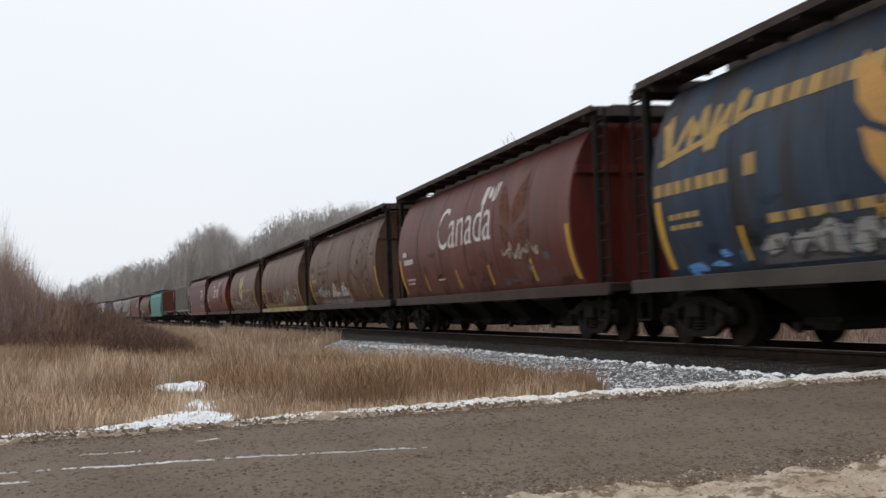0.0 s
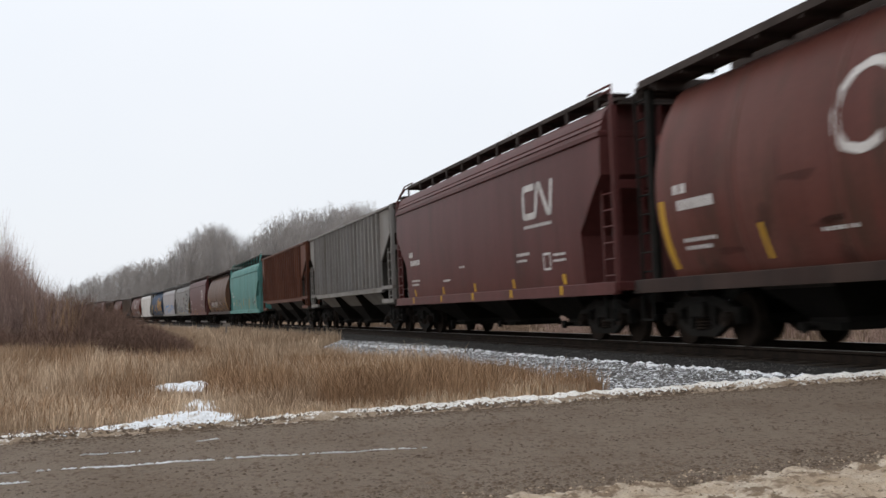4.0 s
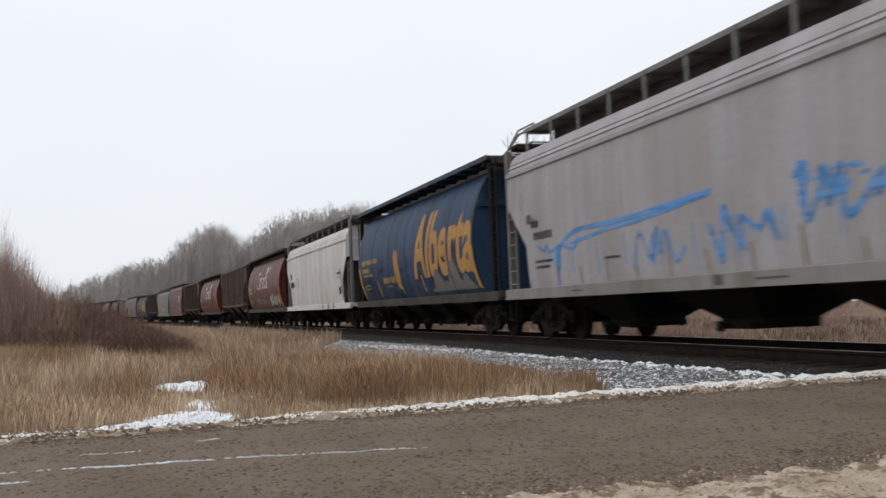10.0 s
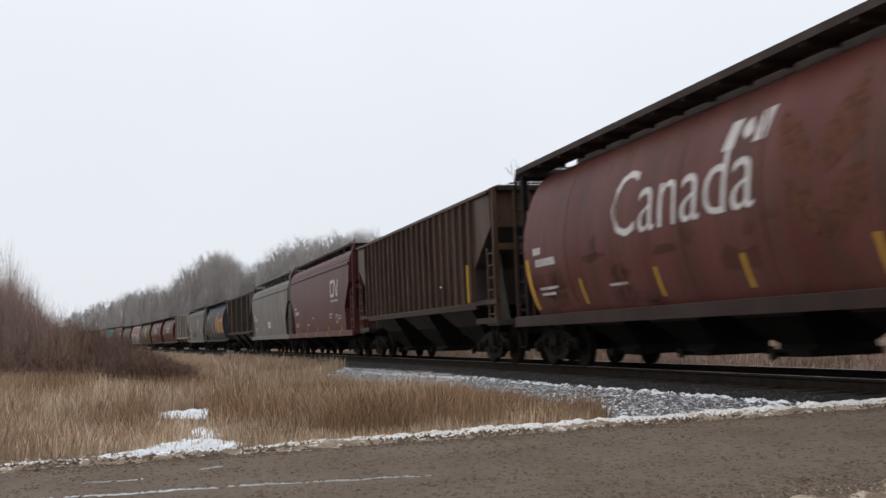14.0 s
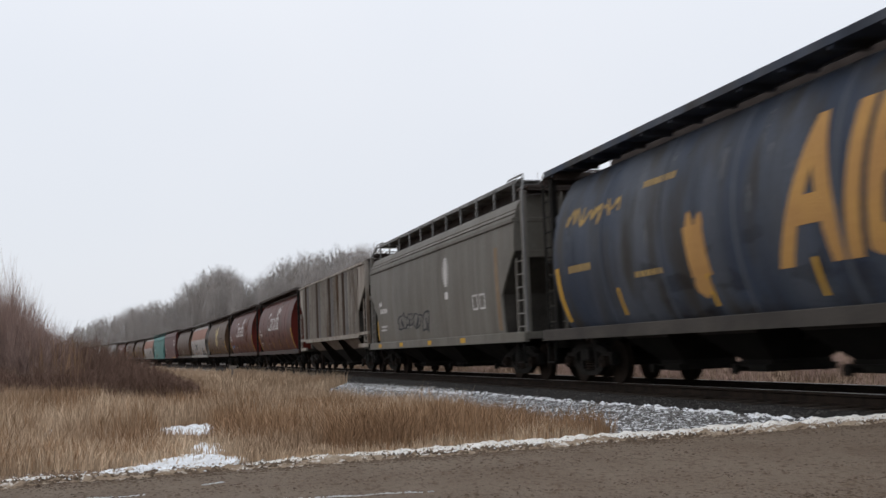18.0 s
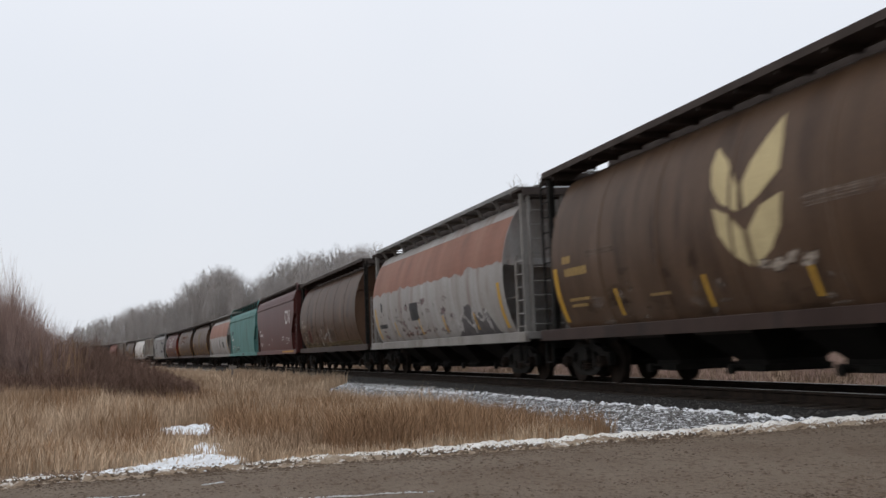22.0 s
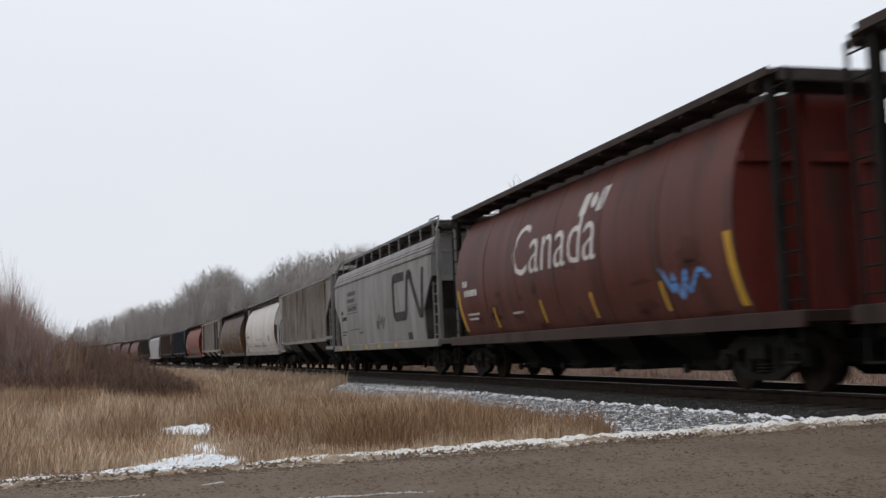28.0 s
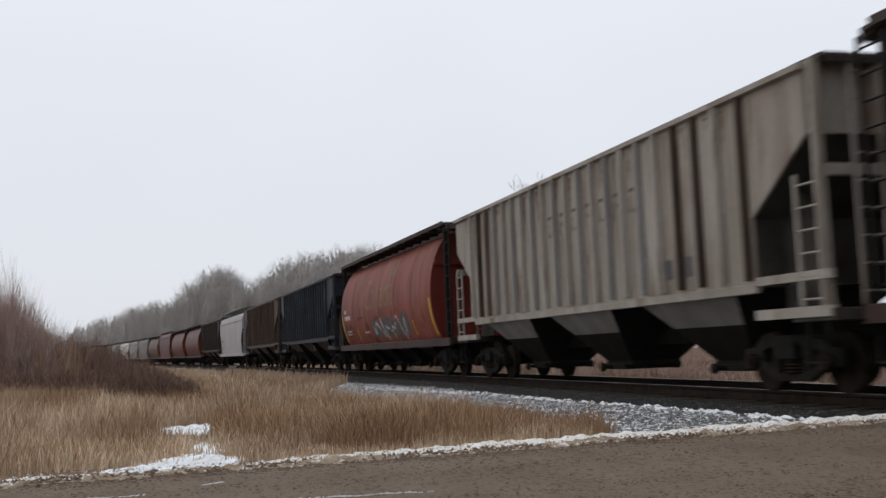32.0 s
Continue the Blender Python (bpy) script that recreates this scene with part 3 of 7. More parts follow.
def bay_mesh(ridge, top_len, bottom_len, z_top, z_bottom, w_top, w_bottom):
    """A hopper that narrows to its outlet; its slope sheets reach further along at the middle than at the sides."""
    s = Shape()
    ring = lambda w, e, m, z: [(-w, -e, z), (0, -m, z), (w, -e, z), (w, e, z), (0, m, z), (-w, e, z)]
    b = bottom_len / 2
    s.add(ring(w_top, top_len / 2, ridge / 2, z_top) + ring(w_bottom, b, b, z_bottom), [(0, 1, 2, 3, 4, 5), (11, 10, 9, 8, 7, 6)] + [(i, 6 + i, 6 + (i + 1) % 6, (i + 1) % 6) for i in range(6)])
    # stiffening angle round the lower edge
    s.box(-w_bottom - 0.03, w_bottom + 0.03, -b - 0.05, b + 0.05, z_bottom - 0.05, z_bottom + 0.02)
    return s.mesh("bay", "shadeblack")


def bay_panels(ridge, top_len, bottom_len, z_top, z_bottom, w_top, w_bottom):
    """The two side sheets of a hopper, standing just proud of it."""
    s = Shape()
    for x in (-1, 1):
        v = []
        for d in (0.0, 0.012):
            v += [(x * (w_top + d), -top_len / 2, z_top), (x * (w_top + d), top_len / 2, z_top), (x * (w_bottom + d), bottom_len / 2, z_bottom + 0.03), (x * (w_bottom + d), -bottom_len / 2, z_bottom + 0.03)]
        s.add(v, [(0, 1, 2, 3), (7, 6, 5, 4), (0, 4, 5, 1), (1, 5, 6, 2), (2, 6, 7, 3), (3, 7, 4, 0)])
    return s.mesh("side_sheet", "bay")


def gate_mesh(w, b):
    s = Shape().box(-w - 0.1, w + 0.1, -b + 0.05, b - 0.05, -0.11, 0.0, 0.01)
    s.rod((-w - 0.32, b * 0.3, -0.06), (w + 0.32, b * 0.3, -0.06), 0.03)
    for x in (-1, 1):
        s.rod((x * (w + 0.26), b * 0.3, -0.06), (x * (w + 0.34), b * 0.3, -0.06), 0.085, n=8)
    return s.mesh("outlet_gate", "black")


MESH = {}
sf = Shape()
for w, poly in ((0.075, [(-0.95, 0.60), (-0.80, 0.70), (-0.45, 0.80), (0.45, 0.80), (0.80, 0.70), (0.95, 0.60), (0.70, 0.58), (0.40, 0.66), (-0.40, 0.66), (-0.70, 0.58)]),
                (0.065, [(-0.92, 0.42), (-0.40, 0.16), (0.40, 0.16), (0.92, 0.42), (0.74, 0.46), (0.36, 0.27), (-0.36, 0.27), (-0.74, 0.46)]),
                (0.07, [(-0.42, 0.22), (-0.30, 0.22), (-0.30, 0.70), (-0.42, 0.70)]), (0.07, [(0.30, 0.22), (0.42, 0.22), (0.42, 0.70), (0.30, 0.70)]),
                (0.07, [(-1.14, 0.36), (-1.14, 0.62), (-0.66, 0.62), (-0.70, 0.40), (-0.76, 0.54), (-1.02, 0.54), (-1.04, 0.36)]),
                (0.07, [(1.14, 0.36), (1.04, 0.36), (1.02, 0.54), (0.76, 0.54), (0.70, 0.40), (0.66, 0.62), (1.14, 0.62)])):
    sf.prism(poly, "x", -w, w)
MESH["side_frame"] = sf.mesh("side_frame", "shadeblack")
wheel = Shape()
for x0, x1, r in ((-0.065, 0.03, 0.42), (0.03, 0.062, 0.45)):
    wheel.rod((x0, 0, 0), (x1, 0, 0), r, n=24)
wheel.rod((-0.09, 0, 0), (0.08, 0, 0), 0.13, n=12)
MESH["wheel"] = wheel.mesh("wheel", "railside", 40)
MESH["tread"] = Shape().rod((-0.07, 0, 0), (-0.064, 0, 0), 0.415, n=24).mesh("tread", "steel")
MESH["axle"] = Shape().rod((-1.0, 0, 0), (1.0, 0, 0), 0.075, n=10).mesh("axle", "black")
MESH["bearing"] = Shape().rod((-0.13, 0, 0), (0.0, 0, 0), 0.12, n=10).rod((-0.16, 0, 0), (-0.13, 0, 0), 0.05, n=8).mesh("bearing_cap", "railside")
MESH["bolster"] = Shape().box(-1.15, 1.15, -0.2, 0.2, 0.45, 0.72, 0.03).mesh("bolster", "black")
coil = [(0.12 if k % 2 else 0.09, 0.26 + 0.025 * k) for k in range(11)]
MESH["spring"] = mesh_of("spring", [(q * 1.3 * math.cos(a), q * 1.9 * math.sin(a), z) for q, z in coil for a in [2 * math.pi * i / 10 for i in range(10)]],
                         [(10 * k + i, 10 * k + (i + 1) % 10, 10 * k + 10 + (i + 1) % 10, 10 * k + 10 + i) for k in range(10) for i in range(10)], "railside", 30)
MESH["coupler"] = Shape().box(-0.09, 0.09, 0, 0.42, 0.74, 0.94, 0.02).box(-0.17, 0.17, 0.34, 0.58, 0.70, 0.98, 0.03).mesh("coupler", "railside")
MESH["brake_hose"] = Shape().rod((-0.4, 0.1, 0.8), (-0.45, 0.35, 0.5), 0.025).rod((-0.45, 0.35, 0.5), (-0.3, 0.6, 0.45), 0.025).mesh("air_hose", "black")
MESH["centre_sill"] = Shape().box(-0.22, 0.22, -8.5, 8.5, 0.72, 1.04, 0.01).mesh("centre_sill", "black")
MESH["step"] = Shape().box(-0.02, 0.02, -0.22, -0.18, 0.42, 0.95).box(-0.02, 0.02, 0.18, 0.22, 0.42, 0.95).box(-0.05, 0.05, -0.22, 0.22, 0.42, 0.45).mesh("step", "black")
for kind, half, sill in (("round", 8.35, 1.40), ("flow", 8.35, 1.44), ("smooth", 8.35, 1.52), ("ribbed", 8.3, 1.45)):
    MESH[kind, "body"] = flow_shell() if kind == "flow" else shell(kind)
    if kind == "ribbed":
        s = Shape().box(-0.05, 0.05, -6.65, 6.65, 1.40, 1.54, 0.01)
        for y in (-1, 1):
            s.box(-0.05, 0.05, min(y * 6.6, y * half), max(y * 6.6, y * half), 1.5, 1.62).box(-0.05, 0.05, min(y * 6.6, y * half), max(y * 6.6, y * half), 1.02, 1.16)
        MESH[kind, "sill"] = s.mesh("side_sill", "black")
    else:
        MESH[kind, "sill"] = Shape().box(-0.06, 0.06, -half, half, 0.90, 1.13, 0.012).box(-0.1, 0.06, -half, half, 0.90, 0.92).mesh("side_sill", "black")
    MESH[kind, "platform"] = Shape().box(-sill, sill, -0.45, 0.45, 0.96, 1.12, 0.01).mesh("end_platform", "black")
    MESH[kind, "post"] = Shape().box(-0.06, 0.06, -0.05, 0.05, 1.1, 4.36).mesh("corner_post", "black")
    s = Shape()
    for y in (-0.28, 0.28):
        s.box(-1.3, 1.3, y - 0.03, y + 0.03, 4.36, 4.42)
    s.box(-1.35, 1.35, -0.34, 0.36, 4.42, 4.47)
    if kind in ("round", "flow"):
        s.box(-1.35, 1.35, -0.37, -0.34, 4.29, 4.47).box(-1.35, 1.35, 0.36, 0.39, 4.29, 4.47)
    s.rod((-0.9, 0, 4.47), (-0.9, 0, 4.56), 0.02), s.rod((0.9, 0, 4.47), (0.9, 0, 4.56), 0.02), s.rod((-0.9, 0, 4.56), (0.9, 0, 4.56), 0.02)
    MESH[kind, "roof_end"] = s.mesh("roof_end_platform", "darkwalk")
MESH["ladder"] = ladder_mesh(0.46, 1.1, 2.9, 6)
MESH["tall_ladder"] = ladder_mesh(0.42, 1.1, 4.4, 10)
MESH["end_ladder"] = ladder_mesh(0.42, 1.15, 4.36, 9)
MESH["end_sheet"] = mesh_of("end_sheet", [(x * w * 0.985, 0, z) for z, w, _ in LEVELS["round"][:18] for x in (-1, 1)],
                            [(2 * k, 2 * k + 1, 2 * k + 3, 2 * k + 2) for k in range(17)], "black")
# Sheets over the end slopes, dark for shade on pale and ribbed cars.
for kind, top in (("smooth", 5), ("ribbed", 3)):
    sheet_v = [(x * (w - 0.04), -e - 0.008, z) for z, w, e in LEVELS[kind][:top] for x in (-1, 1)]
    MESH[kind, "slope_sheet"] = mesh_of("slope_sheet", sheet_v, [(2 * k, 2 * k + 1, 2 * k + 3, 2 * k + 2) for k in range(top - 1)], "enddark")
MESH["end_web"] = Shape().prism([(-6.62, 1.12), (-7.75, 1.12), (-7.2, 2.80), (-6.62, 2.42)], "x", -0.02, 0.02).mesh("end_web", "enddark")
MESH["end_rib"] = Shape().box(-1.45, 1.45, -0.06, 0.02, -0.08, 0.08, 0.01).mesh("end_rib", "black")
s = Shape().box(-0.31, 0.31, -7.9, 7.9, 4.47, 4.51).box(-0.33, -0.30, -7.9, 7.9, 4.41, 4.53).box(0.30, 0.33, -7.9, 7.9, 4.43, 4.53)
for k in range(15):
    s.box(-0.3, 0.3, -7.5 + k * 1.07 - 0.03, -7.5 + k * 1.07 + 0.03, 4.36, 4.47)
MESH["round", "board"] = s.mesh("running_board", "darkwalk")
MESH["board_post"] = Shape().box(-0.34, -0.30, -0.035, 0.035, 4.2, 4.74).box(-0.34, -0.1, -0.02, 0.02, 4.63, 4.69).mesh("board_post", "walk")
MESH["flow", "board"] = Shape().box(-0.31, 0.31, -7.7, 7.7, 4.52, 4.56).box(-0.33, -0.30, -7.7, 7.7, 4.48, 4.58).mesh("running_board", "darkwalk")
MESH["board_bracket"] = Shape().box(-0.33, 0.3, -0.025, 0.025, 4.44, 4.515).prism([(-0.31, 4.50), (-0.06, 4.12), (0.02, 4.15), (-0.22, 4.52)], "y", -0.02, 0.02).mesh("board_bracket", "black")
s = Shape()
for x in (-0.42, 0.42):
    s.box(x - 0.03, x + 0.03, -0.03, 0.03, 1.1, 4.4)
for k in range(10):
    s.rod((-0.42, 0, 1.3 + 0.33 * k), (0.42, 0, 1.3 + 0.33 * k), 0.018, n=5)
MESH["end_rack"] = s.mesh("end_rack", "black")
MESH["stanchion"] = Shape().box(-0.035, 0.035, -0.035, 0.035, 1.1, 2.75).rod((0, 0, 2.7), (0, 0.75, 2.78), 0.022).rod((0, 0, 1.95), (0, 0.75, 1.95), 0.018).mesh("stanchion", "black")
s = Shape().box(-0.30, 0.30, -7.5, 7.5, 4.70, 4.73).box(-0.32, -0.29, -7.5, 7.5, 4.66, 4.75)
for k in range(11):
    y = -7.3 + k * 1.46
    s.box(-0.30, 0.30, y - 0.03, y + 0.03, 4.62, 4.70)
MESH["smooth", "board"] = s.mesh("running_board", "walk")
for y in (-1, 1):
    s = Shape()
    s.rod((-0.30, y * 7.4, 4.70), (-0.30, y * 7.9, 4.70), 0.028), s.rod((-0.30, y * 7.9, 4.70), (-0.5, y * 8.3, 4.3), 0.028)
    s.rod((-0.30, y * 6.9, 4.80), (-0.30, y * 7.9, 4.80), 0.022), s.rod((-0.30, y * 7.9, 4.80), (-0.5, y * 8.3, 4.3), 0.022)
    s.rod((-0.30, y * 6.9, 4.80), (-0.30, y * 6.9, 4.70), 0.022), s.rod((-0.5, y * 8.3, 4.3), (-0.5, y * 8.3, 1.1), 0.028)
    MESH["grab_rail", y] = s.mesh("grab_rail", "walk")
MESH["ribbed", "board"] = Shape().box(-0.2, 0.2, -7.9, 7.9, 4.42, 4.46).mesh("running_board", "darkwalk")
MESH["flow", "hatch"] = Shape().box(-0.5, 0.5, -6.9, 6.9, 4.38, 4.62, 0.04).mesh("trough_hatch", "darkwalk")
MESH["round", "hatch"] = Shape().box(-0.55, 0.55, -6.3, 6.3, 4.36, 4.55, 0.04).mesh("trough_hatch", "darkwalk")
MESH["smooth", "hatch"] = Shape().box(-0.66, 0.66, -7.2, 7.2, 4.26, 4.76, 0.04).mesh("trough_hatch", "darkwalk")
MESH["ribbed", "hatch"] = Shape().box(-0.5, 0.5, -7.2, 7.2, 4.40, 4.47, 0.02).mesh("trough_hatch", "darkwalk")
MESH["rib"] = Shape().prism([(-0.055, 0.0), (-0.035, -0.10), (0.035, -0.10), (0.055, 0.0)], "x", 1.58, 4.23).mesh("side_rib", "black")
# the rib is drawn along x: stand it up
MESH["rib"].transform(Matrix(((0, 0, 1, 0), (0, 1, 0, 0), (1, 0, 0, 0), (0, 0, 0, 1))))
MESH["flow", "bay"], MESH["flow", "side_sheet"] = (make(2.9, 2.2, 0.8, 1.08, 0.42, 1.3, 0.5) for make in (bay_mesh, bay_panels))
MESH["round", "bay"], MESH["round", "side_sheet"] = (make(2.8, 2.1, 0.8, 1.08, 0.42, 1.25, 0.5) for make in (bay_mesh, bay_panels))
MESH["smooth", "bay"], MESH["smooth", "side_sheet"] = (make(4.3, 3.3, 1.1, 1.08, 0.40, 1.4, 0.5) for make in (bay_mesh, bay_panels))
MESH["ribbed", "bay"], MESH["ribbed", "side_sheet"] = (make(4.35, 3.2, 1.1, 1.48, 0.40, 1.42, 0.5) for make in (bay_mesh, bay_panels))
seam_v = []
for z, w, _ in LEVELS["round"][:18]:
    seam_v += [(-w - 0.002, -0.05, z), (-w - 0.012, -0.03, z), (-w - 0.012, 0.03, z), (-w - 0.002, 0.05, z)]
MESH["seam"] = mesh_of("weld_seam", seam_v, [(4 * k + i, 4 * k + i + 1, 4 * k + 5 + i, 4 * k + 4 + i) for k in range(17) for i in range(3)], "black", 50)
MESH["gate"] = gate_mesh(0.52, 0.5)


def decal_mesh(kind, tris, name, mat, lift=0.007):
    """Triangles given in (u, z) on the near side, u running forwards, laid on the side's curve in strips."""
    bm = bmesh.new()
    for t in tris:
        bm.faces.new([bm.verts.new((p[0], 0, p[1])) for p in t])
    bmesh.ops.remove_doubles(bm, verts=bm.verts, dist=1e-5)
    zs = [v.co.z for v in bm.verts]
    z = math.floor(min(zs) / 0.19) * 0.19
    while z < max(zs):
        bmesh.ops.bisect_plane(bm, geom=bm.verts[:] + bm.edges[:] + bm.faces[:], plane_co=(0, 0, z), plane_no=(0, 0, 1))
        z += 0.19
    for v in bm.verts:
        v.co = Vector((-side_w(kind, v.co.z) - lift, -v.co.x, v.co.z))
    me = bpy.data.meshes.new(name)
    bmesh.ops.triangulate(bm, faces=bm.faces)
    bmesh.ops.recalc_face_normals(bm, faces=bm.faces)
    bm.to_mesh(me)
    bm.free()
    me.materials.append(M[mat])
    return me


def rect(u0, u1, z0, z1, lean=0.0):
    a, b, c, d = (u0, z0), (u1, z0), (u1 + lean, z1), (u0 + lean, z1)
    return [(a, b, c), (a, c, d)]


def stroke(points, width):
    """A brush stroke along points."""
    out = []
    for (u0, z0), (u1, z1) in zip(points, points[1:]):
        d = math.hypot(u1 - u0, z1 - z0) or 1
        nx, nz = -(z1 - z0) / d * width / 2, (u1 - u0) / d * width / 2
        ex, ez = (u1 - u0) / d * width * 0.35, (z1 - z0) / d * width * 0.35
        a, b = (u0 + nx - ex, z0 + nz - ez), (u0 - nx - ex, z0 - nz - ez)
        c, e = (u1 - nx + ex, z1 - nz + ez), (u1 + nx + ex, z1 + nz + ez)
        out += [(a, b, c), (a, c, e)]
    return out


def blob(u, z, ru, rz, rng, n=14, rough=0.25):
    ring = []
    for k in range(n):
        a, q = 2 * math.pi * k / n, 1 + rng.uniform(-rough, rough)
        ring.append((u + ru * q * math.cos(a), z + rz * q * math.sin(a)))
    return [((u, z), ring[k], ring[(k + 1) % n]) for k in range(n)]


def leaf(u, z, length, width, angle):
    c, s = math.cos(angle), math.sin(angle)
    rim = [(0, 0), (0.25, 0.42), (0.5, 0.5), (0.8, 0.28), (1, 0), (0.8, -0.28), (0.5, -0.5), (0.25, -0.42)]
    pts = [(u + (a * length) * c - (b * width) * s, z + (a * length) * s + (b * width) * c) for a, b in rim]
    return [(pts[0], pts[k], pts[k + 1]) for k in range(1, 7)]


TEXT = {}


def words(text, u0, u1, z0, z1, shear=0.0, weight=-0.008):
    """Lettering with the built-in font, fitted into a rectangle."""
    if text not in TEXT:
        fc = bpy.data.curves.new("lettering", "FONT")
        fc.body, fc.resolution_u, fc.offset = text, 3, weight
        ob = bpy.data.objects.new("lettering", fc)
        scene.collection.objects.link(ob)
        me = bpy.data.meshes.new_from_object(ob.evaluated_get(bpy.context.evaluated_depsgraph_get()))
        me.calc_loop_triangles()
        TEXT[text] = [[(me.vertices[i].co.x, me.vertices[i].co.y) for i in t.vertices] for t in me.loop_triangles]
        bpy.data.objects.remove(ob)
        bpy.data.curves.remove(fc)
        bpy.data.meshes.remove(me)
    ps = [p for t in TEXT[text] for p in t]
    xa, xb, ya, yb = min(p[0] for p in ps), max(p[0] for p in ps), min(p[1] for p in ps), max(p[1] for p in ps)
    fit = lambda p: (u0 + (p[0] - xa) / (xb - xa) * (u1 - u0) + shear * (p[1] - ya) / (yb - ya), z0 + (p[1] - ya) / (yb - ya) * (z1 - z0))
    return [tuple(fit(p) for p in t) for t in TEXT[text]]


def bars(u0, u1, z, h, count, rng):
    """Writing too small to read."""
    out, u = [], u0
    w = (u1 - u0) / count
    for k in range(count):
        out += rect(u + 0.1 * w, u + w * rng.uniform(0.75, 0.9), z, z + h)
        u += w
    return out


def tag(u0, u1, z0, z1, rng, letters, width=0.075):
    """One running sprayed scrawl that spells nothing: a smooth line that wanders and doubles back."""
    n = letters * 3
    knots = [(u0 + (u1 - u0) * min(max((k + rng.uniform(-1.3, 1.3)) / n, 0), 1), z0 + (z1 - z0) * (rng.uniform(0.55, 1.0) if k % 2 else rng.uniform(0.0, 0.5))) for k in range(n + 1)]
    pts = []
    for k in range(1, n - 1):
        p, q, v, w = (Vector(knots[k + d]) for d in (-1, 0, 1, 2))
        for i in range(4):
            t = i / 4
            pts.append(tuple(0.5 * (2 * q + (v - p) * t + (2 * p - 5 * q + 4 * v - w) * t * t + (3 * q - p - 3 * v + w) * t ** 3)))
    out = []
    for a, b in zip(pts, pts[1:]):
        out += stroke([a, b], width * (0.7 + 0.5 * abs(math.sin(3 * a[0] + 5 * a[1]))))
    return out


def islands(tris):
    """Splits triangles into the pieces that hang together."""
    groups = []
    for t in tris:
        keys = {(round(p[0], 4), round(p[1], 4)) for p in t}
        hit = [g for g in groups if g[0] & keys]
        merged = (set(keys), [t])
        for g in hit:
            merged[0].update(g[0]), merged[1].extend(g[1])
            groups.remove(g)
        groups.append(merged)
    return [g[1] for g in groups]


def letters(parent, kind, tris, mat, label):
    for piece in islands(tris):
        put("letter", decal_mesh(kind, piece, "letter", mat), parent, label=label)


def canada(parent, kind, ghost=True, mat="ink"):
    t = words("Canada", -2.5, 2.2, 2.38, 3.52, 0.12)
    t += rect(1.3, 1.6, 3.3, 3.72, 0.14) + rect(2.12, 2.42, 3.3, 3.74, 0.14) + leaf(1.92, 3.38, 0.32, 0.30, 1.4)
    letters(parent, kind, t, mat, "white painted letter")
    if ghost:
        wheat(parent, kind, "ghost", 3.75, 1.75, 1.0)


def reflectors(parent, kind, spots=(-4.2, -1.0, 1.7, 4.6), tall=True, seed_value=0):
    for u in spots:
        put("reflector", decal_mesh(kind, rect(u - 0.05, u + 0.05, 1.28, 1.78), "reflector", "yellow"), parent, label="yellow reflective strip")
    if tall:
        for u in (-6.9, 6.9):
            put("edge_stripe", decal_mesh(kind, rect(u - 0.09, u + 0.09, 1.25, 2.35), "edge_stripe", "yellow"), parent, label="yellow end stripe")


def numbers(parent, kind, mat="ink", u=-6.4, z=2.15, seed_value=0):
    rng = random.Random(seed_value)
    t = bars(u, u + 1.1, z, 0.16, 6, rng) + bars(u - 0.1, u + 0.35, z + 0.26, 0.15, 2, rng)
    t += bars(u, u + 1.0, z - 0.5, 0.06, 9, rng) + bars(u, u + 0.8, z - 0.62, 0.06, 8, rng) + bars(u + 3.5, u + 4.2, z - 0.6, 0.05, 6, rng)
    put("markings", decal_mesh(kind, t, "markings", mat), parent, label="illegible stencilled car marks")["kind"] = "stuff"


def rounded(corners, r, n=5):
    """A line through corners, each turned with a small arc."""
    out = [corners[0]]
    for p, q, w in zip(corners, corners[1:], corners[2:]):
        a, b, c = Vector(p), Vector(q), Vector(w)
        d = min(r, (a - b).length * 0.45, (c - b).length * 0.45)
        s0, s1 = b + (a - b).normalized() * d, b + (c - b).normalized() * d
        out += [tuple(s0.lerp(b, t).lerp(b.lerp(s1, t), t)) for t in [k / n for k in range(n + 1)]]
    return out + [corners[-1]]


def emblem(parent, kind, u, z, size, mat, wide=1.0):
    """A railway's mark as one plain ribbon that folds back and forth."""
    s, b = size, size * wide
    way = [(0.62, 1.0), (0.0, 1.0), (0.02, 0.0), (0.72, 0.0), (0.86, 1.0), (1.0, 1.0), (1.45, 0.0), (1.58, 0.0), (1.66, 1.0)]
    line = rounded([(u + p * b, z + q * s) for p, q in way], 0.2 * s)
    put("emblem_ribbon", decal_mesh(kind, stroke(line, 0.23 * s), "emblem_ribbon", mat), parent, label="folded ribbon of a railway mark")["kind"] = "stuff"


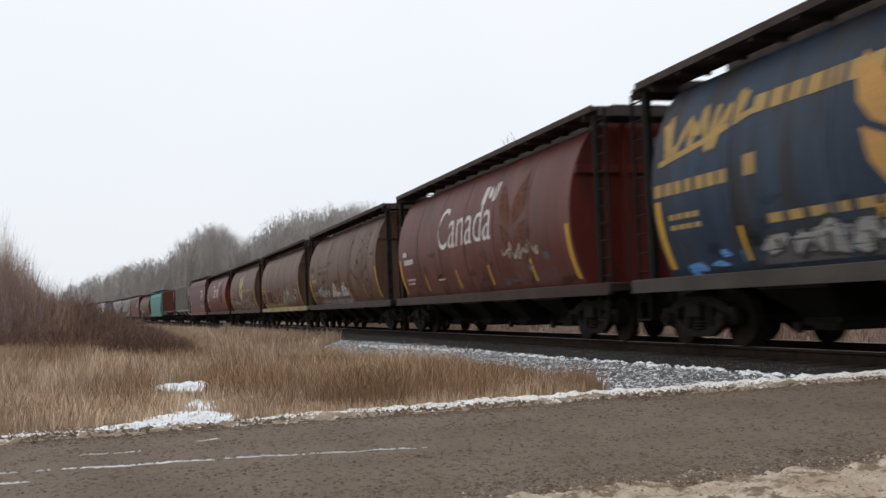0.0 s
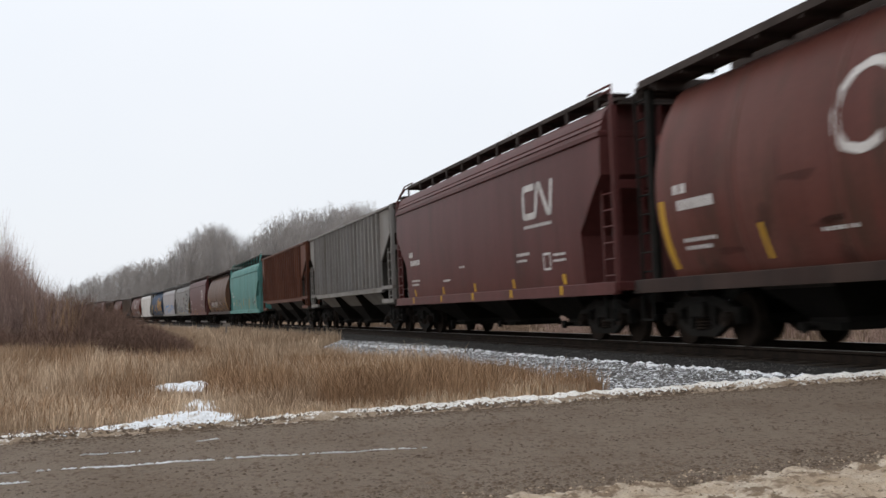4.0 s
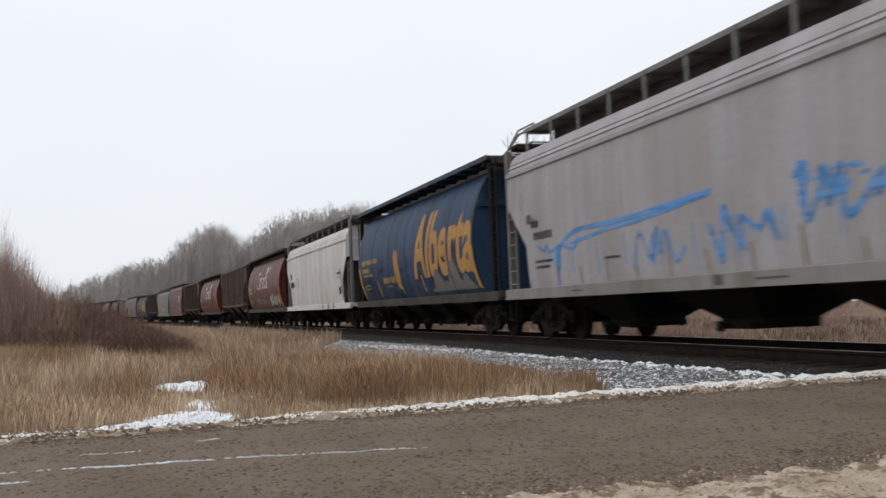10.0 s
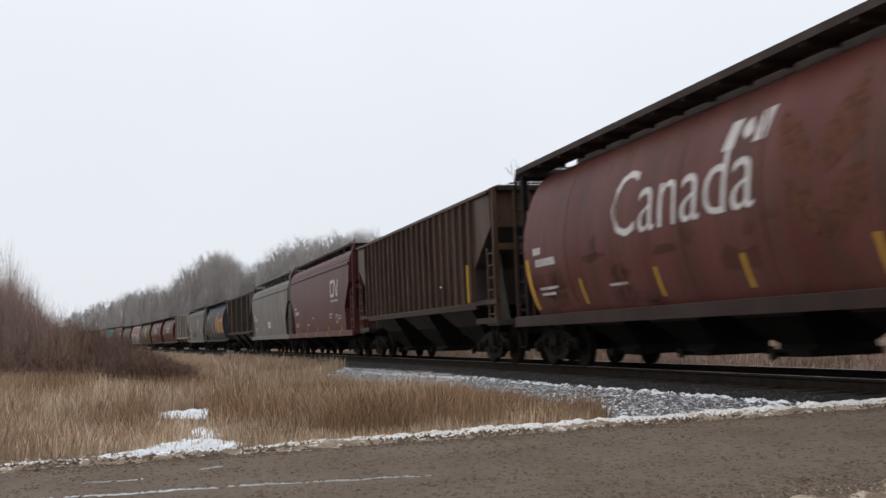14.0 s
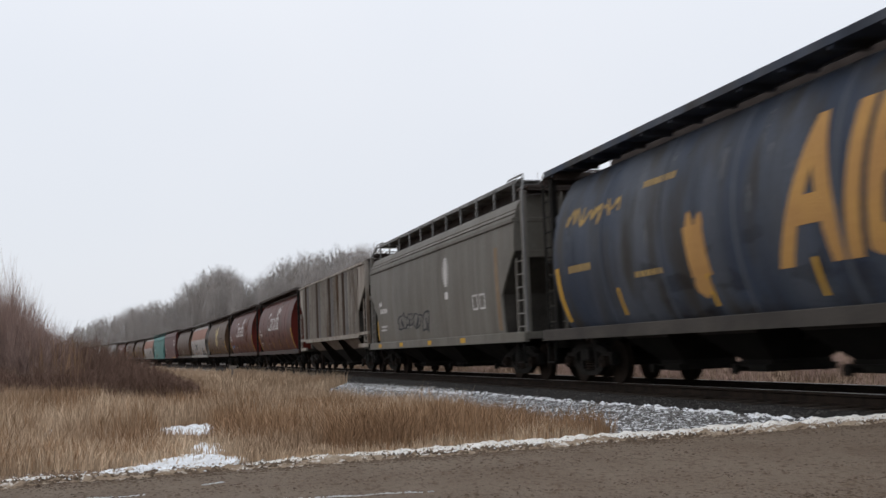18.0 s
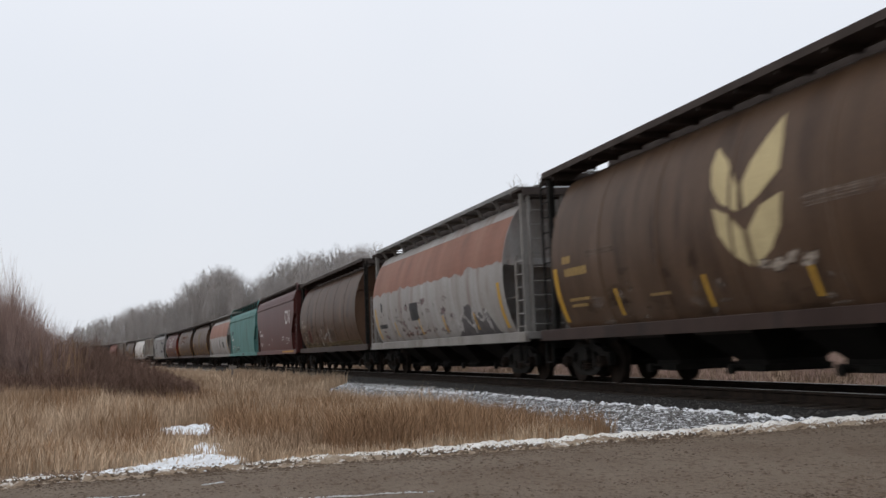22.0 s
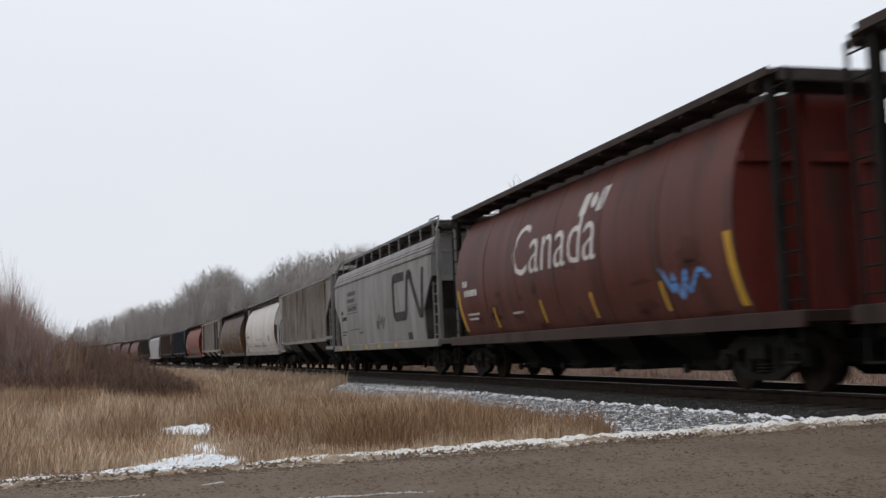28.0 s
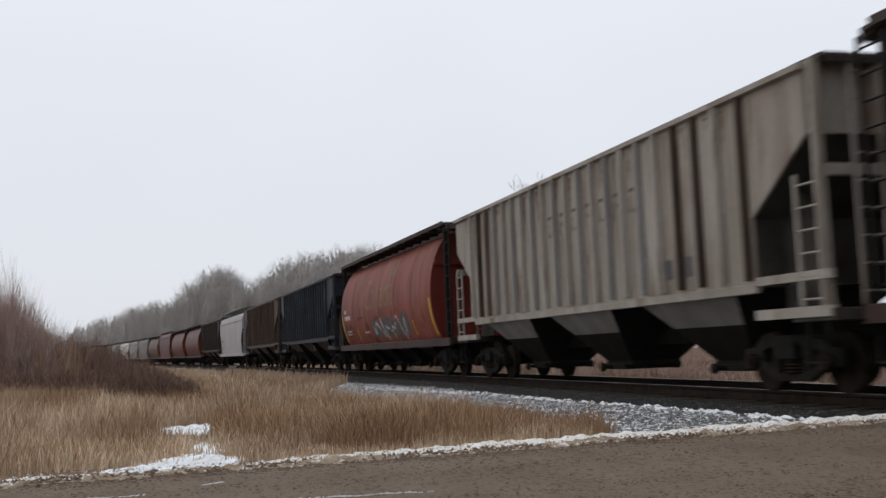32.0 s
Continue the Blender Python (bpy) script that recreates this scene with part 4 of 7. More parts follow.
def wheat(parent, kind, mat="cream", u=-0.33, z=1.77, s=1.0):
    """A wheat ear: two broad lower leaves and two tall upper ones, parted by a bare stem."""
    shapes = (((0.0, 0.0), (-0.12, 0.10), (-0.20, 0.24), (-0.235, 0.43), (-0.12, 0.36), (-0.02, 0.235)),
              ((0.03, 0.0), (0.15, 0.09), (0.23, 0.22), (0.25, 0.42), (0.11, 0.37), (0.015, 0.235)),
              ((-0.045, 0.36), (-0.18, 0.45), (-0.25, 0.57), (-0.275, 0.72), (-0.255, 0.85), (-0.14, 0.72), (-0.05, 0.53)),
              ((0.0, 0.37), (-0.02, 0.54), (0.03, 0.67), (0.11, 0.79), (0.20, 0.92), (0.235, 0.72), (0.235, 0.56), (0.10, 0.43)))
    for k, ring in enumerate(shapes):
        pts = [(u + 3.7 * s * a, z + 2.22 * s * b) for a, b in ring]
        mid = (sum(p[0] for p in pts) / len(pts), sum(p[1] for p in pts) / len(pts))
        t = [(mid, pts[i], pts[(i + 1) % len(pts)]) for i in range(len(pts))]
        put("wheat_leaf", decal_mesh(kind, t, "wheat_leaf", mat, 0.007 + 0.0005 * k), parent, label="painted leaf of a wheat emblem")


def provincial(parent, kind, mat="orange"):
    t = words("Alberta", 0.91, 6.92, 1.66, 3.6, 0.35, 0.03)
    letters(parent, kind, t, mat, "large orange painted letter")
    put("flower_mark", decal_mesh(kind, rect(-1.45, -0.85, 1.75, 2.55, -0.08) + leaf(-1.2, 1.4, 0.5, 0.5, 1.57) + leaf(-1.3, 2.4, 0.4, 0.24, 1.7) + leaf(-1.05, 2.4, 0.35, 0.24, 1.4), "flower_mark", mat), parent, label="orange emblem")


def graffiti(parent, kind, u0, u1, z0, z1, mats, letters, seed_value):
    rng = random.Random(seed_value)
    for k, mat in enumerate(mats):
        if k < len(mats) - 1:
            t = []
            for i in range(letters):
                c = u0 + (u1 - u0) * (i + 0.5) / letters
                t += blob(c, (z0 + z1) / 2 + rng.uniform(-0.08, 0.08), (u1 - u0) / letters * 0.55, (z1 - z0) * 0.46, rng)
        else:
            t = tag(u0, u1, z0, z1, rng, letters)
        put("graffiti", decal_mesh(kind, t, "graffiti", mat, 0.008 + 0.003 * k), parent, label="spray-painted graffiti")["kind"] = "stuff"


def piece(parent, kind, u0, u1, z0, z1, fill, edge, count, seed_value, lean=0.12):
    """A row of fat sprayed bubbles with dark rims and slits, spelling nothing."""
    rng = random.Random(seed_value)
    cell = (u1 - u0) / count
    rims, fills, slits = [], [], []
    for i in range(count):
        h, fat = (z1 - z0) * rng.uniform(0.6, 1.1), rng.uniform(0.8, 1.5)
        z, tilt = z0 + (z1 - z0) * 0.5 + rng.uniform(-0.06, 0.06), rng.uniform(0.5, 1.5) * lean
        ring, n = [], 14
        for k in range(n):
            a = 2 * math.pi * k / n
            q = (abs(math.cos(a)) ** 4 + abs(math.sin(a)) ** 4) ** -0.25 * (1 + rng.uniform(-0.34, 0.22))
            ring.append((q * math.cos(a) * 0.5, q * math.sin(a) * 0.5))
        u = u0 + cell * (i + 0.5)
        for bin_, grow in ((rims, 1.0), (fills, 0.78)):
            pts = [(u + cell * fat * grow * p + tilt * q, z + h * grow * q) for p, q in ring]
            bin_ += [((u, z), pts[k], pts[(k + 1) % n]) for k in range(n)]
        slits += stroke([(u + rng.uniform(-0.2, 0.2) * cell, z - 0.3 * h), (u + rng.uniform(-0.2, 0.2) * cell + 0.3 * tilt, z + rng.uniform(-0.1, 0.12) * h)], 0.16 * cell)
    for step, (mat, t) in enumerate(((edge, rims), (fill, fills), (edge, slits))):
        put("graffiti", decal_mesh(kind, t, "graffiti", mat, 0.008 + 0.003 * step), parent, label="spray-painted graffiti")["kind"] = "stuff"


def across_ribs(parent, tris, name, mat, label):
    """Paint on a ribbed side: on the sheet and on the face of every rib that it crosses."""
    put(name, decal_mesh("ribbed", tris, name, mat), parent, label=label)["kind"] = "stuff"
    for i in range(21):
        u = 6.56 - 0.656 * i
        bm = bmesh.new()
        for t in tris:
            bm.faces.new([bm.verts.new((p[0], 0, p[1])) for p in t])
        for edge, way in ((u - 0.035, -1), (u + 0.035, 1)):
            bmesh.ops.bisect_plane(bm, geom=bm.verts[:] + bm.edges[:] + bm.faces[:], plane_co=(edge, 0, 0), plane_no=(way, 0, 0), clear_outer=True)
        bmesh.ops.triangulate(bm, faces=bm.faces)
        cut = [[(v.co.x, v.co.z) for v in f.verts] for f in bm.faces]
        bm.free()
        if cut:
            put(name, decal_mesh("ribbed", cut, name, mat, 0.106), parent, label=label + " on a rib")["kind"] = "stuff"


def clouds(parent, kind, u0, u1, z0, z1, mat, seed_value):
    """A filled patch of sprayed humps with an uneven top."""
    rng = random.Random(seed_value)
    t, n = [], max(6, int((u1 - u0) * 14))
    humps = [(rng.uniform(u0, u1), rng.uniform(0.3, 0.55), rng.uniform(0.6, 1.0)) for _ in range(int((u1 - u0) * 1.3) + 2)]
    top = lambda u: z0 + (z1 - z0) * max([0.3] + [h * math.sqrt(max(0, 1 - ((u - c) / w) ** 2)) for c, w, h in humps]) * min(1, 4 * (u - u0) / (u1 - u0) + 0.1, 4 * (u1 - u) / (u1 - u0) + 0.1)
    for k in range(n):
        a, b = u0 + (u1 - u0) * k / n, u0 + (u1 - u0) * (k + 1) / n
        ha, hb = (top(w) + 0.09 * (z1 - z0) * (noise.noise((w * 7, seed_value, 0)) + noise.noise((w * 17, seed_value, 5))) for w in (a, b))
        t += [((a, z0), (b, z0), (b, hb)), ((a, z0), (b, hb), (a, ha))]
    put("graffiti", decal_mesh(kind, t, "graffiti", mat, 0.0085 if mat == "tagfill" else 0.006), parent, label="patch of sprayed paint")


def stains(parent, kind, seed_value, count, mat="sprayrust", z_top=4.1):
    """Thin runs of rust or grime with ragged ends."""
    rng = random.Random(seed_value)
    t = []
    for k in range(count * 3):
        u, z, w = rng.uniform(-6.6, 6.6), rng.uniform(2.2, z_top), rng.uniform(0.012, 0.06)
        l = rng.uniform(0.3, 1.5)
        pts = [(u + rng.uniform(-0.015, 0.015), z - l * i / 4) for i in range(5)]
        for i in range(4):
            wa, wb = w * (1 - i / 4.2), w * (1 - (i + 1) / 4.2)
            (ua, za), (ub, zb) = pts[i], pts[i + 1]
            t += [((ua - wa, za), (ua + wa, za), (ub + wb, zb)), ((ua - wa, za), (ub + wb, zb), (ub - wb, zb))]
    put("rust_run", decal_mesh(kind, t, "rust_run", mat, 0.005), parent, label="rust runs down the side")["kind"] = "stuff"


def dapple(parent, kind, u0, u1, z0, z1, mat, count, seed_value):
    """Scattered ragged spots of old overspray and scuffed paint."""
    rng = random.Random(seed_value)
    t = []
    for _ in range(count):
        u, z = rng.uniform(u0, u1), z0 + (z1 - z0) * rng.random() ** 1.5
        t += blob(u, z, rng.uniform(0.04, 0.24), rng.uniform(0.03, 0.13), rng, 9, 0.5)
    put("overspray", decal_mesh(kind, t, "overspray", mat, 0.0055), parent, label="scuffed and oversprayed paint")["kind"] = "stuff"


def runs(parent, kind, mat, count, z_top, length, width, seed_value, lift=0.006):
    """Tapered runs hanging from one height, side by side."""
    rng = random.Random(seed_value)
    t = []
    for _ in range(count):
        u, w, l = rng.uniform(-6.9, 6.9), width * rng.uniform(0.3, 1.3), length * rng.random() ** 1.8 + 0.08
        d = rng.uniform(-0.3, 0.3) * w
        t += [((u - w, z_top), (u + w, z_top), (u + d, z_top - l)), ((u - w, z_top), (u + d, z_top - l), (u - w * 0.7, z_top - l * rng.uniform(0.5, 0.9)))]
    put("rust_run", decal_mesh(kind, t, "rust_run", mat, lift), parent, label="rust running down from the roof edge")["kind"] = "stuff"


def two_tone(parent, kind, mat, z_mean, seed_value, label="peeling orange upper coat"):
    """A second coat over the upper side with a ragged lower edge."""
    rng = random.Random(seed_value)
    t, u, z, top = [], -7.05, z_mean, 3.93 if kind == "flow" else 4.12
    u, last = (-7.28, 7.28) if kind == "flow" else (u, 7.05)
    while u < last - 0.05:
        w = min(rng.uniform(0.05, 0.14), last - u)
        z2 = z_mean + 0.08 + 0.12 * noise.noise((u * 1.7, seed_value, 4)) + 0.16 * noise.noise((u * 0.5, seed_value, 0)) + rng.uniform(-0.03, 0.03)
        t += [((u, z), (u + w, z2), (u + w, top)), ((u, z), (u + w, top), (u, top))]
        u, z = u + w, z2
    put("upper_coat", decal_mesh(kind, t, "upper_coat", mat, 0.004), parent, label=label)


def truck(parent, y):
    t = new("truck")
    t.parent, t.matrix_basis = parent, pose(0, y, 0)
    for x in (-1, 1):
        put("side_frame", MESH["side_frame"], t, pose(x * 1.0, 0, 0))
        put("spring", MESH["spring"], t, pose(x * 0.98, 0, 0))
        for yy in (-0.89, 0.89):
            put("wheel", MESH["wheel"], t, pose(x * 0.755, yy, 0.42, 0, 0, 0 if x < 0 else 180))
            put("bearing_cap", MESH["bearing"], t, pose(x * 1.06, yy, 0.44, 0, 0, 0 if x < 0 else 180))
    for yy in (-0.89, 0.89):
        put("axle", MESH["axle"], t, pose(0, yy, 0.42))
    put("bolster", MESH["bolster"], t)
    return t


def weld_grime(variant):
    """Soft dark lines down the side where sheets are welded; four looks for round cars, three for flat ones."""
    if ("grime", variant) not in MESH:
        rng = random.Random(300 + variant)
        t = []
        kind = "round" if variant < 4 else "smooth"
        for k in range(11 if kind == "round" else 7):
            u = -5.9 + (1.18 if kind == "round" else 1.95) * k + rng.uniform(-0.12, 0.12)
            z0, z1, w = rng.uniform(1.2, 2.2), rng.uniform(2.9, 3.6), rng.uniform(0.015, 0.05) * (1 if kind == "round" else 0.5)
            n = 8
            for i in range(n):
                za, zb = z0 + (z1 - z0) * i / n, z0 + (z1 - z0) * (i + 1) / n
                wa, wb = (w * math.sin(math.pi * (0.04 + 0.92 * j / n)) for j in (i, i + 1))
                t += [((u - wa, za), (u + wa, za), (u + wb, zb)), ((u - wa, za), (u + wb, zb), (u - wb, zb))]
        for k in range(24 if kind == "round" else 0):
            u, z = rng.uniform(-6.6, 6.6), 1.15 + 1.3 * rng.random() ** 2
            t += blob(u, z, rng.uniform(0.1, 0.5), rng.uniform(0.05, 0.22), rng, 10, 0.45)
        MESH["grime", variant] = decal_mesh(kind, t, "grime", "grime", 0.0035)
    return MESH["grime", variant]


def hopper_car(kind, coat, label, end=None, sill=None, bay="bay", board=None, rib=None):
    """One car with its parts. Local y runs back along the train, x from the camera's side, z from the rail head."""
    sill = sill or ("sill" if coat in ("red", "darkred", "brown", "darkbrown", "olivebrown", "salmon") else None)
    car = new("hopper_car")
    car.empty_display_size = 0.5
    tagged(car, label, "railway car", "train of grain hopper cars")
    tall = coat in ("cnred", "darkmaroon")
    put("body", MESH[kind, "body"], car, Matrix.Translation((0, 0, 1.1)) @ Matrix.Diagonal((1, 1, 1.06, 1)) @ Matrix.Translation((0, 0, -1.1)) if tall else None, coat)
    half = {"round": 8.35, "flow": 8.35, "smooth": 8.35, "ribbed": 8.3}[kind]
    wide = {"round": 1.36, "flow": 1.42, "smooth": 1.50, "ribbed": 1.42}[kind]
    for x in (-1, 1):
        put("side_sill", MESH[kind, "sill"], car, pose(x * wide, 0, 0, 0, 0, 0 if x < 0 else 180), sill or coat)
        bx = {"round": 1.08, "flow": 0.95, "smooth": 0.95, "ribbed": 0.7}[kind]
        put("running_board", MESH[kind, "board"], car, pose(x * bx, 0, 0, 0, 0, 0 if x < 0 else 180), board)
    put("centre_sill", MESH["centre_sill"], car)
    pale = coat in ("white", "grey", "palegrey", "darkgrey", "olivegrey")
    put("trough_hatch", MESH[kind, "hatch"], car, pose(0, 0, -0.28 if tall else 0.0), mat="spraydark" if pale and kind == "smooth" else None)
    for y in (-1, 1):
        turn = 0 if y < 0 else 180
        put("end_platform", MESH[kind, "platform"], car, pose(0, y * (half - 0.4), 0), "enddark" if kind == "ribbed" else sill or coat)
        rack = "white" if coat == "white" else "ribgrey"
        iron = "ribgrey" if coat == "white" else "black"
        if kind == "round":
            for x in (-1.15, 1.15):
                put("corner_post", MESH[kind, "post"], car, pose(x * 1.1, y * 7.75, 0), iron)
            for x in (-0.45, 0.45):
                put("end_post", MESH[kind, "post"], car, pose(x, y * 7.25, 0), end or coat)
            put("end_sheet", MESH["end_sheet"], car, pose(0, y * 7.082, 0), end or coat)
            put("end_rib", MESH["end_rib"], car, pose(0, y * 7.14, 3.4, 0, 0, turn), end or coat)
            put("ladder", MESH["tall_ladder"], car, pose(-1.3, y * 8.05, 0), iron)
            put("roof_end_platform", MESH[kind, "roof_end"], car, pose(0, y * 7.75, 0))
        elif kind == "flow":
            for x in (-1, 1):
                put("corner_post", MESH[kind, "post"], car, pose(x * 1.24, y * 7.9, 0), rack)
                put("stanchion", MESH["stanchion"], car, pose(x * 1.40, y * 7.75, 0, 0, 0, 0 if y < 0 else 180), rack)
                put("ladder", MESH["ladder"], car, pose(x * 1.44, y * 8.08, 0), rack)
            put("end_rack", MESH["end_rack"], car, pose(-0.75, y * 8.1, 0), rack)
            put("end_rack", MESH["end_rack"], car, pose(0.75, y * 8.1, 0), rack)
            put("end_rib", MESH["end_rib"], car, pose(0, y * 7.36, 2.8, 0, 0, turn), coat)
            put("roof_end_platform", MESH[kind, "roof_end"], car, pose(0, y * 7.85, 0))
        else:
            for x in (-1, 1):
                if y < 0 or coat not in ("ribrust", "ribgrey"):
                    put("corner_post", MESH[kind, "post"], car, pose(x * 1.40, y * (half - 0.12), 0), "darkgrey" if pale else coat)
                if kind == "ribbed":
                    put("end_web", MESH["end_web"], car, pose(x * 0.95, 0, 0, 0, 0, turn), None, "dark web plate")
                put("ladder", MESH["ladder"], car, pose(x * 1.46, y * (half - 0.36), 0), "darkgrey" if pale else coat)
            for x in (-0.7, 0.7):
                put("end_ladder", MESH["end_ladder"], car, pose(x, y * (half - 0.05), 0, 0, 0, 90), coat)
            put("end_rib", MESH["end_rib"], car, pose(0, y * (half - 0.14), 2.9, 0, 0, turn), coat)
            put("slope_sheet", MESH[kind, "slope_sheet"], car, pose(0, 0, 0, 0, 0, turn), None if pale or kind == "ribbed" else coat, "slope sheet, shade painted in on pale and ribbed cars")
            put("roof_end_platform", MESH[kind, "roof_end"], car, pose(0, y * (half - 0.3), -0.06 if kind == "ribbed" else 0.0))
        put("coupler", MESH["coupler"], car, pose(0, y * 8.5, 0, 0, 0, 180 if y < 0 else 0))
        put("air_hose", MESH["brake_hose"], car, pose(0, y * 8.3, 0, 0, 0, 180 if y < 0 else 0))
        for x in (-1, 1):
            put("step", MESH["step"], car, pose(x * wide, y * (half - 0.35), 0), "black")
        truck(car, y * 6.75)
    if kind == "smooth":
        for x in (-1, 1):
            for y in (-1, 1):
                put("grab_rail", MESH["grab_rail", y if x < 0 else -y], car, pose(x * 0.95, 0, 0, 0, 0, 0 if x < 0 else 180), None if pale else coat)
            for i in range(11):
                put("board_post", MESH["board_post"], car, pose(x * 0.95, -7.3 + 1.46 * i, 0, 0, 0, 0 if x < 0 else 180), "darkwalk" if tall else None if pale else coat)
    spots = {"round": (-4.2, -1.4, 1.4, 4.2), "flow": (-4.4, -1.45, 1.45, 4.4), "smooth": (-4.3, 0, 4.3), "ribbed": (-4.4, 0, 4.4)}[kind]
    for y in spots:
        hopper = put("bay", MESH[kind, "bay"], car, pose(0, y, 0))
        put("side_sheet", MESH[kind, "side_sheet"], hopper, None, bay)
        put("outlet_gate", MESH["gate"], car, pose(0, y, 0.37))
    if kind == "flow":
        for x in (-1, 1):
            for i in range(11):
                put("board_bracket", MESH["board_bracket"], car, pose(x * 0.95, -7.2 + 1.44 * i, 0, 0, 0, 0 if x < 0 else 180), "ribgrey")
    if kind == "round":
        for y in (-4.7, -2.35, 0, 2.35, 4.7):
            put("weld_seam", MESH["seam"], car, pose(0, y, 0), coat)
        put("grime", weld_grime(len(cars) % 4), car, label="dark grime along the welds")["kind"] = "stuff"
    if kind == "smooth":
        put("grime", weld_grime(4 + len(cars) % 3), car, label="faint grime along the welds")["kind"] = "stuff"
    if kind == "ribbed":
        for x in (-1, 1):
            for k in range(21):
                y = -6.56 + 0.656 * k
                put("side_rib", MESH["rib"], car, pose(x * 1.47, y, 0, 0, 0, 0 if x < 0 else 180), (rib[k if len(rib) == 21 else (k * 7 + len(cars)) % len(rib)] if isinstance(rib, tuple) else rib) or coat)
    return car


cars, shifts = [], []


def add(kind, coat, label, shift=None, **more):
    car = hopper_car(kind, coat, label, **more)
    cars.append(car)
    shifts.append(shift if shift is not None else {"round": 0.36, "flow": 0.3, "smooth": 0.1, "ribbed": 0.1}[kind])
    return car, kind


def red_country(ghost=True, label="faded red cylindrical hopper car with white country lettering", seed_value=0, coat="red", ink="ink"):
    c, k = add("round", coat, label, end="red_end")
    canada(c, k, ghost, ink)
    reflectors(c, k)
    numbers(c, k, seed_value=seed_value)
    return c, k


def maroon(seed_value=0, coat="cnred", tabs=True, mark_u=3.9):
    c, k = add("smooth", coat, "maroon smooth-sided hopper car with a white railway mark", board="darkwalk")
    emblem(c, k, mark_u, 2.68, 0.62, "ink", 1.6)
    numbers(c, k, u=-6.3, z=2.1, seed_value=seed_value)
    for u in (-6.0, -2.9, 0.0, 2.9, 5.9) if tabs else ():
        put("reflector", decal_mesh(k, rect(u - 0.07, u + 0.07, 1.15, 1.36), "reflector", "yellow"), c, label="yellow reflective tab")
        put("reflector", decal_mesh(k, rect(u - 0.12, u + 0.02, 0.94, 1.12), "reflector", "yellow", 0.086), c, label="yellow sill marking")
    t = stroke([(4.9, 1.5), (4.9, 1.82), (5.25, 1.82), (5.25, 1.5), (4.9, 1.5)], 0.045) + bars(3.9, 5.5, 2.42, 0.07, 14, random.Random(9)) * tabs + bars(5.4, 6.1, 1.75, 0.05, 5, random.Random(8)) + bars(5.4, 6.1, 1.63, 0.05, 4, random.Random(7)) + bars(3.3, 4.1, 1.85, 0.07, 5, random.Random(seed_value)) + bars(3.3, 3.9, 1.72, 0.05, 5, random.Random(3)) + bars(-1.2, -0.7, 1.8, 0.06, 3, random.Random(4))
    put("markings", decal_mesh(k, t, "markings", "ink"), c, label="small white stencilled marks")["kind"] = "stuff"
    return c, k


def drab(coat, label, seed_value, ear=None, sill=None, ink="cream", strips=True):
    c, k = add("round", coat, label, board="darkwalk", sill=sill)
    if strips:
        reflectors(c, k)
    numbers(c, k, "gold" if strips else "spraybeige", seed_value=seed_value)
    if ear is not None:
        wheat(c, k, ink, ear)
    return c, k


# 0 to 9
c, k = add("round", "navy", "dark blue cylindrical hopper car with gold lettering and graffiti", sill="bay")
t = tag(-6.9, -4.2, 3.0, 3.7, random.Random(3), 6, 0.14) + stroke([(-6.8, 2.95), (-5.6, 3.1), (-4.2, 3.35)], 0.1) + bars(-4.2, 4.5, 3.3, 0.26, 21, random.Random(5)) + bars(-7.0, -4.7, 2.42, 0.2, 7, random.Random(2)) + bars(-6.6, -5.6, 2.02, 0.09, 4, random.Random(7)) + bars(-6.6, -5.6, 1.86, 0.08, 4, random.Random(8)) + bars(-3.9, 0.8, 1.75, 0.13, 10, random.Random(7)) + rect(-4.3, -4.0, 2.45, 2.75)
put("lettering", decal_mesh(k, t, "lettering", "gold"), c, label="gold script and small marks")["kind"] = "stuff"
wheat(c, k, "orange", -0.9, 1.75, 1.0), reflectors(c, k, (-4.6, -1.6, 1.7, 4.6)), clouds(c, k, -4.3, -1.2, 1.2, 1.68, "spraydark", 20), piece(c, k, -4.2, -0.4, 1.2, 1.7, "tagpale", "darkink", 6, 21), dapple(c, k, -6.4, -4.4, 1.2, 1.6, "sprayblue", 5, 4)
c, k = red_country(seed_value=1)
graffiti(c, k, 2.54, 5.46, 1.75, 2.2, ("spraybeige",), 5, 33), dapple(c, k, 2.6, 5.8, 1.3, 1.9, "spraydark", 16, 33)
c, k = drab("brown", "faded brown cylindrical hopper car with worn emblem and pale graffiti", 2)
piece(c, k, -5.2, -2.4, 1.3, 2.0, "tagpale", "spraydrab", 5, 14), clouds(c, k, -2.2, 1.7, 1.42, 2.05, "spraywhite", 15), clouds(c, k, -2.2, 1.9, 1.3, 1.55, "spraypink", 16), dapple(c, k, -2.0, 1.4, 1.5, 1.8, "spraybeige", 12, 3)
put("graffiti", decal_mesh(k, rect(-5.0, 1.9, 1.13, 1.3), "graffiti", "lilac", 0.006), c, label="pale lilac sprayed band")
t = stroke([(2.6, 3.6), (2.7, 2.4), (3.6, 2.0)], 0.16) + stroke([(5.6, 3.6), (5.5, 2.4), (4.3, 2.0)], 0.2) + stroke([(2.9, 2.75), (4.0, 2.35), (5.2, 2.85)], 0.08) + stroke([(4.05, 1.5), (4.0, 2.4), (4.2, 3.4)], 0.08)
put("lettering", decal_mesh(k, t + bars(-6.8, -5.6, 2.65, 0.3, 3, random.Random(1)) + bars(-5.0, -1.2, 2.75, 0.2, 9, random.Random(4)) + bars(-4.6, -2.0, 2.45, 0.16, 6, random.Random(5)), "lettering", "olivestain"), c, label="worn olive-yellow emblem and lettering")["kind"] = "stuff"
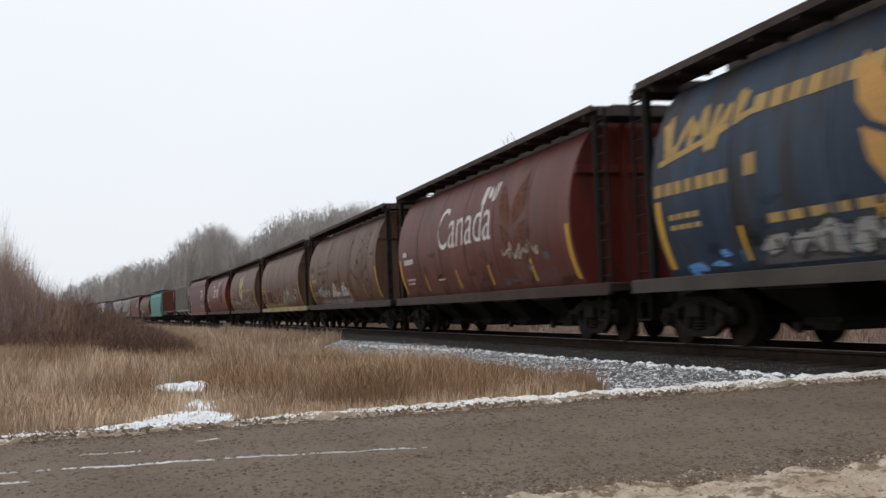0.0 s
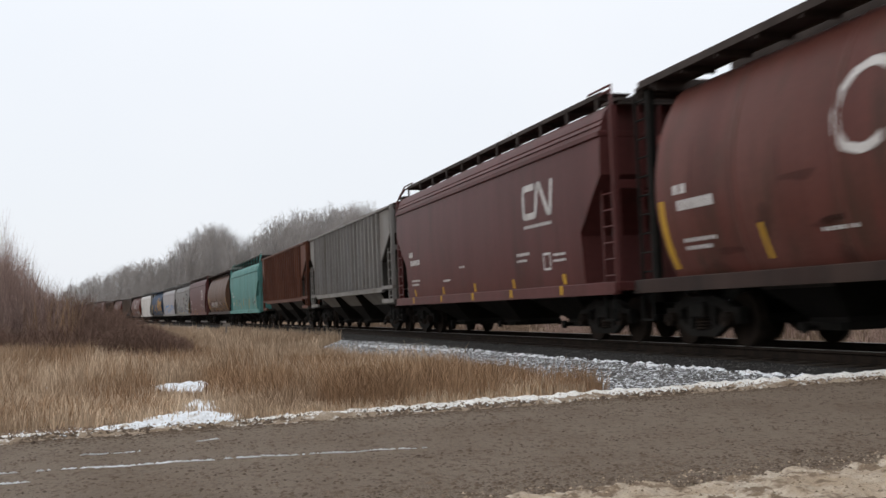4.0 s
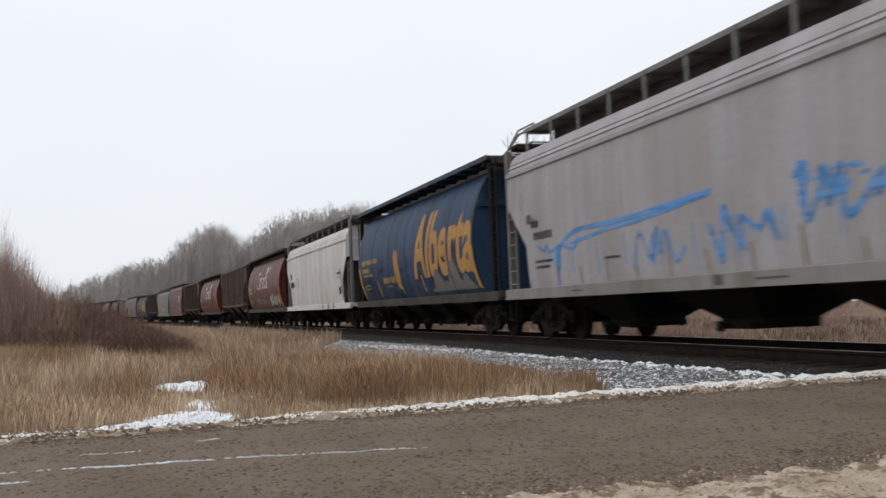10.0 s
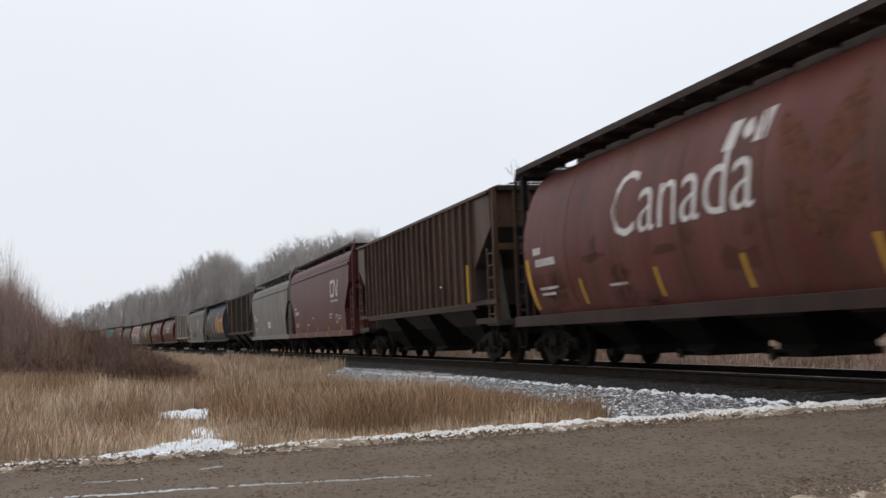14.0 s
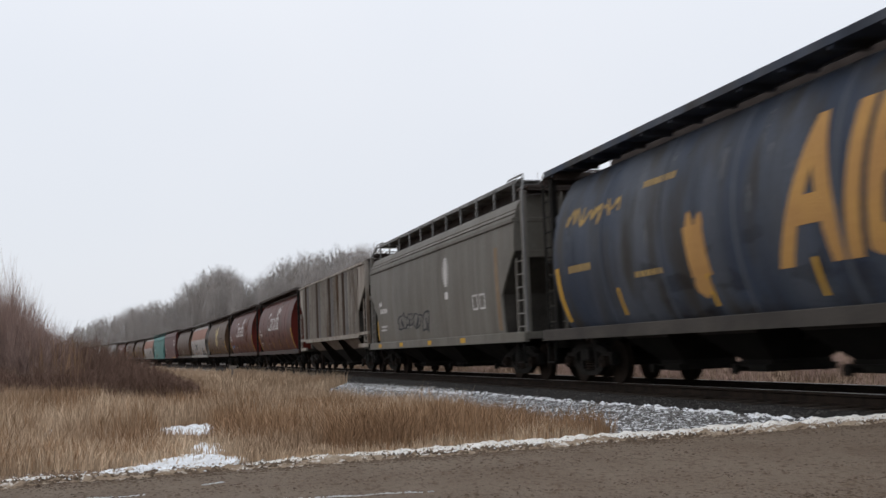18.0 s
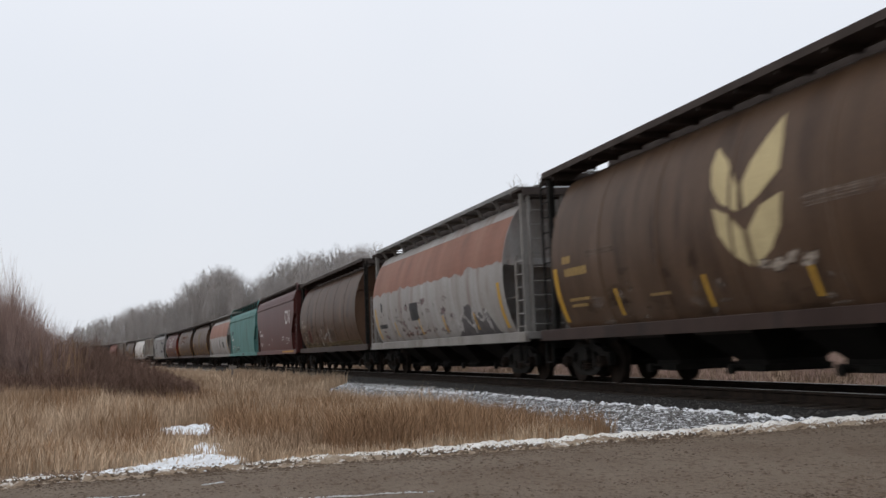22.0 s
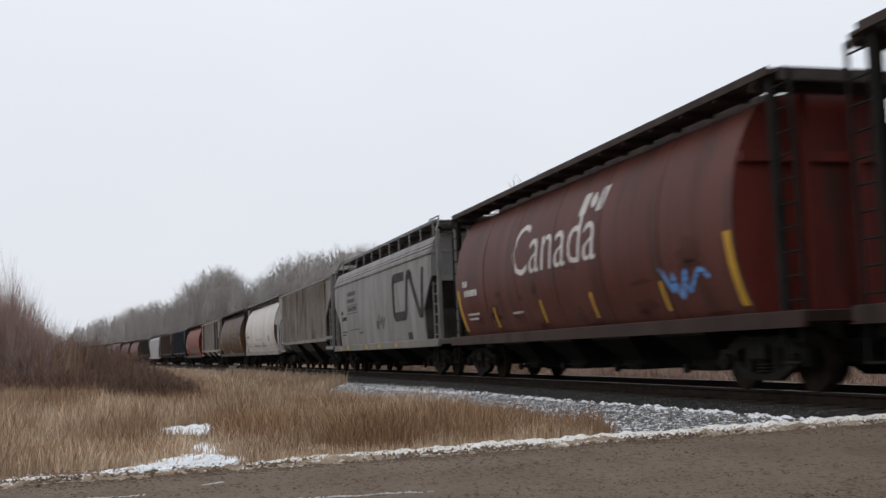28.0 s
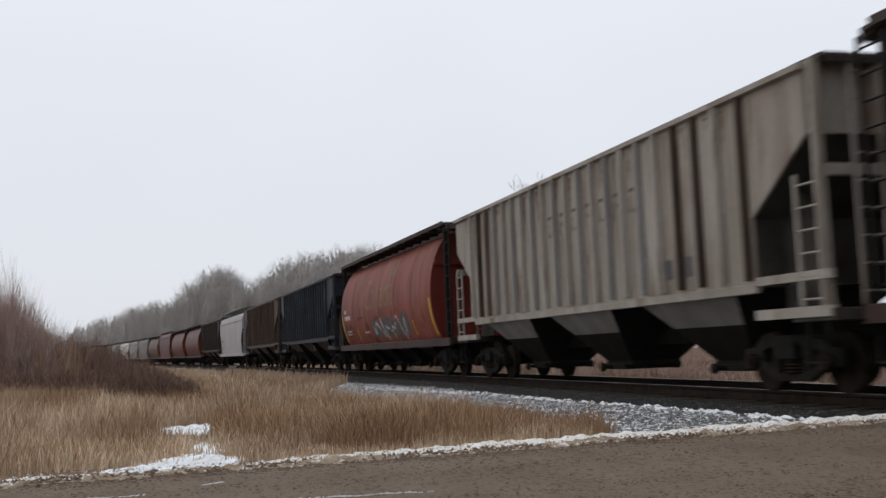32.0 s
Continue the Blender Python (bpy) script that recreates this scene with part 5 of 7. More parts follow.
dapple(c, k, 2.0, 6.8, 1.3, 3.6, "olivestain", 26, 2), runs(c, k, "olivestain", 20, 3.9, 1.8, 0.05, 5)
c, k = drab("brown", "brown cylindrical hopper car with cloud-like pale graffiti", 3, sill="yellowsill")
put("painted_band", decal_mesh(k, rect(-6.9, 2.2, 1.12, 1.36), "painted_band", "yellowsill", 0.004), c, label="dirty yellow band along the bottom")
for u0, u1, z1 in ((-6.98, -5.82, 2.02), (-4.74, -3.01, 2.1)):
    put("paint_patch", decal_mesh(k, rect(u0, u1, 1.45, z1), "paint_patch", "maroonpatch"), c, label="maroon touched-up square")
clouds(c, k, 0.9, 5.5, 1.36, 2.2, "spraybeige", 17), clouds(c, k, 1.2, 5.2, 1.36, 2.0, "tagfill", 18), dapple(c, k, -3.0, 0.8, 1.4, 2.3, "spraydrab", 40, 17)
graffiti(c, k, 5.2, 6.8, 1.6, 2.3, ("spraydrab", "spraybeige"), 3, 18), dapple(c, k, 5.0, 6.8, 1.4, 2.3, "spraypink", 14, 19)
for u in (-5, -1.8, 1.6, 5):
    put("reflector", decal_mesh(k, rect(u - 0.22, u + 0.22, 0.96, 1.08), "reflector", "yellow", 0.178), c, label="yellow sill marking")
c, k = drab("brown", "brown cylindrical hopper car with a pale wheat emblem", 4, -0.33)
dapple(c, k, -6.0, 6.2, 1.15, 2.1, "spraydrab", 150, 18), dapple(c, k, -4.5, 6.0, 1.2, 1.9, "spraybeige", 40, 19)
graffiti(c, k, 1.6, 4.2, 1.6, 2.2, ("tagpale",), 4, 18), piece(c, k, -4.4, -2.2, 1.5, 2.0, "tagpale", "spraydrab", 4, 6), dapple(c, k, -3.0, 1.2, 1.3, 1.8, "tagpale", 30, 7)
t = bars(1.05, 4.6, 2.4, 0.17, 12, random.Random(4)) + bars(-5.9, -4.7, 2.42, 0.13, 7, random.Random(5))
put("lettering", decal_mesh(k, t, "lettering", "gold"), c, label="faded illegible gold lettering")["kind"] = "stuff"
red_country(seed_value=5)
maroon(6)
c, k = add("ribbed", "ribgrey", "pale grey ribbed hopper car with dark square patches", bay="darkgrey")
t = []
for u in (-5.85, -4.95, -4.05, -3.15):
    t += rect(u, u + 0.62, 2.05, 2.4)
put("markings", decal_mesh(k, t, "markings", "spraydark"), c, label="painted-out dark squares"), stains(c, k, 7, 8)
c, k = add("ribbed", "ribred", "rust-red ribbed hopper car")
stains(c, k, 8, 16), [put("markings", decal_mesh(k, rect(*spot), "markings", "spraydark"), c) for spot in ((4.2, 4.75, 1.9, 2.3), (2.4, 2.9, 1.95, 2.25), (5.9, 6.5, 1.7, 1.95))]
c, k = add("smooth", "teal", "pale teal smooth-sided hopper car", bay="bay", board="darkwalk")
put("edge_stripe", decal_mesh(k, stroke([(6.72, 1.2), (6.6, 1.6), (6.62, 2.1)], 0.12), "edge_stripe", "gold"), c, label="worn yellow end stripe")
put("markings", decal_mesh(k, rect(5.85, 6.15, 1.42, 1.78), "markings", "ink"), c, label="white stencilled panel")
put("markings", decal_mesh(k, rect(5.89, 6.11, 1.5, 1.74), "markings", "maroonpatch", 0.011), c, label="brown stencilled square")
put("lettering", decal_mesh(k, bars(2.6, 4.9, 0.99, 0.07, 14, random.Random(9)) + bars(-1.6, -0.5, 0.99, 0.06, 8, random.Random(3)), "lettering", "tealdirt", 0.086), c, label="faint illegible sill marks")["kind"] = "stuff"
for u in (-4.7, -1.9, 0.9, 2.1, 4.4):
    put("rust_run", decal_mesh(k, [((u - 0.018, 2.5), (u + 0.018, 2.5), (u + 0.03, 1.5))], "rust_run", "spraydark"), c, label="thin dark run")
numbers(c, k, "ink", seed_value=9), reflectors(c, k, (-5.6, -1.4, 3.0), False)
for i, u in enumerate((-4.15, -2.5, 0.0, 1.55, 3.4, 5.0)):
    t = stroke([(u - 0.35, 1.5), (u + 0.35, 1.9)], 0.06) + stroke([(u - 0.3, 1.92), (u + 0.3, 1.5)], 0.06) + stroke([(u, 1.4), (u + 0.05, 2.0)], 0.05)
    put("graffiti", decal_mesh(k, t, "graffiti", "gold" if i % 2 == 0 else "spraydark"), c, label="small sprayed star")["kind"] = "stuff"
# 10 to 19
c, k = drab("brown", "brown cylindrical hopper car with white sprayed tags", 10)
dapple(c, k, -5, 6.5, 1.15, 2.2, "spraydrab", 110, 10), dapple(c, k, -3, 6.5, 1.15, 1.9, "sprayrust", 40, 11), piece(c, k, -4.2, 0.7, 1.35, 2.2, "spraywhite", "spraydrab", 5, 10), graffiti(c, k, 1.6, 3.6, 1.5, 2.1, ("spraywhite",), 2, 11), graffiti(c, k, 5.9, 7.0, 1.5, 2.4, ("spraybeige",), 2, 12)
for u in (-5.9, -4.9):
    put("paint_patch", decal_mesh(k, rect(u - 0.3, u + 0.3, 1.6, 2.0), "paint_patch", "maroonpatch"), c, label="maroon touched-up square")
maroon(11)
c, k = add("smooth", "grey", "grey smooth-sided hopper car with dark railway mark and graffiti", shift=-0.45, sill="olivegrey")
emblem(c, k, 4.5, 2.55, 0.8, "darkink", 1.55), numbers(c, k, "darkink", seed_value=12)
dapple(c, k, -4.4, 0.6, 1.2, 2.0, "sprayblue", 9, 14), dapple(c, k, 3.0, 5.3, 1.2, 2.4, "sprayblue", 12, 15), piece(c, k, -5.2, 0.4, 1.2, 2.0, "tagpale", "spraydark", 7, 13), piece(c, k, 1.3, 5.0, 1.2, 2.25, "tagpale", "spraydark", 5, 15)
t = blob(2.15, 3.1, 0.3, 0.2, random.Random(3), 12, 0.4) + blob(2.3, 2.65, 0.28, 0.45, random.Random(4), 12, 0.35) + blob(1.75, 2.85, 0.45, 0.1, random.Random(5), 12, 0.5) + blob(-2.45, 2.4, 0.09, 0.35, random.Random(6), 10, 0.3)
put("rust_patch", decal_mesh(k, t, "rust_patch", "sprayrust", 0.006), c, label="rust bleeding through the paint")["kind"] = "stuff"
put("markings", decal_mesh(k, rect(5.4, 5.95, 1.68, 1.98), "markings", "ink"), c, label="white stencilled panel")
put("markings", decal_mesh(k, rect(5.48, 5.87, 1.75, 1.94), "markings", "darkink", 0.011), c, label="dark stencilled square")
dapple(c, k, 5.6, 7.4, 1.2, 2.4, "sprayrust", 26, 12), clouds(c, k, 5.3, 7.0, 1.16, 1.6, "spraydrab", 9), dapple(c, k, 4.2, 6.9, 1.2, 2.4, "spraydrab", 26, 16), dapple(c, k, -6.0, 4.5, 2.0, 3.0, "spraydrab", 30, 13)
for u in (-4.6, -1.9, 0.9, 3.7):
    put("reflector", decal_mesh(k, rect(u - 0.16, u + 0.16, 1.16, 1.32), "reflector", "yellow", 0.03), c, label="yellow reflective tab")
put("edge_stripe", decal_mesh(k, rect(7.05, 7.25, 1.2, 2.3), "edge_stripe", "yellow"), c, label="yellow end stripe")
c, k = add("smooth", "palegrey", "pale grey smooth-sided hopper car with blue sprayed scrawl", sill="ribgrey")
numbers(c, k, "darkink", seed_value=13)
t = tag(-6.4, -3.6, 1.8, 2.05, random.Random(16), 3, 0.05) + stroke([(-4.4, 1.95), (-2.6, 2.1), (-1.5, 2.12), (0.9, 2.3)], 0.06) + tag(-1.8, 0.2, 1.2, 2.0, random.Random(12), 4, 0.06) + tag(0.6, 2.8, 1.3, 2.2, random.Random(15), 4, 0.09) + tag(3.0, 6.4, 1.6, 2.4, random.Random(14), 5, 0.10) + stroke(rounded([(-5.2, 1.15), (-5.1, 1.9), (-4.2, 2.2), (-2.0, 2.2), (1.0, 2.35)], 0.5), 0.09) + blob(-5.1, 1.7, 0.16, 0.3, random.Random(4))
for i in range(9):
    u = -5.6 + 1.2 * i
    t += stroke([(u, 1.95), (u + 0.02, 1.6 - 0.3 * abs(math.sin(i * 2.3)))], 0.035)
    put("rust_run", decal_mesh(k, stroke([(u + 0.4, 1.16), (u + 0.36, 1.55 + 0.15 * math.sin(i * 3.7))], 0.05), "rust_run", "tan"), c, label="short brown drip")
put("graffiti", decal_mesh(k, t, "graffiti", "sprayblue"), c, label="thin blue sprayed scrawl")["kind"] = "stuff"
dapple(c, k, 2.8, 6.4, 1.9, 2.4, "sprayblue", 14, 13)
put("markings", decal_mesh(k, bars(-6.6, -6.2, 2.5, 0.2, 1, random.Random(1)) + rect(1.0, 1.25, 0.95, 1.1) + bars(-4.5, -3.8, 1.0, 0.03, 1, random.Random(2)) + bars(2.0, 3.0, 1.0, 0.03, 1, random.Random(2)), "markings", "spraydark", 0.086), c, label="faint stencilled marks on the sill")["kind"] = "stuff"
c, k = add("round", "blue", "blue cylindrical hopper car with a large orange province name", sill="bay", board="navy")
provincial(c, k), reflectors(c, k), numbers(c, k, "gold", seed_value=14), clouds(c, k, 2.29, 6.65, 1.25, 2.15, "tagfill", 22), dapple(c, k, -6.8, 6.8, 1.15, 1.6, "spraydark", 40, 22)
put("lettering", decal_mesh(k, bars(-6.5, -3.9, 2.45, 0.16, 9, random.Random(3)) + bars(-6.3, -4.7, 2.0, 0.08, 6, random.Random(4)) + bars(-3.3, -1.2, 1.68, 0.2, 6, random.Random(6)), "lettering", "gold"), c, label="faded gold small lettering")["kind"] = "stuff"
c, k = add("smooth", "white", "white smooth-sided hopper car with black stencilled marks")
t = bars(-6.9, -5.6, 2.12, 0.3, 6, random.Random(15)) + rect(-6.75, -6.3, 2.55, 2.85)
put("markings", decal_mesh(k, t, "markings", "darkink"), c, label="illegible stencilled car marks")["kind"] = "stuff"
t = stroke([(-4.6, 2.1), (-4.6, 2.5), (-4.2, 2.5), (-4.2, 2.1), (-4.6, 2.1)], 0.035) + bars(-4.55, -4.25, 2.28, 0.08, 2, random.Random(1))
put("markings", decal_mesh(k, t, "markings", "spraydark"), c, label="small stencilled squares")
for i in range(9):
    u = -6.0 + 1.35 * i + 0.25 * math.sin(i * 5.1)
    put("rust_run", decal_mesh(k, stroke([(u, 1.16), (u - 0.04, 1.62 + 0.12 * math.sin(i * 3.7))], 0.05), "rust_run", "tan"), c, label="short brown drip")
put("rust_run", decal_mesh(k, stroke([(7.05, 1.2), (6.8, 1.7), (6.7, 2.5)], 0.16), "rust_run", "tan"), c, label="brown run at the corner")
for u in (2.4, 3.7, 4.9):
    put("scuff", decal_mesh(k, stroke([(u, 0.93), (u + 0.02, 1.1), (u + 0.1, 1.12)], 0.1) + stroke([(u, 0.95), (u + 0.3, 1.02)], 0.07), "scuff", "spraydark", 0.086), c, label="black scuff on the sill")
t = bars(6.0, 6.6, 2.35, 0.1, 5, random.Random(2)) + bars(6.0, 6.5, 2.2, 0.05, 6, random.Random(3)) + rect(6.2, 6.6, 1.5, 1.82)
put("markings", decal_mesh(k, t, "markings", "darkink"), c, label="small stencilled marks")["kind"] = "stuff"
stains(c, k, 15, 5)
c, k = red_country(False, seed_value=16)
piece(c, k, -3.0, 1.6, 1.25, 1.9, "lilac", "spraydrab", 7, 23), piece(c, k, 2.8, 6.6, 1.2, 2.05, "spraywhite", "spraydrab", 5, 24)
c, k = add("ribbed", "ribbrown", "dirty brown ribbed hopper car with faded pale letters as plain shapes", bay="ribdark", rib="ribedge")
t = rect(1.3, 1.8, 2.62, 3.6) + rect(1.5, 3.2, 3.6, 3.86) + rect(1.5, 3.1, 2.38, 2.62) + rect(2.75, 3.25, 2.62, 3.0) + rect(2.3, 3.25, 3.0, 3.2) + rect(3.5, 5.1, 3.55, 3.86) + rect(3.85, 4.35, 2.38, 3.55)
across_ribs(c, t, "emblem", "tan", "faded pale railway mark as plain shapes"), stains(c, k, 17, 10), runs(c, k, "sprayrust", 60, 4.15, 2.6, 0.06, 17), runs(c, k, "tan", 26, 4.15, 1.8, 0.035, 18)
put("edge_stripe", decal_mesh(k, rect(6.32, 6.5, 1.7, 2.6), "edge_stripe", "yellow", 0.01), c)
for i in (1, 5, 8, 9, 11, 14):
    put("reflector", decal_mesh(k, rect(6.56 - 0.656 * i - 0.04, 6.56 - 0.656 * i + 0.04, 1.6, 2.0), "reflector", "orange", 0.106), c, label="dull yellow tab on a rib")
red_country(seed_value=18)
c, k = add("ribbed", "darkbrown", "dark brown ribbed hopper car with yellow end stripe", bay="ribdark", rib="ribbrown")
put("edge_stripe", decal_mesh(k, rect(5.95, 6.12, 1.6, 2.6), "edge_stripe", "yellow", 0.01), c)
put("markings", decal_mesh(k, stroke([(3.0, 1.75), (3.0, 2.15), (3.5, 2.15)], 0.06) + rect(4.3, 4.4, 1.7, 2.1), "markings", "ink"), c)
# 20 to 29
maroon(20)
c, k = add("smooth", "darkgrey", "warm grey smooth-sided hopper car with white stencilled marks")
numbers(c, k, seed_value=21), put("markings", decal_mesh(k, bars(-0.3, 1.0, 1.6, 0.4, 2, random.Random(2)), "markings", "ink"), c)
c, k = add("ribbed", "ribdark", "sooty ribbed hopper car with a tan patch", bay="bay", rib=("ribdark", "ribbrown", "ribdark", "ribdark", "ribedge"))
across_ribs(c, [((-7.95, 4.15), (-6.1, 4.15), (-4.3, 1.6)), ((-7.95, 4.15), (-4.3, 1.6), (-6.6, 1.6))], "paint_patch", "tan", "tan painted patch"), put("markings", decal_mesh(k, stroke([(5.4, 1.85), (5.4, 2.1), (5.76, 2.1), (5.76, 1.85), (5.4, 1.85)], 0.05), "markings", "ink"), c), stains(c, k, 22, 12), runs(c, k, "spraydark", 40, 4.15, 2.4, 0.03, 22)
c, k = add("round", "dirtyblue", "grimy dark blue cylindrical hopper car with orange province name", sill="bay", board="dirtyblue")
provincial(c, k), reflectors(c, k)
t = tag(-6.5, -3.9, 3.0, 3.5, random.Random(6), 7, 0.07) + bars(-3.1, -1.9, 3.42, 0.12, 6, random.Random(4)) + bars(-3.4, -2.3, 1.9, 0.1, 5, random.Random(4)) + bars(-6.3, -5.2, 2.2, 0.14, 6, random.Random(4))
put("lettering", decal_mesh(k, t, "lettering", "gold"), c, label="faded gold script")["kind"] = "stuff"
rng23 = random.Random(23)
t = []
for _ in range(70):
    u, z = rng23.uniform(-6.8, 6.8), rng23.uniform(2.7, 4.05)
    l, w = rng23.uniform(0.15, 0.9), rng23.uniform(0.008, 0.03)
    t += [((u - w, z), (u + w, z), (u, z - l))]
put("rust_run", decal_mesh(k, t, "rust_run", "drip", 0.005), c, label="pale drips down the upper side")["kind"] = "stuff"
c, k = add("smooth", "olivegrey", "olive grey smooth-sided hopper car with a small white emblem", bay="black")
for u in (-6.6, -3.4, 0.2, 3.6):
    put("reflector", decal_mesh(k, rect(u - 0.22, u + 0.22, 0.95, 1.08), "reflector", "yellow", 0.086), c, label="yellow sill marking")
put("edge_stripe", decal_mesh(k, rect(-7.0, -6.86, 1.2, 1.9), "edge_stripe", "yellow"), c, label="yellow end stripe")
numbers(c, k, seed_value=24)
t = leaf(2.2, 2.5, 0.95, 0.26, 1.57)
for i in range(11):
    h = math.sqrt(1 - ((i - 5) / 5.6) ** 2) * 0.33
    t += rect(2.2 - h, 2.2 + h, 2.56 + 0.075 * i, 2.595 + 0.075 * i)
put("emblem", decal_mesh(k, t, "emblem", "ink"), c, label="white striped oval mark")["kind"] = "stuff"
put("markings", decal_mesh(k, rect(2.05, 2.35, 2.2, 2.4), "markings", "ink"), c), piece(c, k, -3.7, 0.3, 1.4, 2.05, "tagfill", "darkink", 4, 25, 0.2)
for u in (4.6, 5.2):
    put("markings", decal_mesh(k, stroke([(u, 1.8), (u, 2.15), (u + 0.38, 2.15), (u + 0.38, 1.8), (u, 1.8)], 0.05), "markings", "ink"), c)
put("paint_patch", decal_mesh(k, rect(6.5, 6.75, 1.2, 3.2), "paint_patch", "tan"), c, label="tan vertical stripe")
c, k = add("ribbed", "ribrust", "off-white ribbed hopper car streaked with rust", bay="drabbay", rib=("ribrust", "ribgrey", "ribrust", "ribedge", "ribrust"))
stains(c, k, 25, 20), runs(c, k, "ribedge", 70, 4.15, 2.4, 0.12, 25), runs(c, k, "sprayrust", 22, 4.15, 1.3, 0.05, 27), dapple(c, k, -1.5, 2.5, 2.0, 3.9, "ribedge", 30, 5), runs(c, k, "spraydrab", 160, 4.15, 2.4, 0.05, 26, 0.005)
put("stain", decal_mesh(k, blob(1.4, 2.9, 0.22, 0.45, random.Random(25)), "stain", "spraydark"), c, label="dark oval stain")
for u in (-0.66, 3.936):
    put("rust_patch", decal_mesh(k, rect(u - 0.035, u + 0.035, 1.7, 2.15), "rust_patch", "tan", 0.106), c, label="orange rust on a rib")
put("markings", decal_mesh(k, rect(4.6, 5.2, 1.7, 2.0) + rect(5.7, 6.3, 1.7, 2.0), "markings", "spraydark"), c)
red_country(False, seed_value=26, coat="darkred")
c, k = red_country(seed_value=27, coat="darkred")
graffiti(c, k, -5.6, -4.0, 1.4, 1.85, ("sprayblue",), 3, 28)
c, k = drab("olivebrown", "golden-brown cylindrical hopper car with a tall pale wheat emblem", 28, 0.4)
put("lettering", decal_mesh(k, bars(1.75, 5.2, 2.42, 0.17, 11, random.Random(6)) + bars(-5.3, -4.0, 2.45, 0.12, 6, random.Random(7)), "lettering", "spraydrab"), c, label="faded illegible lettering")["kind"] = "stuff"
piece(c, k, 0.5, 1.9, 1.65, 1.9, "spraybeige", "spraydrab", 4, 28)
dapple(c, k, -6.5, 6.5, 1.15, 2.0, "spraydrab", 24, 28)
c, k = add("flow", "patch", "white cylindrical hopper car with peeling orange upper half", sill="ribgrey", board="walk")
two_tone(c, k, "coat", 2.75, 29), reflectors(c, k), put("markings", decal_mesh(k, rect(-6.6, -5.4, 1.62, 1.76) + blob(-5.9, 2.35, 0.12, 0.2, random.Random(2)) + rect(-1.9, -0.9, 1.75, 2.3), "markings", "darkink"), c)
dapple(c, k, -6.5, 3.0, 1.3, 2.3, "spraypink", 60, 29), dapple(c, k, -3.5, 0.5, 1.3, 2.1, "sprayrust", 8, 28)
clouds(c, k, 2.6, 6.3, 1.14, 1.95, "spraydark", 30), graffiti(c, k, 2.8, 6.2, 1.2, 1.85, ("spraywhite",), 4, 30)
# 30 to 39
c, k = drab("darkbrown", "dull brown cylindrical hopper car with a white scrawl", 30, strips=False)
put("painted_band", decal_mesh(k, rect(-6.9, 6.9, 1.12, 1.34), "painted_band", "olivestain", 0.004), c, label="dirty yellow band along the bottom")
put("paint_patch", decal_mesh(k, rect(-4.9, -4.2, 1.4, 2.0), "paint_patch", "maroonpatch"), c, label="maroon touched-up square")
dapple(c, k, -6.2, -3.0, 1.3, 2.0, "spraydrab", 40, 31), dapple(c, k, -1.2, 1.6, 1.15, 2.1, "spraydrab", 24, 30), graffiti(c, k, -2.0, 1.6, 1.2, 2.05, ("spraywhite",), 3, 31)
c, k = maroon(31, "darkmaroon", False, 4.9)
put("sill_marking", decal_mesh(k, rect(3.4, 7.6, 0.98, 1.08), "sill_marking", "orange", 0.086), c, label="worn orange stripe on the sill")
c, k = add("smooth", "dullteal", "dull teal smooth-sided hopper car with dark patched number", board="darkwalk")
numbers(c, k, "ink", seed_value=32), put("markings", decal_mesh(k, rect(-6.1, -5.4, 2.62, 2.9), "markings", "darkink", 0.005), c), clouds(c, k, -4.4, -1.3, 1.3, 1.75, "tealdirt", 35), runs(c, k, "spraydark", 14, 3.4, 1.9, 0.02, 36), put("markings", decal_mesh(k, rect(0.25, 1.25, 0.95, 1.1), "markings", "spraydark", 0.086), c), dapple(c, k, -5.6, -3.0, 1.2, 1.7, "spraybeige", 5, 33), dapple(c, k, -6.0, -1.2, 1.2, 1.8, "tealdirt", 18, 32)
c, k = add("flow", "patch", "white cylindrical hopper car with peeling orange paint and dark patches", sill="ribgrey", board="walk")
two_tone(c, k, "coat", 2.6, 33), reflectors(c, k, ()), put("markings", decal_mesh(k, rect(1.2, 1.7, 1.75, 2.4, -0.1) + rect(3.4, 4.6, 1.7, 2.2) + rect(-1.0, -0.8, 1.8, 2.1) + rect(-6.9, -6.4, 1.8, 2.5), "markings", "spraydark"), c)
drab("darkbrown", "dark brown cylindrical hopper car with a faint wheat emblem", 34, -0.3, ink="dullcream")
c, k = drab("darkbrown", "brown cylindrical hopper car with thin white tags", 35)
t = bars(-4.0, 3.2, 3.25, 0.3, 16, random.Random(35)) + bars(-4.0, 1.0, 2.75, 0.26, 12, random.Random(36))
put("lettering", decal_mesh(k, t, "lettering", "ghost"), c, label="faded illegible lettering")["kind"] = "stuff"
graffiti(c, k, -6.0, -4.4, 2.2, 2.8, ("spraywhite",), 3, 35), graffiti(c, k, -2.8, -0.3, 2.3, 3.0, ("spraywhite",), 3, 36)
c, k = red_country(False, seed_value=36, coat="darkred")
graffiti(c, k, 4.4, 6.2, 1.45, 2.0, ("sprayblue",), 3, 37)
c, k = add("smooth", "grey", "grey smooth-sided hopper car with a large dark railway mark", sill="darkgrey")
emblem(c, k, 3.05, 1.95, 1.3, "darkink", 1.8), numbers(c, k, "darkink", seed_value=37)
for u in (-6.7, -5.2, -1.6, 0.6, 3.2):
    put("reflector", decal_mesh(k, rect(u - 0.16, u + 0.16, 0.95, 1.08), "reflector", "yellow", 0.086), c, label="yellow sill marking")
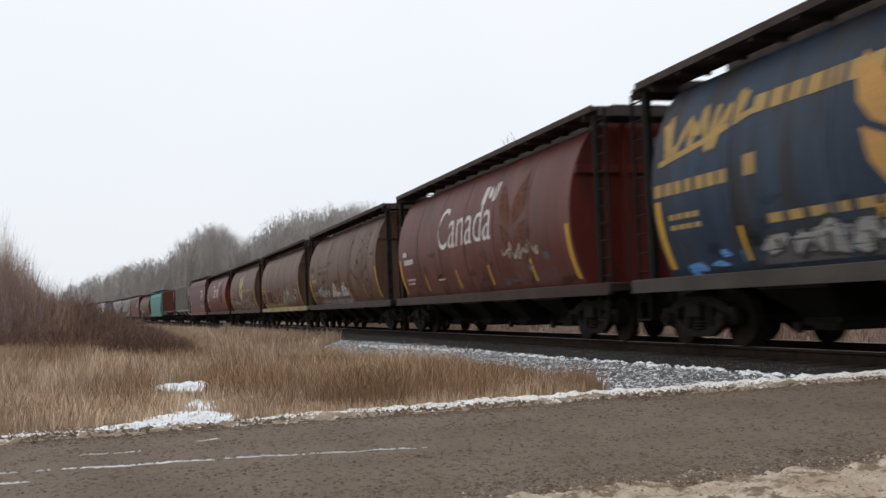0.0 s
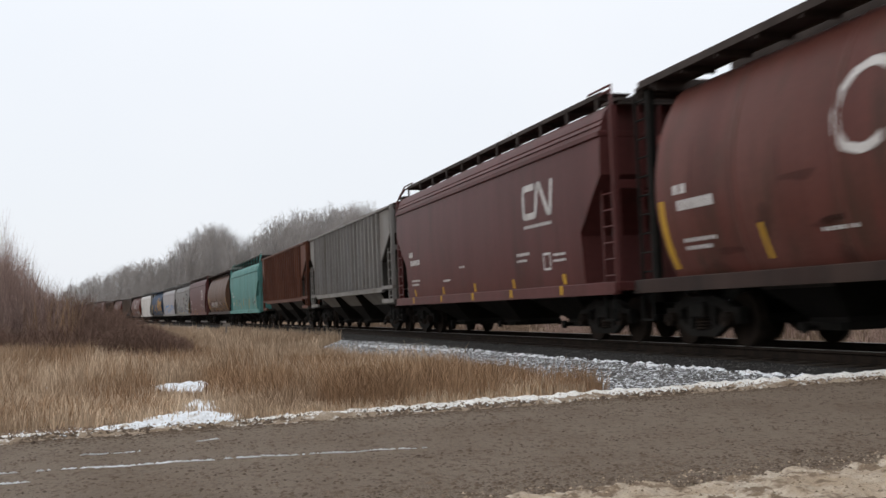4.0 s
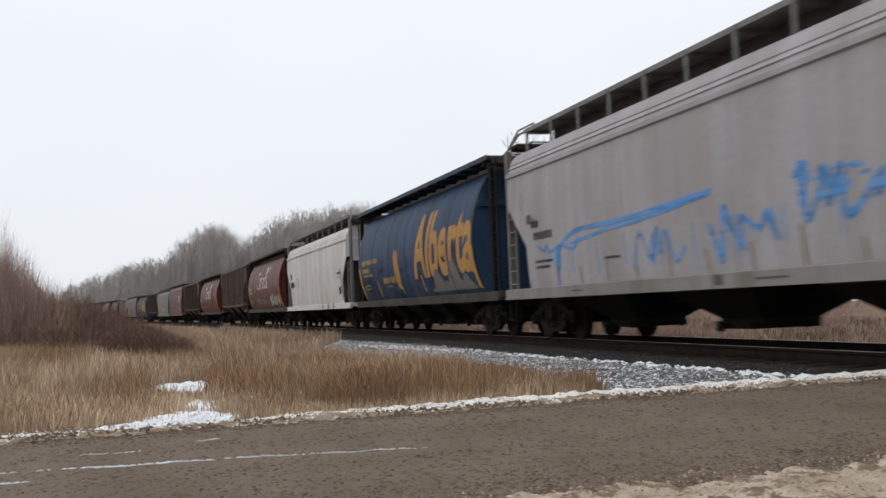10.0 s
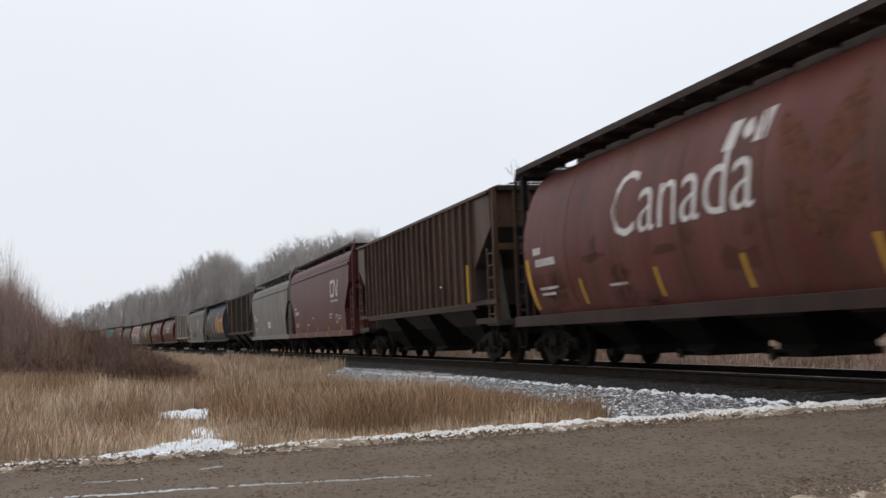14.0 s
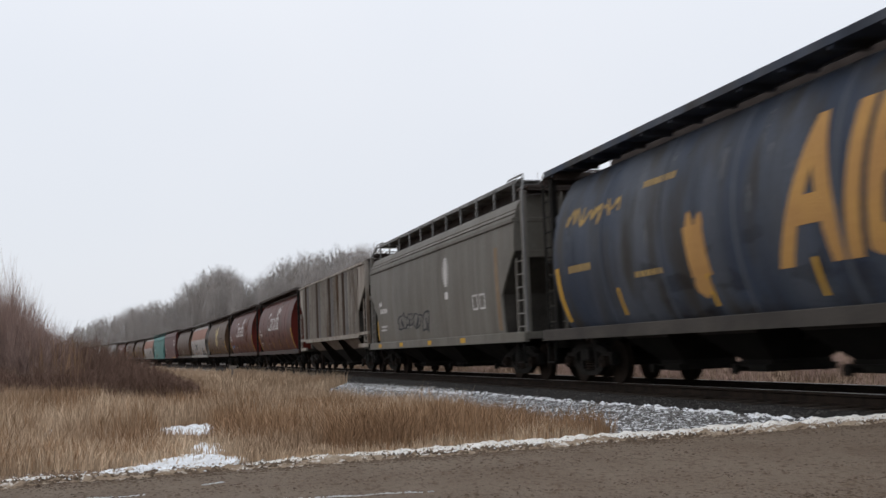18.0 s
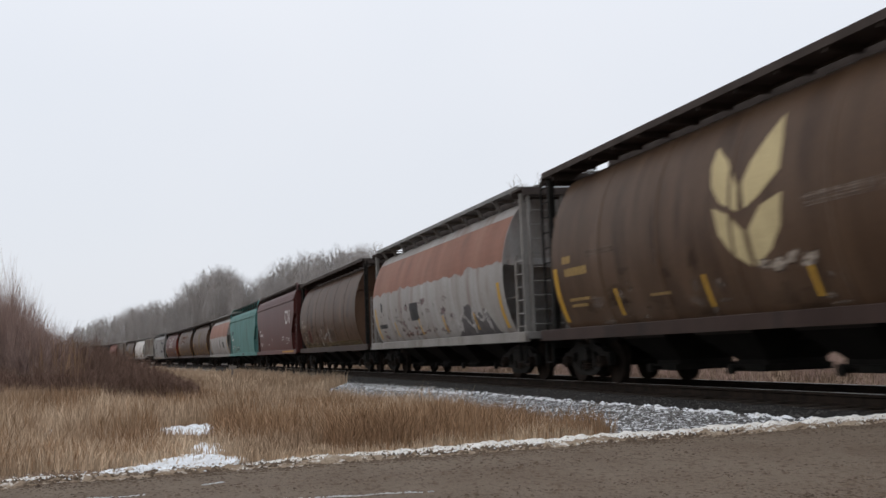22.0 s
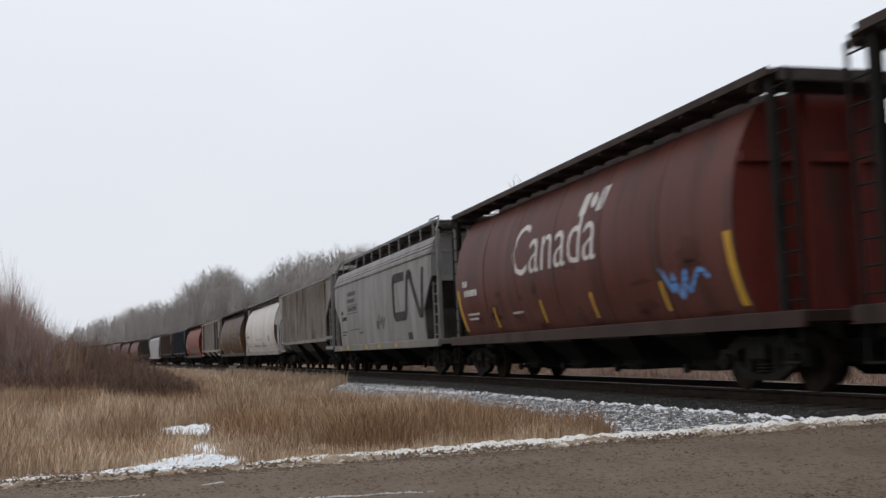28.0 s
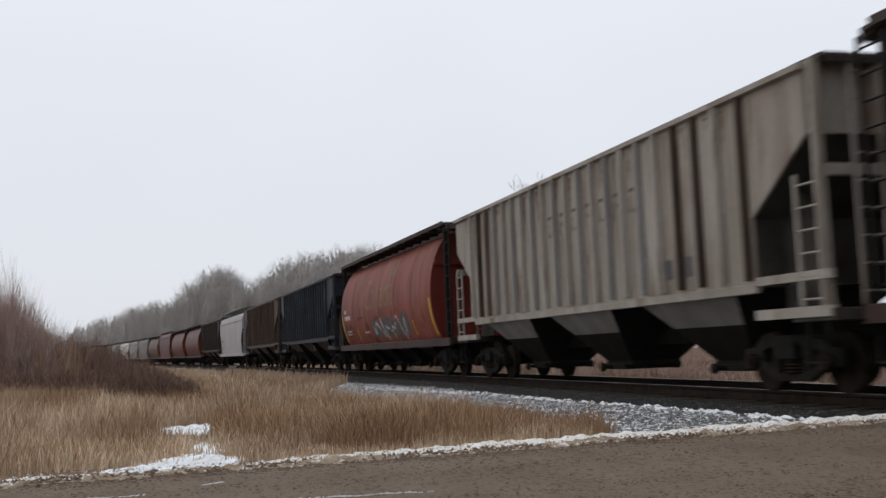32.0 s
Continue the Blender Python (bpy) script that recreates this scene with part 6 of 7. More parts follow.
t = bars(-5.1, -3.4, 3.12, 0.17, 8, random.Random(3)) + bars(-5.1, -3.5, 2.84, 0.16, 8, random.Random(5)) + bars(-5.1, -3.2, 2.5, 0.18, 8, random.Random(6)) + rect(-5.2, -3.1, 2.72, 2.75) + rect(-5.2, -3.1, 2.4, 2.43) + rect(-4.9, -2.7, 1.72, 1.75)
put("lettering", decal_mesh(k, t, "lettering", "spraydark"), c, label="dark illegible lettering")["kind"] = "stuff"
graffiti(c, k, 0.0, 1.8, 1.5, 2.2, ("spraydark",), 4, 38)
put("markings", decal_mesh(k, rect(4.75, 5.3, 1.16, 1.4), "markings", "darkink"), c, label="dark stencilled panel")
c, k = add("ribbed", "ribgrey", "grey ribbed hopper car with rust along its top", bay="olivebay", rib="ribrust")
runs(c, k, "rustcoat", 420, 4.14, 1.5, 0.11, 38), runs(c, k, "sprayrust", 120, 4.14, 1.1, 0.08, 37, 0.009), runs(c, k, "spraydrab", 90, 4.12, 2.3, 0.05, 39, 0.005)
rust_rib = random.Random(38)
for i in range(21):
    u = 6.56 - 0.656 * i
    put("rust_patch", decal_mesh(k, rect(u - 0.035, u + 0.035, rust_rib.uniform(2.9, 3.5), 4.05), "rust_patch", "rustcoat", 0.106), c, label="rust on a rib")
numbers(c, k, "spraydark", seed_value=38), stains(c, k, 38, 14)
c, k = add("flow", "white", "white cylindrical hopper car with rounded sides and scribbles", board="walk", bay="drabbay", sill="ribgrey")
reflectors(c, k)
put("rust_patch", decal_mesh(k, rect(-6.8, 6.8, 1.5, 1.525), "rust_patch", "sprayrust"), c, label="thin brown line along the side")
put("graffiti", decal_mesh(k, tag(-3.0, 2.5, 1.3, 1.75, random.Random(39), 12, 0.03) + tag(-1.5, 2.0, 1.8, 2.1, random.Random(40), 7, 0.02), "graffiti", "spraydark"), c, label="thin dark scribbles")["kind"] = "stuff"
numbers(c, k, "darkink", seed_value=39)
put("markings", decal_mesh(k, rect(4.3, 4.9, 1.75, 2.15, -0.05), "markings", "spraydrab"), c, label="painted-out squares")
# 40 on
c, k = drab("darkbrown", "dark brown cylindrical hopper car with a worn wheat emblem", 40, 0.6, ink="dullcream")
clouds(c, k, -2.0, 1.0, 1.1, 1.5, "spraybeige", 40), dapple(c, k, 0.5, 6.8, 2.2, 2.75, "spraydrab", 50, 40), dapple(c, k, 2.0, 6.8, 1.6, 2.2, "spraydrab", 20, 41)
c, k = add("ribbed", "ribrust", "off-white ribbed hopper car with rust runs", bay="ribgrey", rib=("ribbrown", "ribrust", "ribbrown", "ribbrown") + ("ribrust", "ribgrey") * 7 + ("ribedge", "ribbrown", "ribrust"))
stains(c, k, 41, 4), runs(c, k, "ribedge", 14, 4.15, 1.4, 0.05, 41), runs(c, k, "sprayrust", 26, 4.15, 0.9, 0.04, 43), runs(c, k, "spraydrab", 30, 4.15, 2.0, 0.03, 42, 0.005)
for u in (4.05, 4.70):
    put("markings", decal_mesh(k, rect(u - 0.2, u + 0.2, 1.78, 2.1), "markings", "spraydark"), c, label="dark painted square")
for i in range(5, 12):
    u = 6.232 - 0.656 * i
    letter = rect(u - 0.17, u - 0.10, 3.05, 3.5) + rect(u + 0.10, u + 0.17, 3.05, 3.5) + rect(u - 0.10, u + 0.10, 3.43, 3.5) + rect(u - 0.10, u + 0.10, 3.05 if i % 2 else 3.22, 3.12 if i % 2 else 3.29)
    put("lettering", decal_mesh(k, letter, "lettering", "spraydrab"), c, label="faded letter as a plain shape")
c, k = red_country(False, "faded salmon-red cylindrical hopper car with pale lettering and graffiti", 42, "salmon", "tan")
graffiti(c, k, -1.5, 4.0, 1.2, 2.0, ("spraydark", "spraywhite"), 5, 42)
c, k = add("ribbed", "ribnavy", "sooty blue-black ribbed hopper car", bay="ribdark")
stains(c, k, 43, 20, "spraywhite")
add("ribbed", "ribbrown", "dark brown ribbed hopper car with scorched paint", bay="ribdark")
c, k = add("smooth", "palegrey", "pale grey smooth-sided hopper car with black stencilled marks")
numbers(c, k, "darkink", seed_value=45)
add("ribbed", "ribdark", "sooty brown ribbed hopper car")
add("round", "red", "faded red cylindrical hopper car", end="red_end")
add("round", "red", "faded red cylindrical hopper car", end="red_end")
add("smooth", "cnred", "maroon smooth-sided hopper car", board="darkwalk")
add("round", "brown", "pale brown cylindrical hopper car")
add("smooth", "darkgrey", "warm grey smooth-sided hopper car")
add("smooth", "grey", "grey smooth-sided hopper car")
add("smooth", "white", "white smooth-sided hopper car")
add("smooth", "grey", "grey smooth-sided hopper car")
for kind, coat, label in (("round", "brown", "brown cylindrical hopper car"), ("round", "red", "red cylindrical hopper car"),
                          ("smooth", "white", "white smooth-sided hopper car"), ("round", "darkbrown", "dark brown cylindrical hopper car"),
                          ("ribbed", "ribred", "rust-red ribbed hopper car")):
    add(kind, coat, label)

# ---------- dry grass, snow and mud ----------
rng = random.Random(77)


def tufts(count, where, low, high, width, mat, name, label, lean=0.55):
    """Thin dry blades in clumps, leaning and broken."""
    v, f = [], []
    for _ in range(count):
        spot = where()
        if spot is None:
            continue
        x, y, size = spot
        z = land(x, y) - 0.03
        ta, tl = rng.uniform(0, 6.28), rng.uniform(0, 0.25)
        for b in range(5):
            h, a = rng.uniform(low, high) * size * rng.uniform(0.6, 1.15), rng.uniform(0, 6.28)
            l = h * rng.uniform(0.05, lean)
            px, py = x + rng.gauss(0, 0.07), y + rng.gauss(0, 0.07)
            w = width * rng.uniform(0.5, 1.2) * (1 + y / 50)
            dx, dy = math.cos(a) + tl * math.cos(ta), math.sin(a) + tl * math.sin(ta)
            k = len(v)
            v += [(px - w, py, z), (px + w, py, z), (px + l * dx * 0.35 - w * 0.8, py + l * dy * 0.35, z + h * 0.6),
                  (px + l * dx * 0.35 + w * 0.8, py + l * dy * 0.35, z + h * 0.6), (px + l * dx, py + l * dy, z + h * 0.93)]
            f += [(k, k + 1, k + 3, k + 2), (k + 2, k + 3, k + 4)]
    return tagged(put(name, mesh_of(name, v, f, mat)), label, "grass", kind="stuff")


def view_point(px, depth):
    """A spot on the plan in the direction of picture column px (0 left, 1 right) at a depth along the view."""
    a = radians(A[0])
    lat = (px - 0.5) * 2 * math.tan(radians(45.54 / 2)) * depth
    return lat * math.cos(a) + depth * math.sin(a), depth * math.cos(a) - lat * math.sin(a)


def thaw(x, y):
    """Where the old snow lies in the grass beside the road: above 0 inside three overlapping lobes."""
    return max(0.42 - 0.42 * math.hypot((x - u) / a, (y - v) / b) for u, v, a, b in ((0.34, 11.05, 0.50, 0.55), (-0.1, 10.75, 0.5, 0.26), (0.50, 12.3, 0.22, 0.85)))


def left_field():
    y = 10.6 + 62 * rng.random() ** 1.7
    x = rng.uniform(-0.42 * y - 1, track_x(y) - foot(y) - 0.05)
    if y > 44:
        x = rng.uniform(-0.42 * y - 1, track_x(y) - 2.4)
    n = noise.noise((x * 0.5, y * 0.35, 2.0))
    if y < far_edge(x) + 0.75 + 0.35 * n:
        return None
    if thaw(x, y) > 0.06 + 0.25 * n and rng.random() < 0.88:
        return None
    if math.hypot((x - 0.55) / 0.6, (y - 16.4) / 1.4) < 1 and rng.random() < 0.95:
        return None
    if noise.noise((x * 0.9, y * 0.6, 7.0)) > 0.42 and rng.random() < 0.7:
        return None
    return x, y, (0.8 + 0.55 * n + 0.35 * noise.noise((x * 1.7, y * 1.1, 9))) * blend(0.5, 1.0, (y - 11) / 7) * (0.45 if math.hypot((x - 0.45) / 0.6, (y - 14.8) / 1.7) < 1 else 1.0)


def far_field():
    y = rng.uniform(45, 170)
    return rng.uniform(-0.3 * y, track_x(y) - 2.6), y, 1.15


def rust_band():
    y = 10.7 + 32 * rng.random() ** 1.3
    x = rng.uniform(0.5 + 0.02 * y, track_x(y) - foot(y) + blend(0.3, 0.1, (y - 11) / 20))
    if y < far_edge(x) + 0.7 or (x < 1.8 and y < 12.6):
        return None
    return x, y, (0.95 + 0.3 * noise.noise((x, y * 0.4, 6)) + 0.25 * noise.noise((x * 2, y, 3))) * blend(0.9, 0.72, (y - 11) / 9)


def far_side():
    y = 12 + 120 * rng.random() ** 1.5
    return track_x(y) + 3.8 + 22 * rng.random(), y, 0.8


tufts(44000, left_field, 0.28, 0.68, 0.0032, "grass", "dry_grass", "tall dry tan grass in the ditch")
tufts(24000, rust_band, 0.24, 0.56, 0.0032, "redgrass", "rusty_grass", "reddish dry grass below the ballast")
def verge():
    y = 41 + 45 * rng.random() ** 1.3
    return track_x(y) - rng.uniform(2.15, 7.5), y, 1.0


def weeds():
    y = 11.5 + 34 * rng.random() ** 1.4
    x = rng.uniform(-0.36 * y, 1.0 + 0.05 * y)
    if noise.noise((x * 0.6, y * 0.3, 13)) < -0.05 or y < far_edge(x) + 1.0 or thaw(x, y) > 0 or math.hypot((x - 0.5) / 0.6, (y - 15.4) / 2.4) < 1:
        return None
    return x, y, (0.9 + 0.5 * noise.noise((x * 1.3, y, 21))) * blend(0.5, 1.0, (y - 11) / 7)


tufts(9000, weeds, 0.3, 0.75, 0.003, "redgrass", "rusty_grass", "reddish weed stalks in the ditch", 0.4)
tufts(6000, verge, 0.4, 0.75, 0.006, "grass", "dry_grass", "dry grass crowding the track bed")
tufts(9000, far_field, 0.35, 0.75, 0.012, "grass", "dry_grass", "dry grass far along the track")
def thicket_foot():
    spot = view_point(rng.uniform(-0.05, 0.11), rng.uniform(27, 33))
    return *spot, 0.55 + 0.4 * rng.random()


tufts(6000, thicket_foot, 0.35, 0.95, 0.004, "grass", "dry_grass", "pale tall grass in front of the willow thicket", 0.35)
tufts(2500, thicket_foot, 0.4, 1.0, 0.004, "redgrass", "rusty_grass", "reddish stalks in front of the willow thicket", 0.35)
def sprigs():
    spot = view_point(rng.uniform(0.035, 0.092), rng.uniform(31, 35))
    return *spot, 1.0


tufts(26, sprigs, 1.9, 2.7, 0.005, "redgrass", "rusty_grass", "tall thin stalks rising beside the willow thicket", 0.14)
tufts(7000, far_side, 0.3, 0.7, 0.008, "dullgrass", "dry_grass", "dry grass behind the track")


def heap(name, outline, mat, label, category, height, seed_value, step=0.07, sharp=7.0, lump=0.0):
    """A low uneven bank over the ground inside a soft outline: outline(x, y) is above 0 inside."""
    xs, ys = outline.x, outline.y
    ids, v, f = {}, [], []
    nx, ny = int((xs[1] - xs[0]) / step), int((ys[1] - ys[0]) / step)
    for j in range(ny + 1):
        for i in range(nx + 1):
            x, y = xs[0] + i * step, ys[0] + j * step
            d = outline.f(x, y) + 0.22 * noise.noise((x * 2.1, y * 2.1, seed_value)) + 0.2 * noise.noise((x * sharp, y * sharp, seed_value + 3))
            if d > -0.12:
                h = height * min(1.0, max(d, 0) * 2.2) * (0.7 + 0.5 * noise.noise((x * 5, y * 5, seed_value + 9)))
                h += lump * (noise.noise((x * 9, y * 9, seed_value)) + 0.8 * noise.noise((x * 21, y * 21, seed_value)) + 0.5 * noise.noise((x * 43, y * 43, 2))) * min(1.0, max(d, 0) * 5)
                base = max(land(x, y), road_z(x) - 0.03 if y < far_edge(x) + 0.15 else -9)
                ids[i, j] = len(v)
                v.append((x, y, base + (h if d > 0 else -0.08) + 0.012))
    for (i, j) in list(ids):
        q = [ids.get(p) for p in ((i, j), (i + 1, j), (i + 1, j + 1), (i, j + 1))]
        if None not in q:
            f.append(tuple(q))
    return tagged(put(name, mesh_of(name, v, f, mat, 80)), label, category, kind="structure")


Outline = namedtuple("Outline", "x y f")
heap("snow_bank", Outline((-1.4, 1.6), (10.2, 13.6), thaw), "snow", "thawing patch of old snow in dry grass", "snow", 0.07, 3.1, 0.035, 9.0, 0.03)
heap("snow_edge", Outline((-6, 7.9), (9.0, 12.0), lambda x, y: blend(0.25, 0.46, (x - 1.5) / 3) - abs(y - far_edge(x) - 0.52 + 0.12 * noise.noise((x * 0.8, 0, 1))) * 1.05 - blend(0.26, 0.0, (x - 0.2) / 1.3)), "dirtysnow", "strip of old snow along the road edge", "snow", 0.06, 5.5, 0.045, 11.0, 0.018)
heap("snow_patch", Outline((-0.6, 1.8), (14.6, 18.6), lambda x, y: 0.34 - math.hypot((x - 0.55) / 0.8, (y - 16.5) / 1.5) * 0.5), "snow", "small snow patch among the grass", "snow", 0.07, 8.5, 0.04, 9.0, 0.03)
for x, y, r in ((1.75, 16.2, 0.16), (1.15, 15.6, 0.2), (-1.75, 15.6, 0.2), (-1.35, 15.2, 0.22), (-2.0, 13.8, 0.18), (-1.55, 17.2, 0.22), (1.5, 12.7, 0.14)):
    heap("snow_patch", Outline((x - 0.5, x + 0.5), (y - 0.6, y + 0.6), lambda a, b, x=x, y=y, r=r: 0.9 * (r - math.hypot(a - x, (b - y) * 0.7))), "snow", "scrap of old snow caught in dry grass", "snow", 0.2, 4.2 + x, 0.04, 9.0, 0.02)
heap("mud_berm", Outline((-9, 8.0), (8.6, 11.5), lambda x, y: blend(0.24, 0.32, (x - 4) / 3) - abs(y - far_edge(x) + 0.12) * 0.95), "slush", "frozen berm of sandy mud and crusted snow along the road", "mud", 0.055, 12.5, 0.045, 9.0, 0.03)
heap("sandy_shoulder", Outline((-9, 8.4), (3.2, 5.8), lambda x, y: min(5.36 - 0.03 * x - y, y - 3.7, 1.0) * 0.9), "sand", "sandy frozen gravel shoulder of the road", "shoulder", 0.055, 15.5, 0.035, 7.0, 0.022)
clods = Shape()
for _ in range(60000):
    x = rng.uniform(-4, 8)
    if rng.random() < 0.55:
        y = far_edge(x) + 0.1 - abs(rng.gauss(0, 0.4))
    elif rng.random() < 0.5:
        y = 4.9 + abs(rng.gauss(0, 0.4))
    elif rng.random() < 0.5:
        y = min(rng.choice((5.7, 6.25, 7.0, 8.3)) - 0.06 * x + rng.gauss(0, 0.13), far_edge(x))
    else:
        y = rng.uniform(4.9, far_edge(x))
    r = 0.004 + (0.026 if y > far_edge(x) - 0.35 else 0.014) * rng.random() ** 3
    z = road_top(x, y)
    v = [(x + r * rng.uniform(0.7, 1.4) * a, y + r * rng.uniform(0.7, 1.4) * b, z + r * 0.55 * c) for a, b, c in ((1, 0, 0), (0, 1, 0), (-1, 0, 0), (0, -1, 0), (0, 0, 1))]
    clods.add(v, [(0, 1, 4), (1, 2, 4), (2, 3, 4), (3, 0, 4)])
for _ in range(1500):
    x = rng.uniform(-3, 7.8)
    y = far_edge(x) - 0.12 + rng.gauss(0, 0.12)
    r = 0.01 + 0.026 * rng.random() ** 2
    z = max(land(x, y), road_z(x) - 0.03) + 0.03
    clods.add([(x + r * rng.uniform(0.7, 1.5) * a, y + r * rng.uniform(0.7, 1.4) * b, z + r * 0.7 * c) for a, b, c in ((1, 0, -0.5), (0, 1, -0.5), (-1, 0, -0.5), (0, -1, -0.5), (0, 0, 1))], [(0, 1, 4), (1, 2, 4), (2, 3, 4), (3, 0, 4)])
crumbs, snow_bits = Shape(), Shape()
for _ in range(9000):
    if rng.random() < 0.6:
        x = rng.uniform(-3, 7.5)
        y, size, bin_ = 5.22 - 0.03 * x - 1.0 * rng.random(), 0.008, crumbs
        z = road_z(x) + 0.05
    else:
        x = rng.uniform(-5, 7.6)
        y, size, bin_ = far_edge(x) + rng.gauss(0.1, 0.16), 0.013, snow_bits if rng.random() < 0.3 else crumbs
        z = max(land(x, y), road_z(x) - 0.03) + 0.04
    r = 0.003 + size * rng.random() ** 2.5
    v = [(x + r * rng.uniform(0.7, 1.4) * a, y + r * rng.uniform(0.7, 1.4) * b, z + r * 0.7 * c) for a, b, c in ((1, 0, -0.8), (0, 1, -0.8), (-1, 0, -0.8), (0, -1, -0.8), (0, 0, 0.6))]
    bin_.add(v, [(0, 1, 4), (1, 2, 4), (2, 3, 4), (3, 0, 4)])
tagged(put("sand_crumbs", mesh_of("sand_crumbs", crumbs.v, crumbs.f, "crumb")), "frozen crumbs of sandy gravel along the road", "gravel", kind="stuff")
tagged(put("snow_crumbs", mesh_of("snow_crumbs", snow_bits.v, snow_bits.f, "snow")), "crumbs of old snow along the berm", "snow", kind="stuff")
tagged(put("mud_clods", mesh_of("mud_clods", clods.v, clods.f, "clod")), "scattered clods of mud and gravel on the road", "mud", kind="stuff")
for x0, x1, y0, y1, w in ((-0.75, 0.42, 7.78, 7.62, 0.035), (0.5, 0.72, 7.64, 7.56, 0.016), (0.75, 1.9, 7.6, 7.3, 0.010), (-0.5, -0.05, 8.42, 8.36, 0.016), (-0.93, -0.78, 7.4, 7.38, 0.02), (-1.1, -0.9, 7.85, 7.82, 0.016), (0.35, 0.5, 8.72, 8.7, 0.02)):
    flakes, n = Shape(), int(55 * (x1 - x0)) + 6
    for i in range(n):
        q = rng.random()
        x = x0 + (x1 - x0) * q
        taper = math.sin(math.pi * (0.08 + 0.84 * q)) * (0.75 + 0.5 * noise.noise((x * 5, y0, 3)))
        y = y0 + (y1 - y0) * q + 0.02 * noise.noise((x * 2, y0, 1)) + rng.gauss(0, 0.45) * w * taper
        a, b, z = rng.uniform(0.01, 0.045), w * rng.uniform(0.1, 0.36) * taper, road_top(x, y)
        flakes.add([(x - a, y, z - 0.002), (x, y - b, z - 0.002), (x + a, y + 0.2 * b, z - 0.002), (x, y + b, z - 0.002), (x, y, z + 0.011)], [(0, 1, 4), (1, 2, 4), (2, 3, 4), (3, 0, 4)])
    tagged(put("slush_streak", mesh_of("slush_streak", flakes.v, flakes.f, "snow")), "thin streak of slush in a wheel rut", "snow", kind="structure")

# lumps of snow lying along the sleeper ends
lumps = Shape()
for k in range(420):
    m = on_track(9.8 + 26 * rng.random() ** 1.5, rng.choice((2.42, 2.5, 2.6)) + rng.uniform(-0.06, 0.06)).translation
    r, h = rng.uniform(0.03, 0.09), rng.uniform(0.015, 0.035)
    z = stone_z(track_x(m.y) - m.x, m.x, m.y) - 0.004
    lumps.add([(m.x + r * 0.6 * math.cos(a), m.y + r * 1.4 * math.sin(a), z) for a in (0, 1.05, 2.1, 3.14, 4.2, 5.25)] + [(m.x, m.y, z + h)], [(i, (i + 1) % 6, 6) for i in range(6)])
tagged(put("snow_lumps", mesh_of("snow_lumps", lumps.v, lumps.f, "snow")), "lumps of old snow along the sleeper ends", "snow", kind="stuff")


# ---------- bare shrubs and trees ----------
def wand(s, base, tip, r, sub, depth, bend, n=3):
    """A stem that bends and carries finer twigs."""
    base, tip = Vector(base), Vector(tip)
    mid = base.lerp(tip, 0.55) + Vector((rng.uniform(-1, 1), rng.uniform(-1, 1), 0)) * bend * (tip - base).length
    s.rod(base, mid, r, r * 0.65, n), s.rod(mid, tip, r * 0.65, r * 0.15, n)
    if depth:
        for _ in range(sub):
            t = rng.uniform(0.3, 0.95)
            p = base.lerp(mid, t / 0.55) if t < 0.55 else mid.lerp(tip, (t - 0.55) / 0.45)
            l = (tip - base).length * rng.uniform(0.2, 0.4)
            a = rng.uniform(0, 6.28)
            d = ((tip - base).normalized() * rng.uniform(0.7, 1.3) + Vector((math.cos(a), math.sin(a), 0)) * rng.uniform(0.3, 0.8)).normalized()
            wand(s, p, p + d * l, r * 0.5, sub, depth - 1, bend, 3)


shrub_meshes = []
for variant in range(4):
    s = Shape()
    for _ in range(80):
        a, d = rng.uniform(0, 6.28), rng.random() ** 0.6
        b = Vector((math.cos(a) * d * 0.9, math.sin(a) * d * 0.9, -0.05))
        h = rng.uniform(0.65, 1.0) * (1.08 - 0.35 * d)
        wand(s, b, b + Vector((math.cos(a) * d * 0.25 + rng.uniform(-0.1, 0.1), math.sin(a) * d * 0.25, h * 2.0)), 0.008, 7, 1, 0.05)
    shrub_meshes.append(mesh_of("willow_stems", s.v, s.f, "stem"))


def shrub(x, y, height, wide=1.0):
    ob = put("willow_shrub", rng.choice(shrub_meshes), None, Matrix.LocRotScale((x, y, land(x, y)), Euler((0, 0, rng.uniform(0, 6.28))), (wide, wide, height / 2.0)))
    return tagged(ob, "bare reddish-brown willow shrub with dense upright stems", "shrub", "willow thicket by the ditch")


def thicket_height(px):
    for (a, ha), (b, hb) in zip(THICKET, THICKET[1:]):
        if a <= px <= b:
            return ha + (hb - ha) * (px - a) / (b - a)
    return THICKET[-1][1]


THICKET = [(-0.08, 4.0), (0.004, 4.25), (0.016, 2.9), (0.05, 2.4), (0.09, 2.2), (0.125, 1.75), (0.16, 1.3), (0.19, 0.85)]
for _ in range(150):
    px, depth = rng.uniform(-0.08, 0.19), rng.uniform(33, 43)
    if px > 0.12:
        depth = rng.uniform(31, 36)
    bush = shrub(*view_point(px, depth), thicket_height(px) * rng.uniform(0.8, 1.05), rng.uniform(0.9, 1.3))
    if px > 0.085 or (px > 0.05 and rng.random() < 0.4):
        bush.material_slots[0].link, bush.material_slots[0].material = "OBJECT", M["darkstem"]

for _ in range(34):
    bush = shrub(*view_point(rng.uniform(-0.06, 0.13), rng.uniform(29.5, 33)), rng.uniform(0.7, 1.5), rng.uniform(0.9, 1.5))
    tagged(bush, "low bare dark-brown willow shrub among tall grass")
    bush.material_slots[0].link, bush.material_slots[0].material = "OBJECT", M["darkstem"]

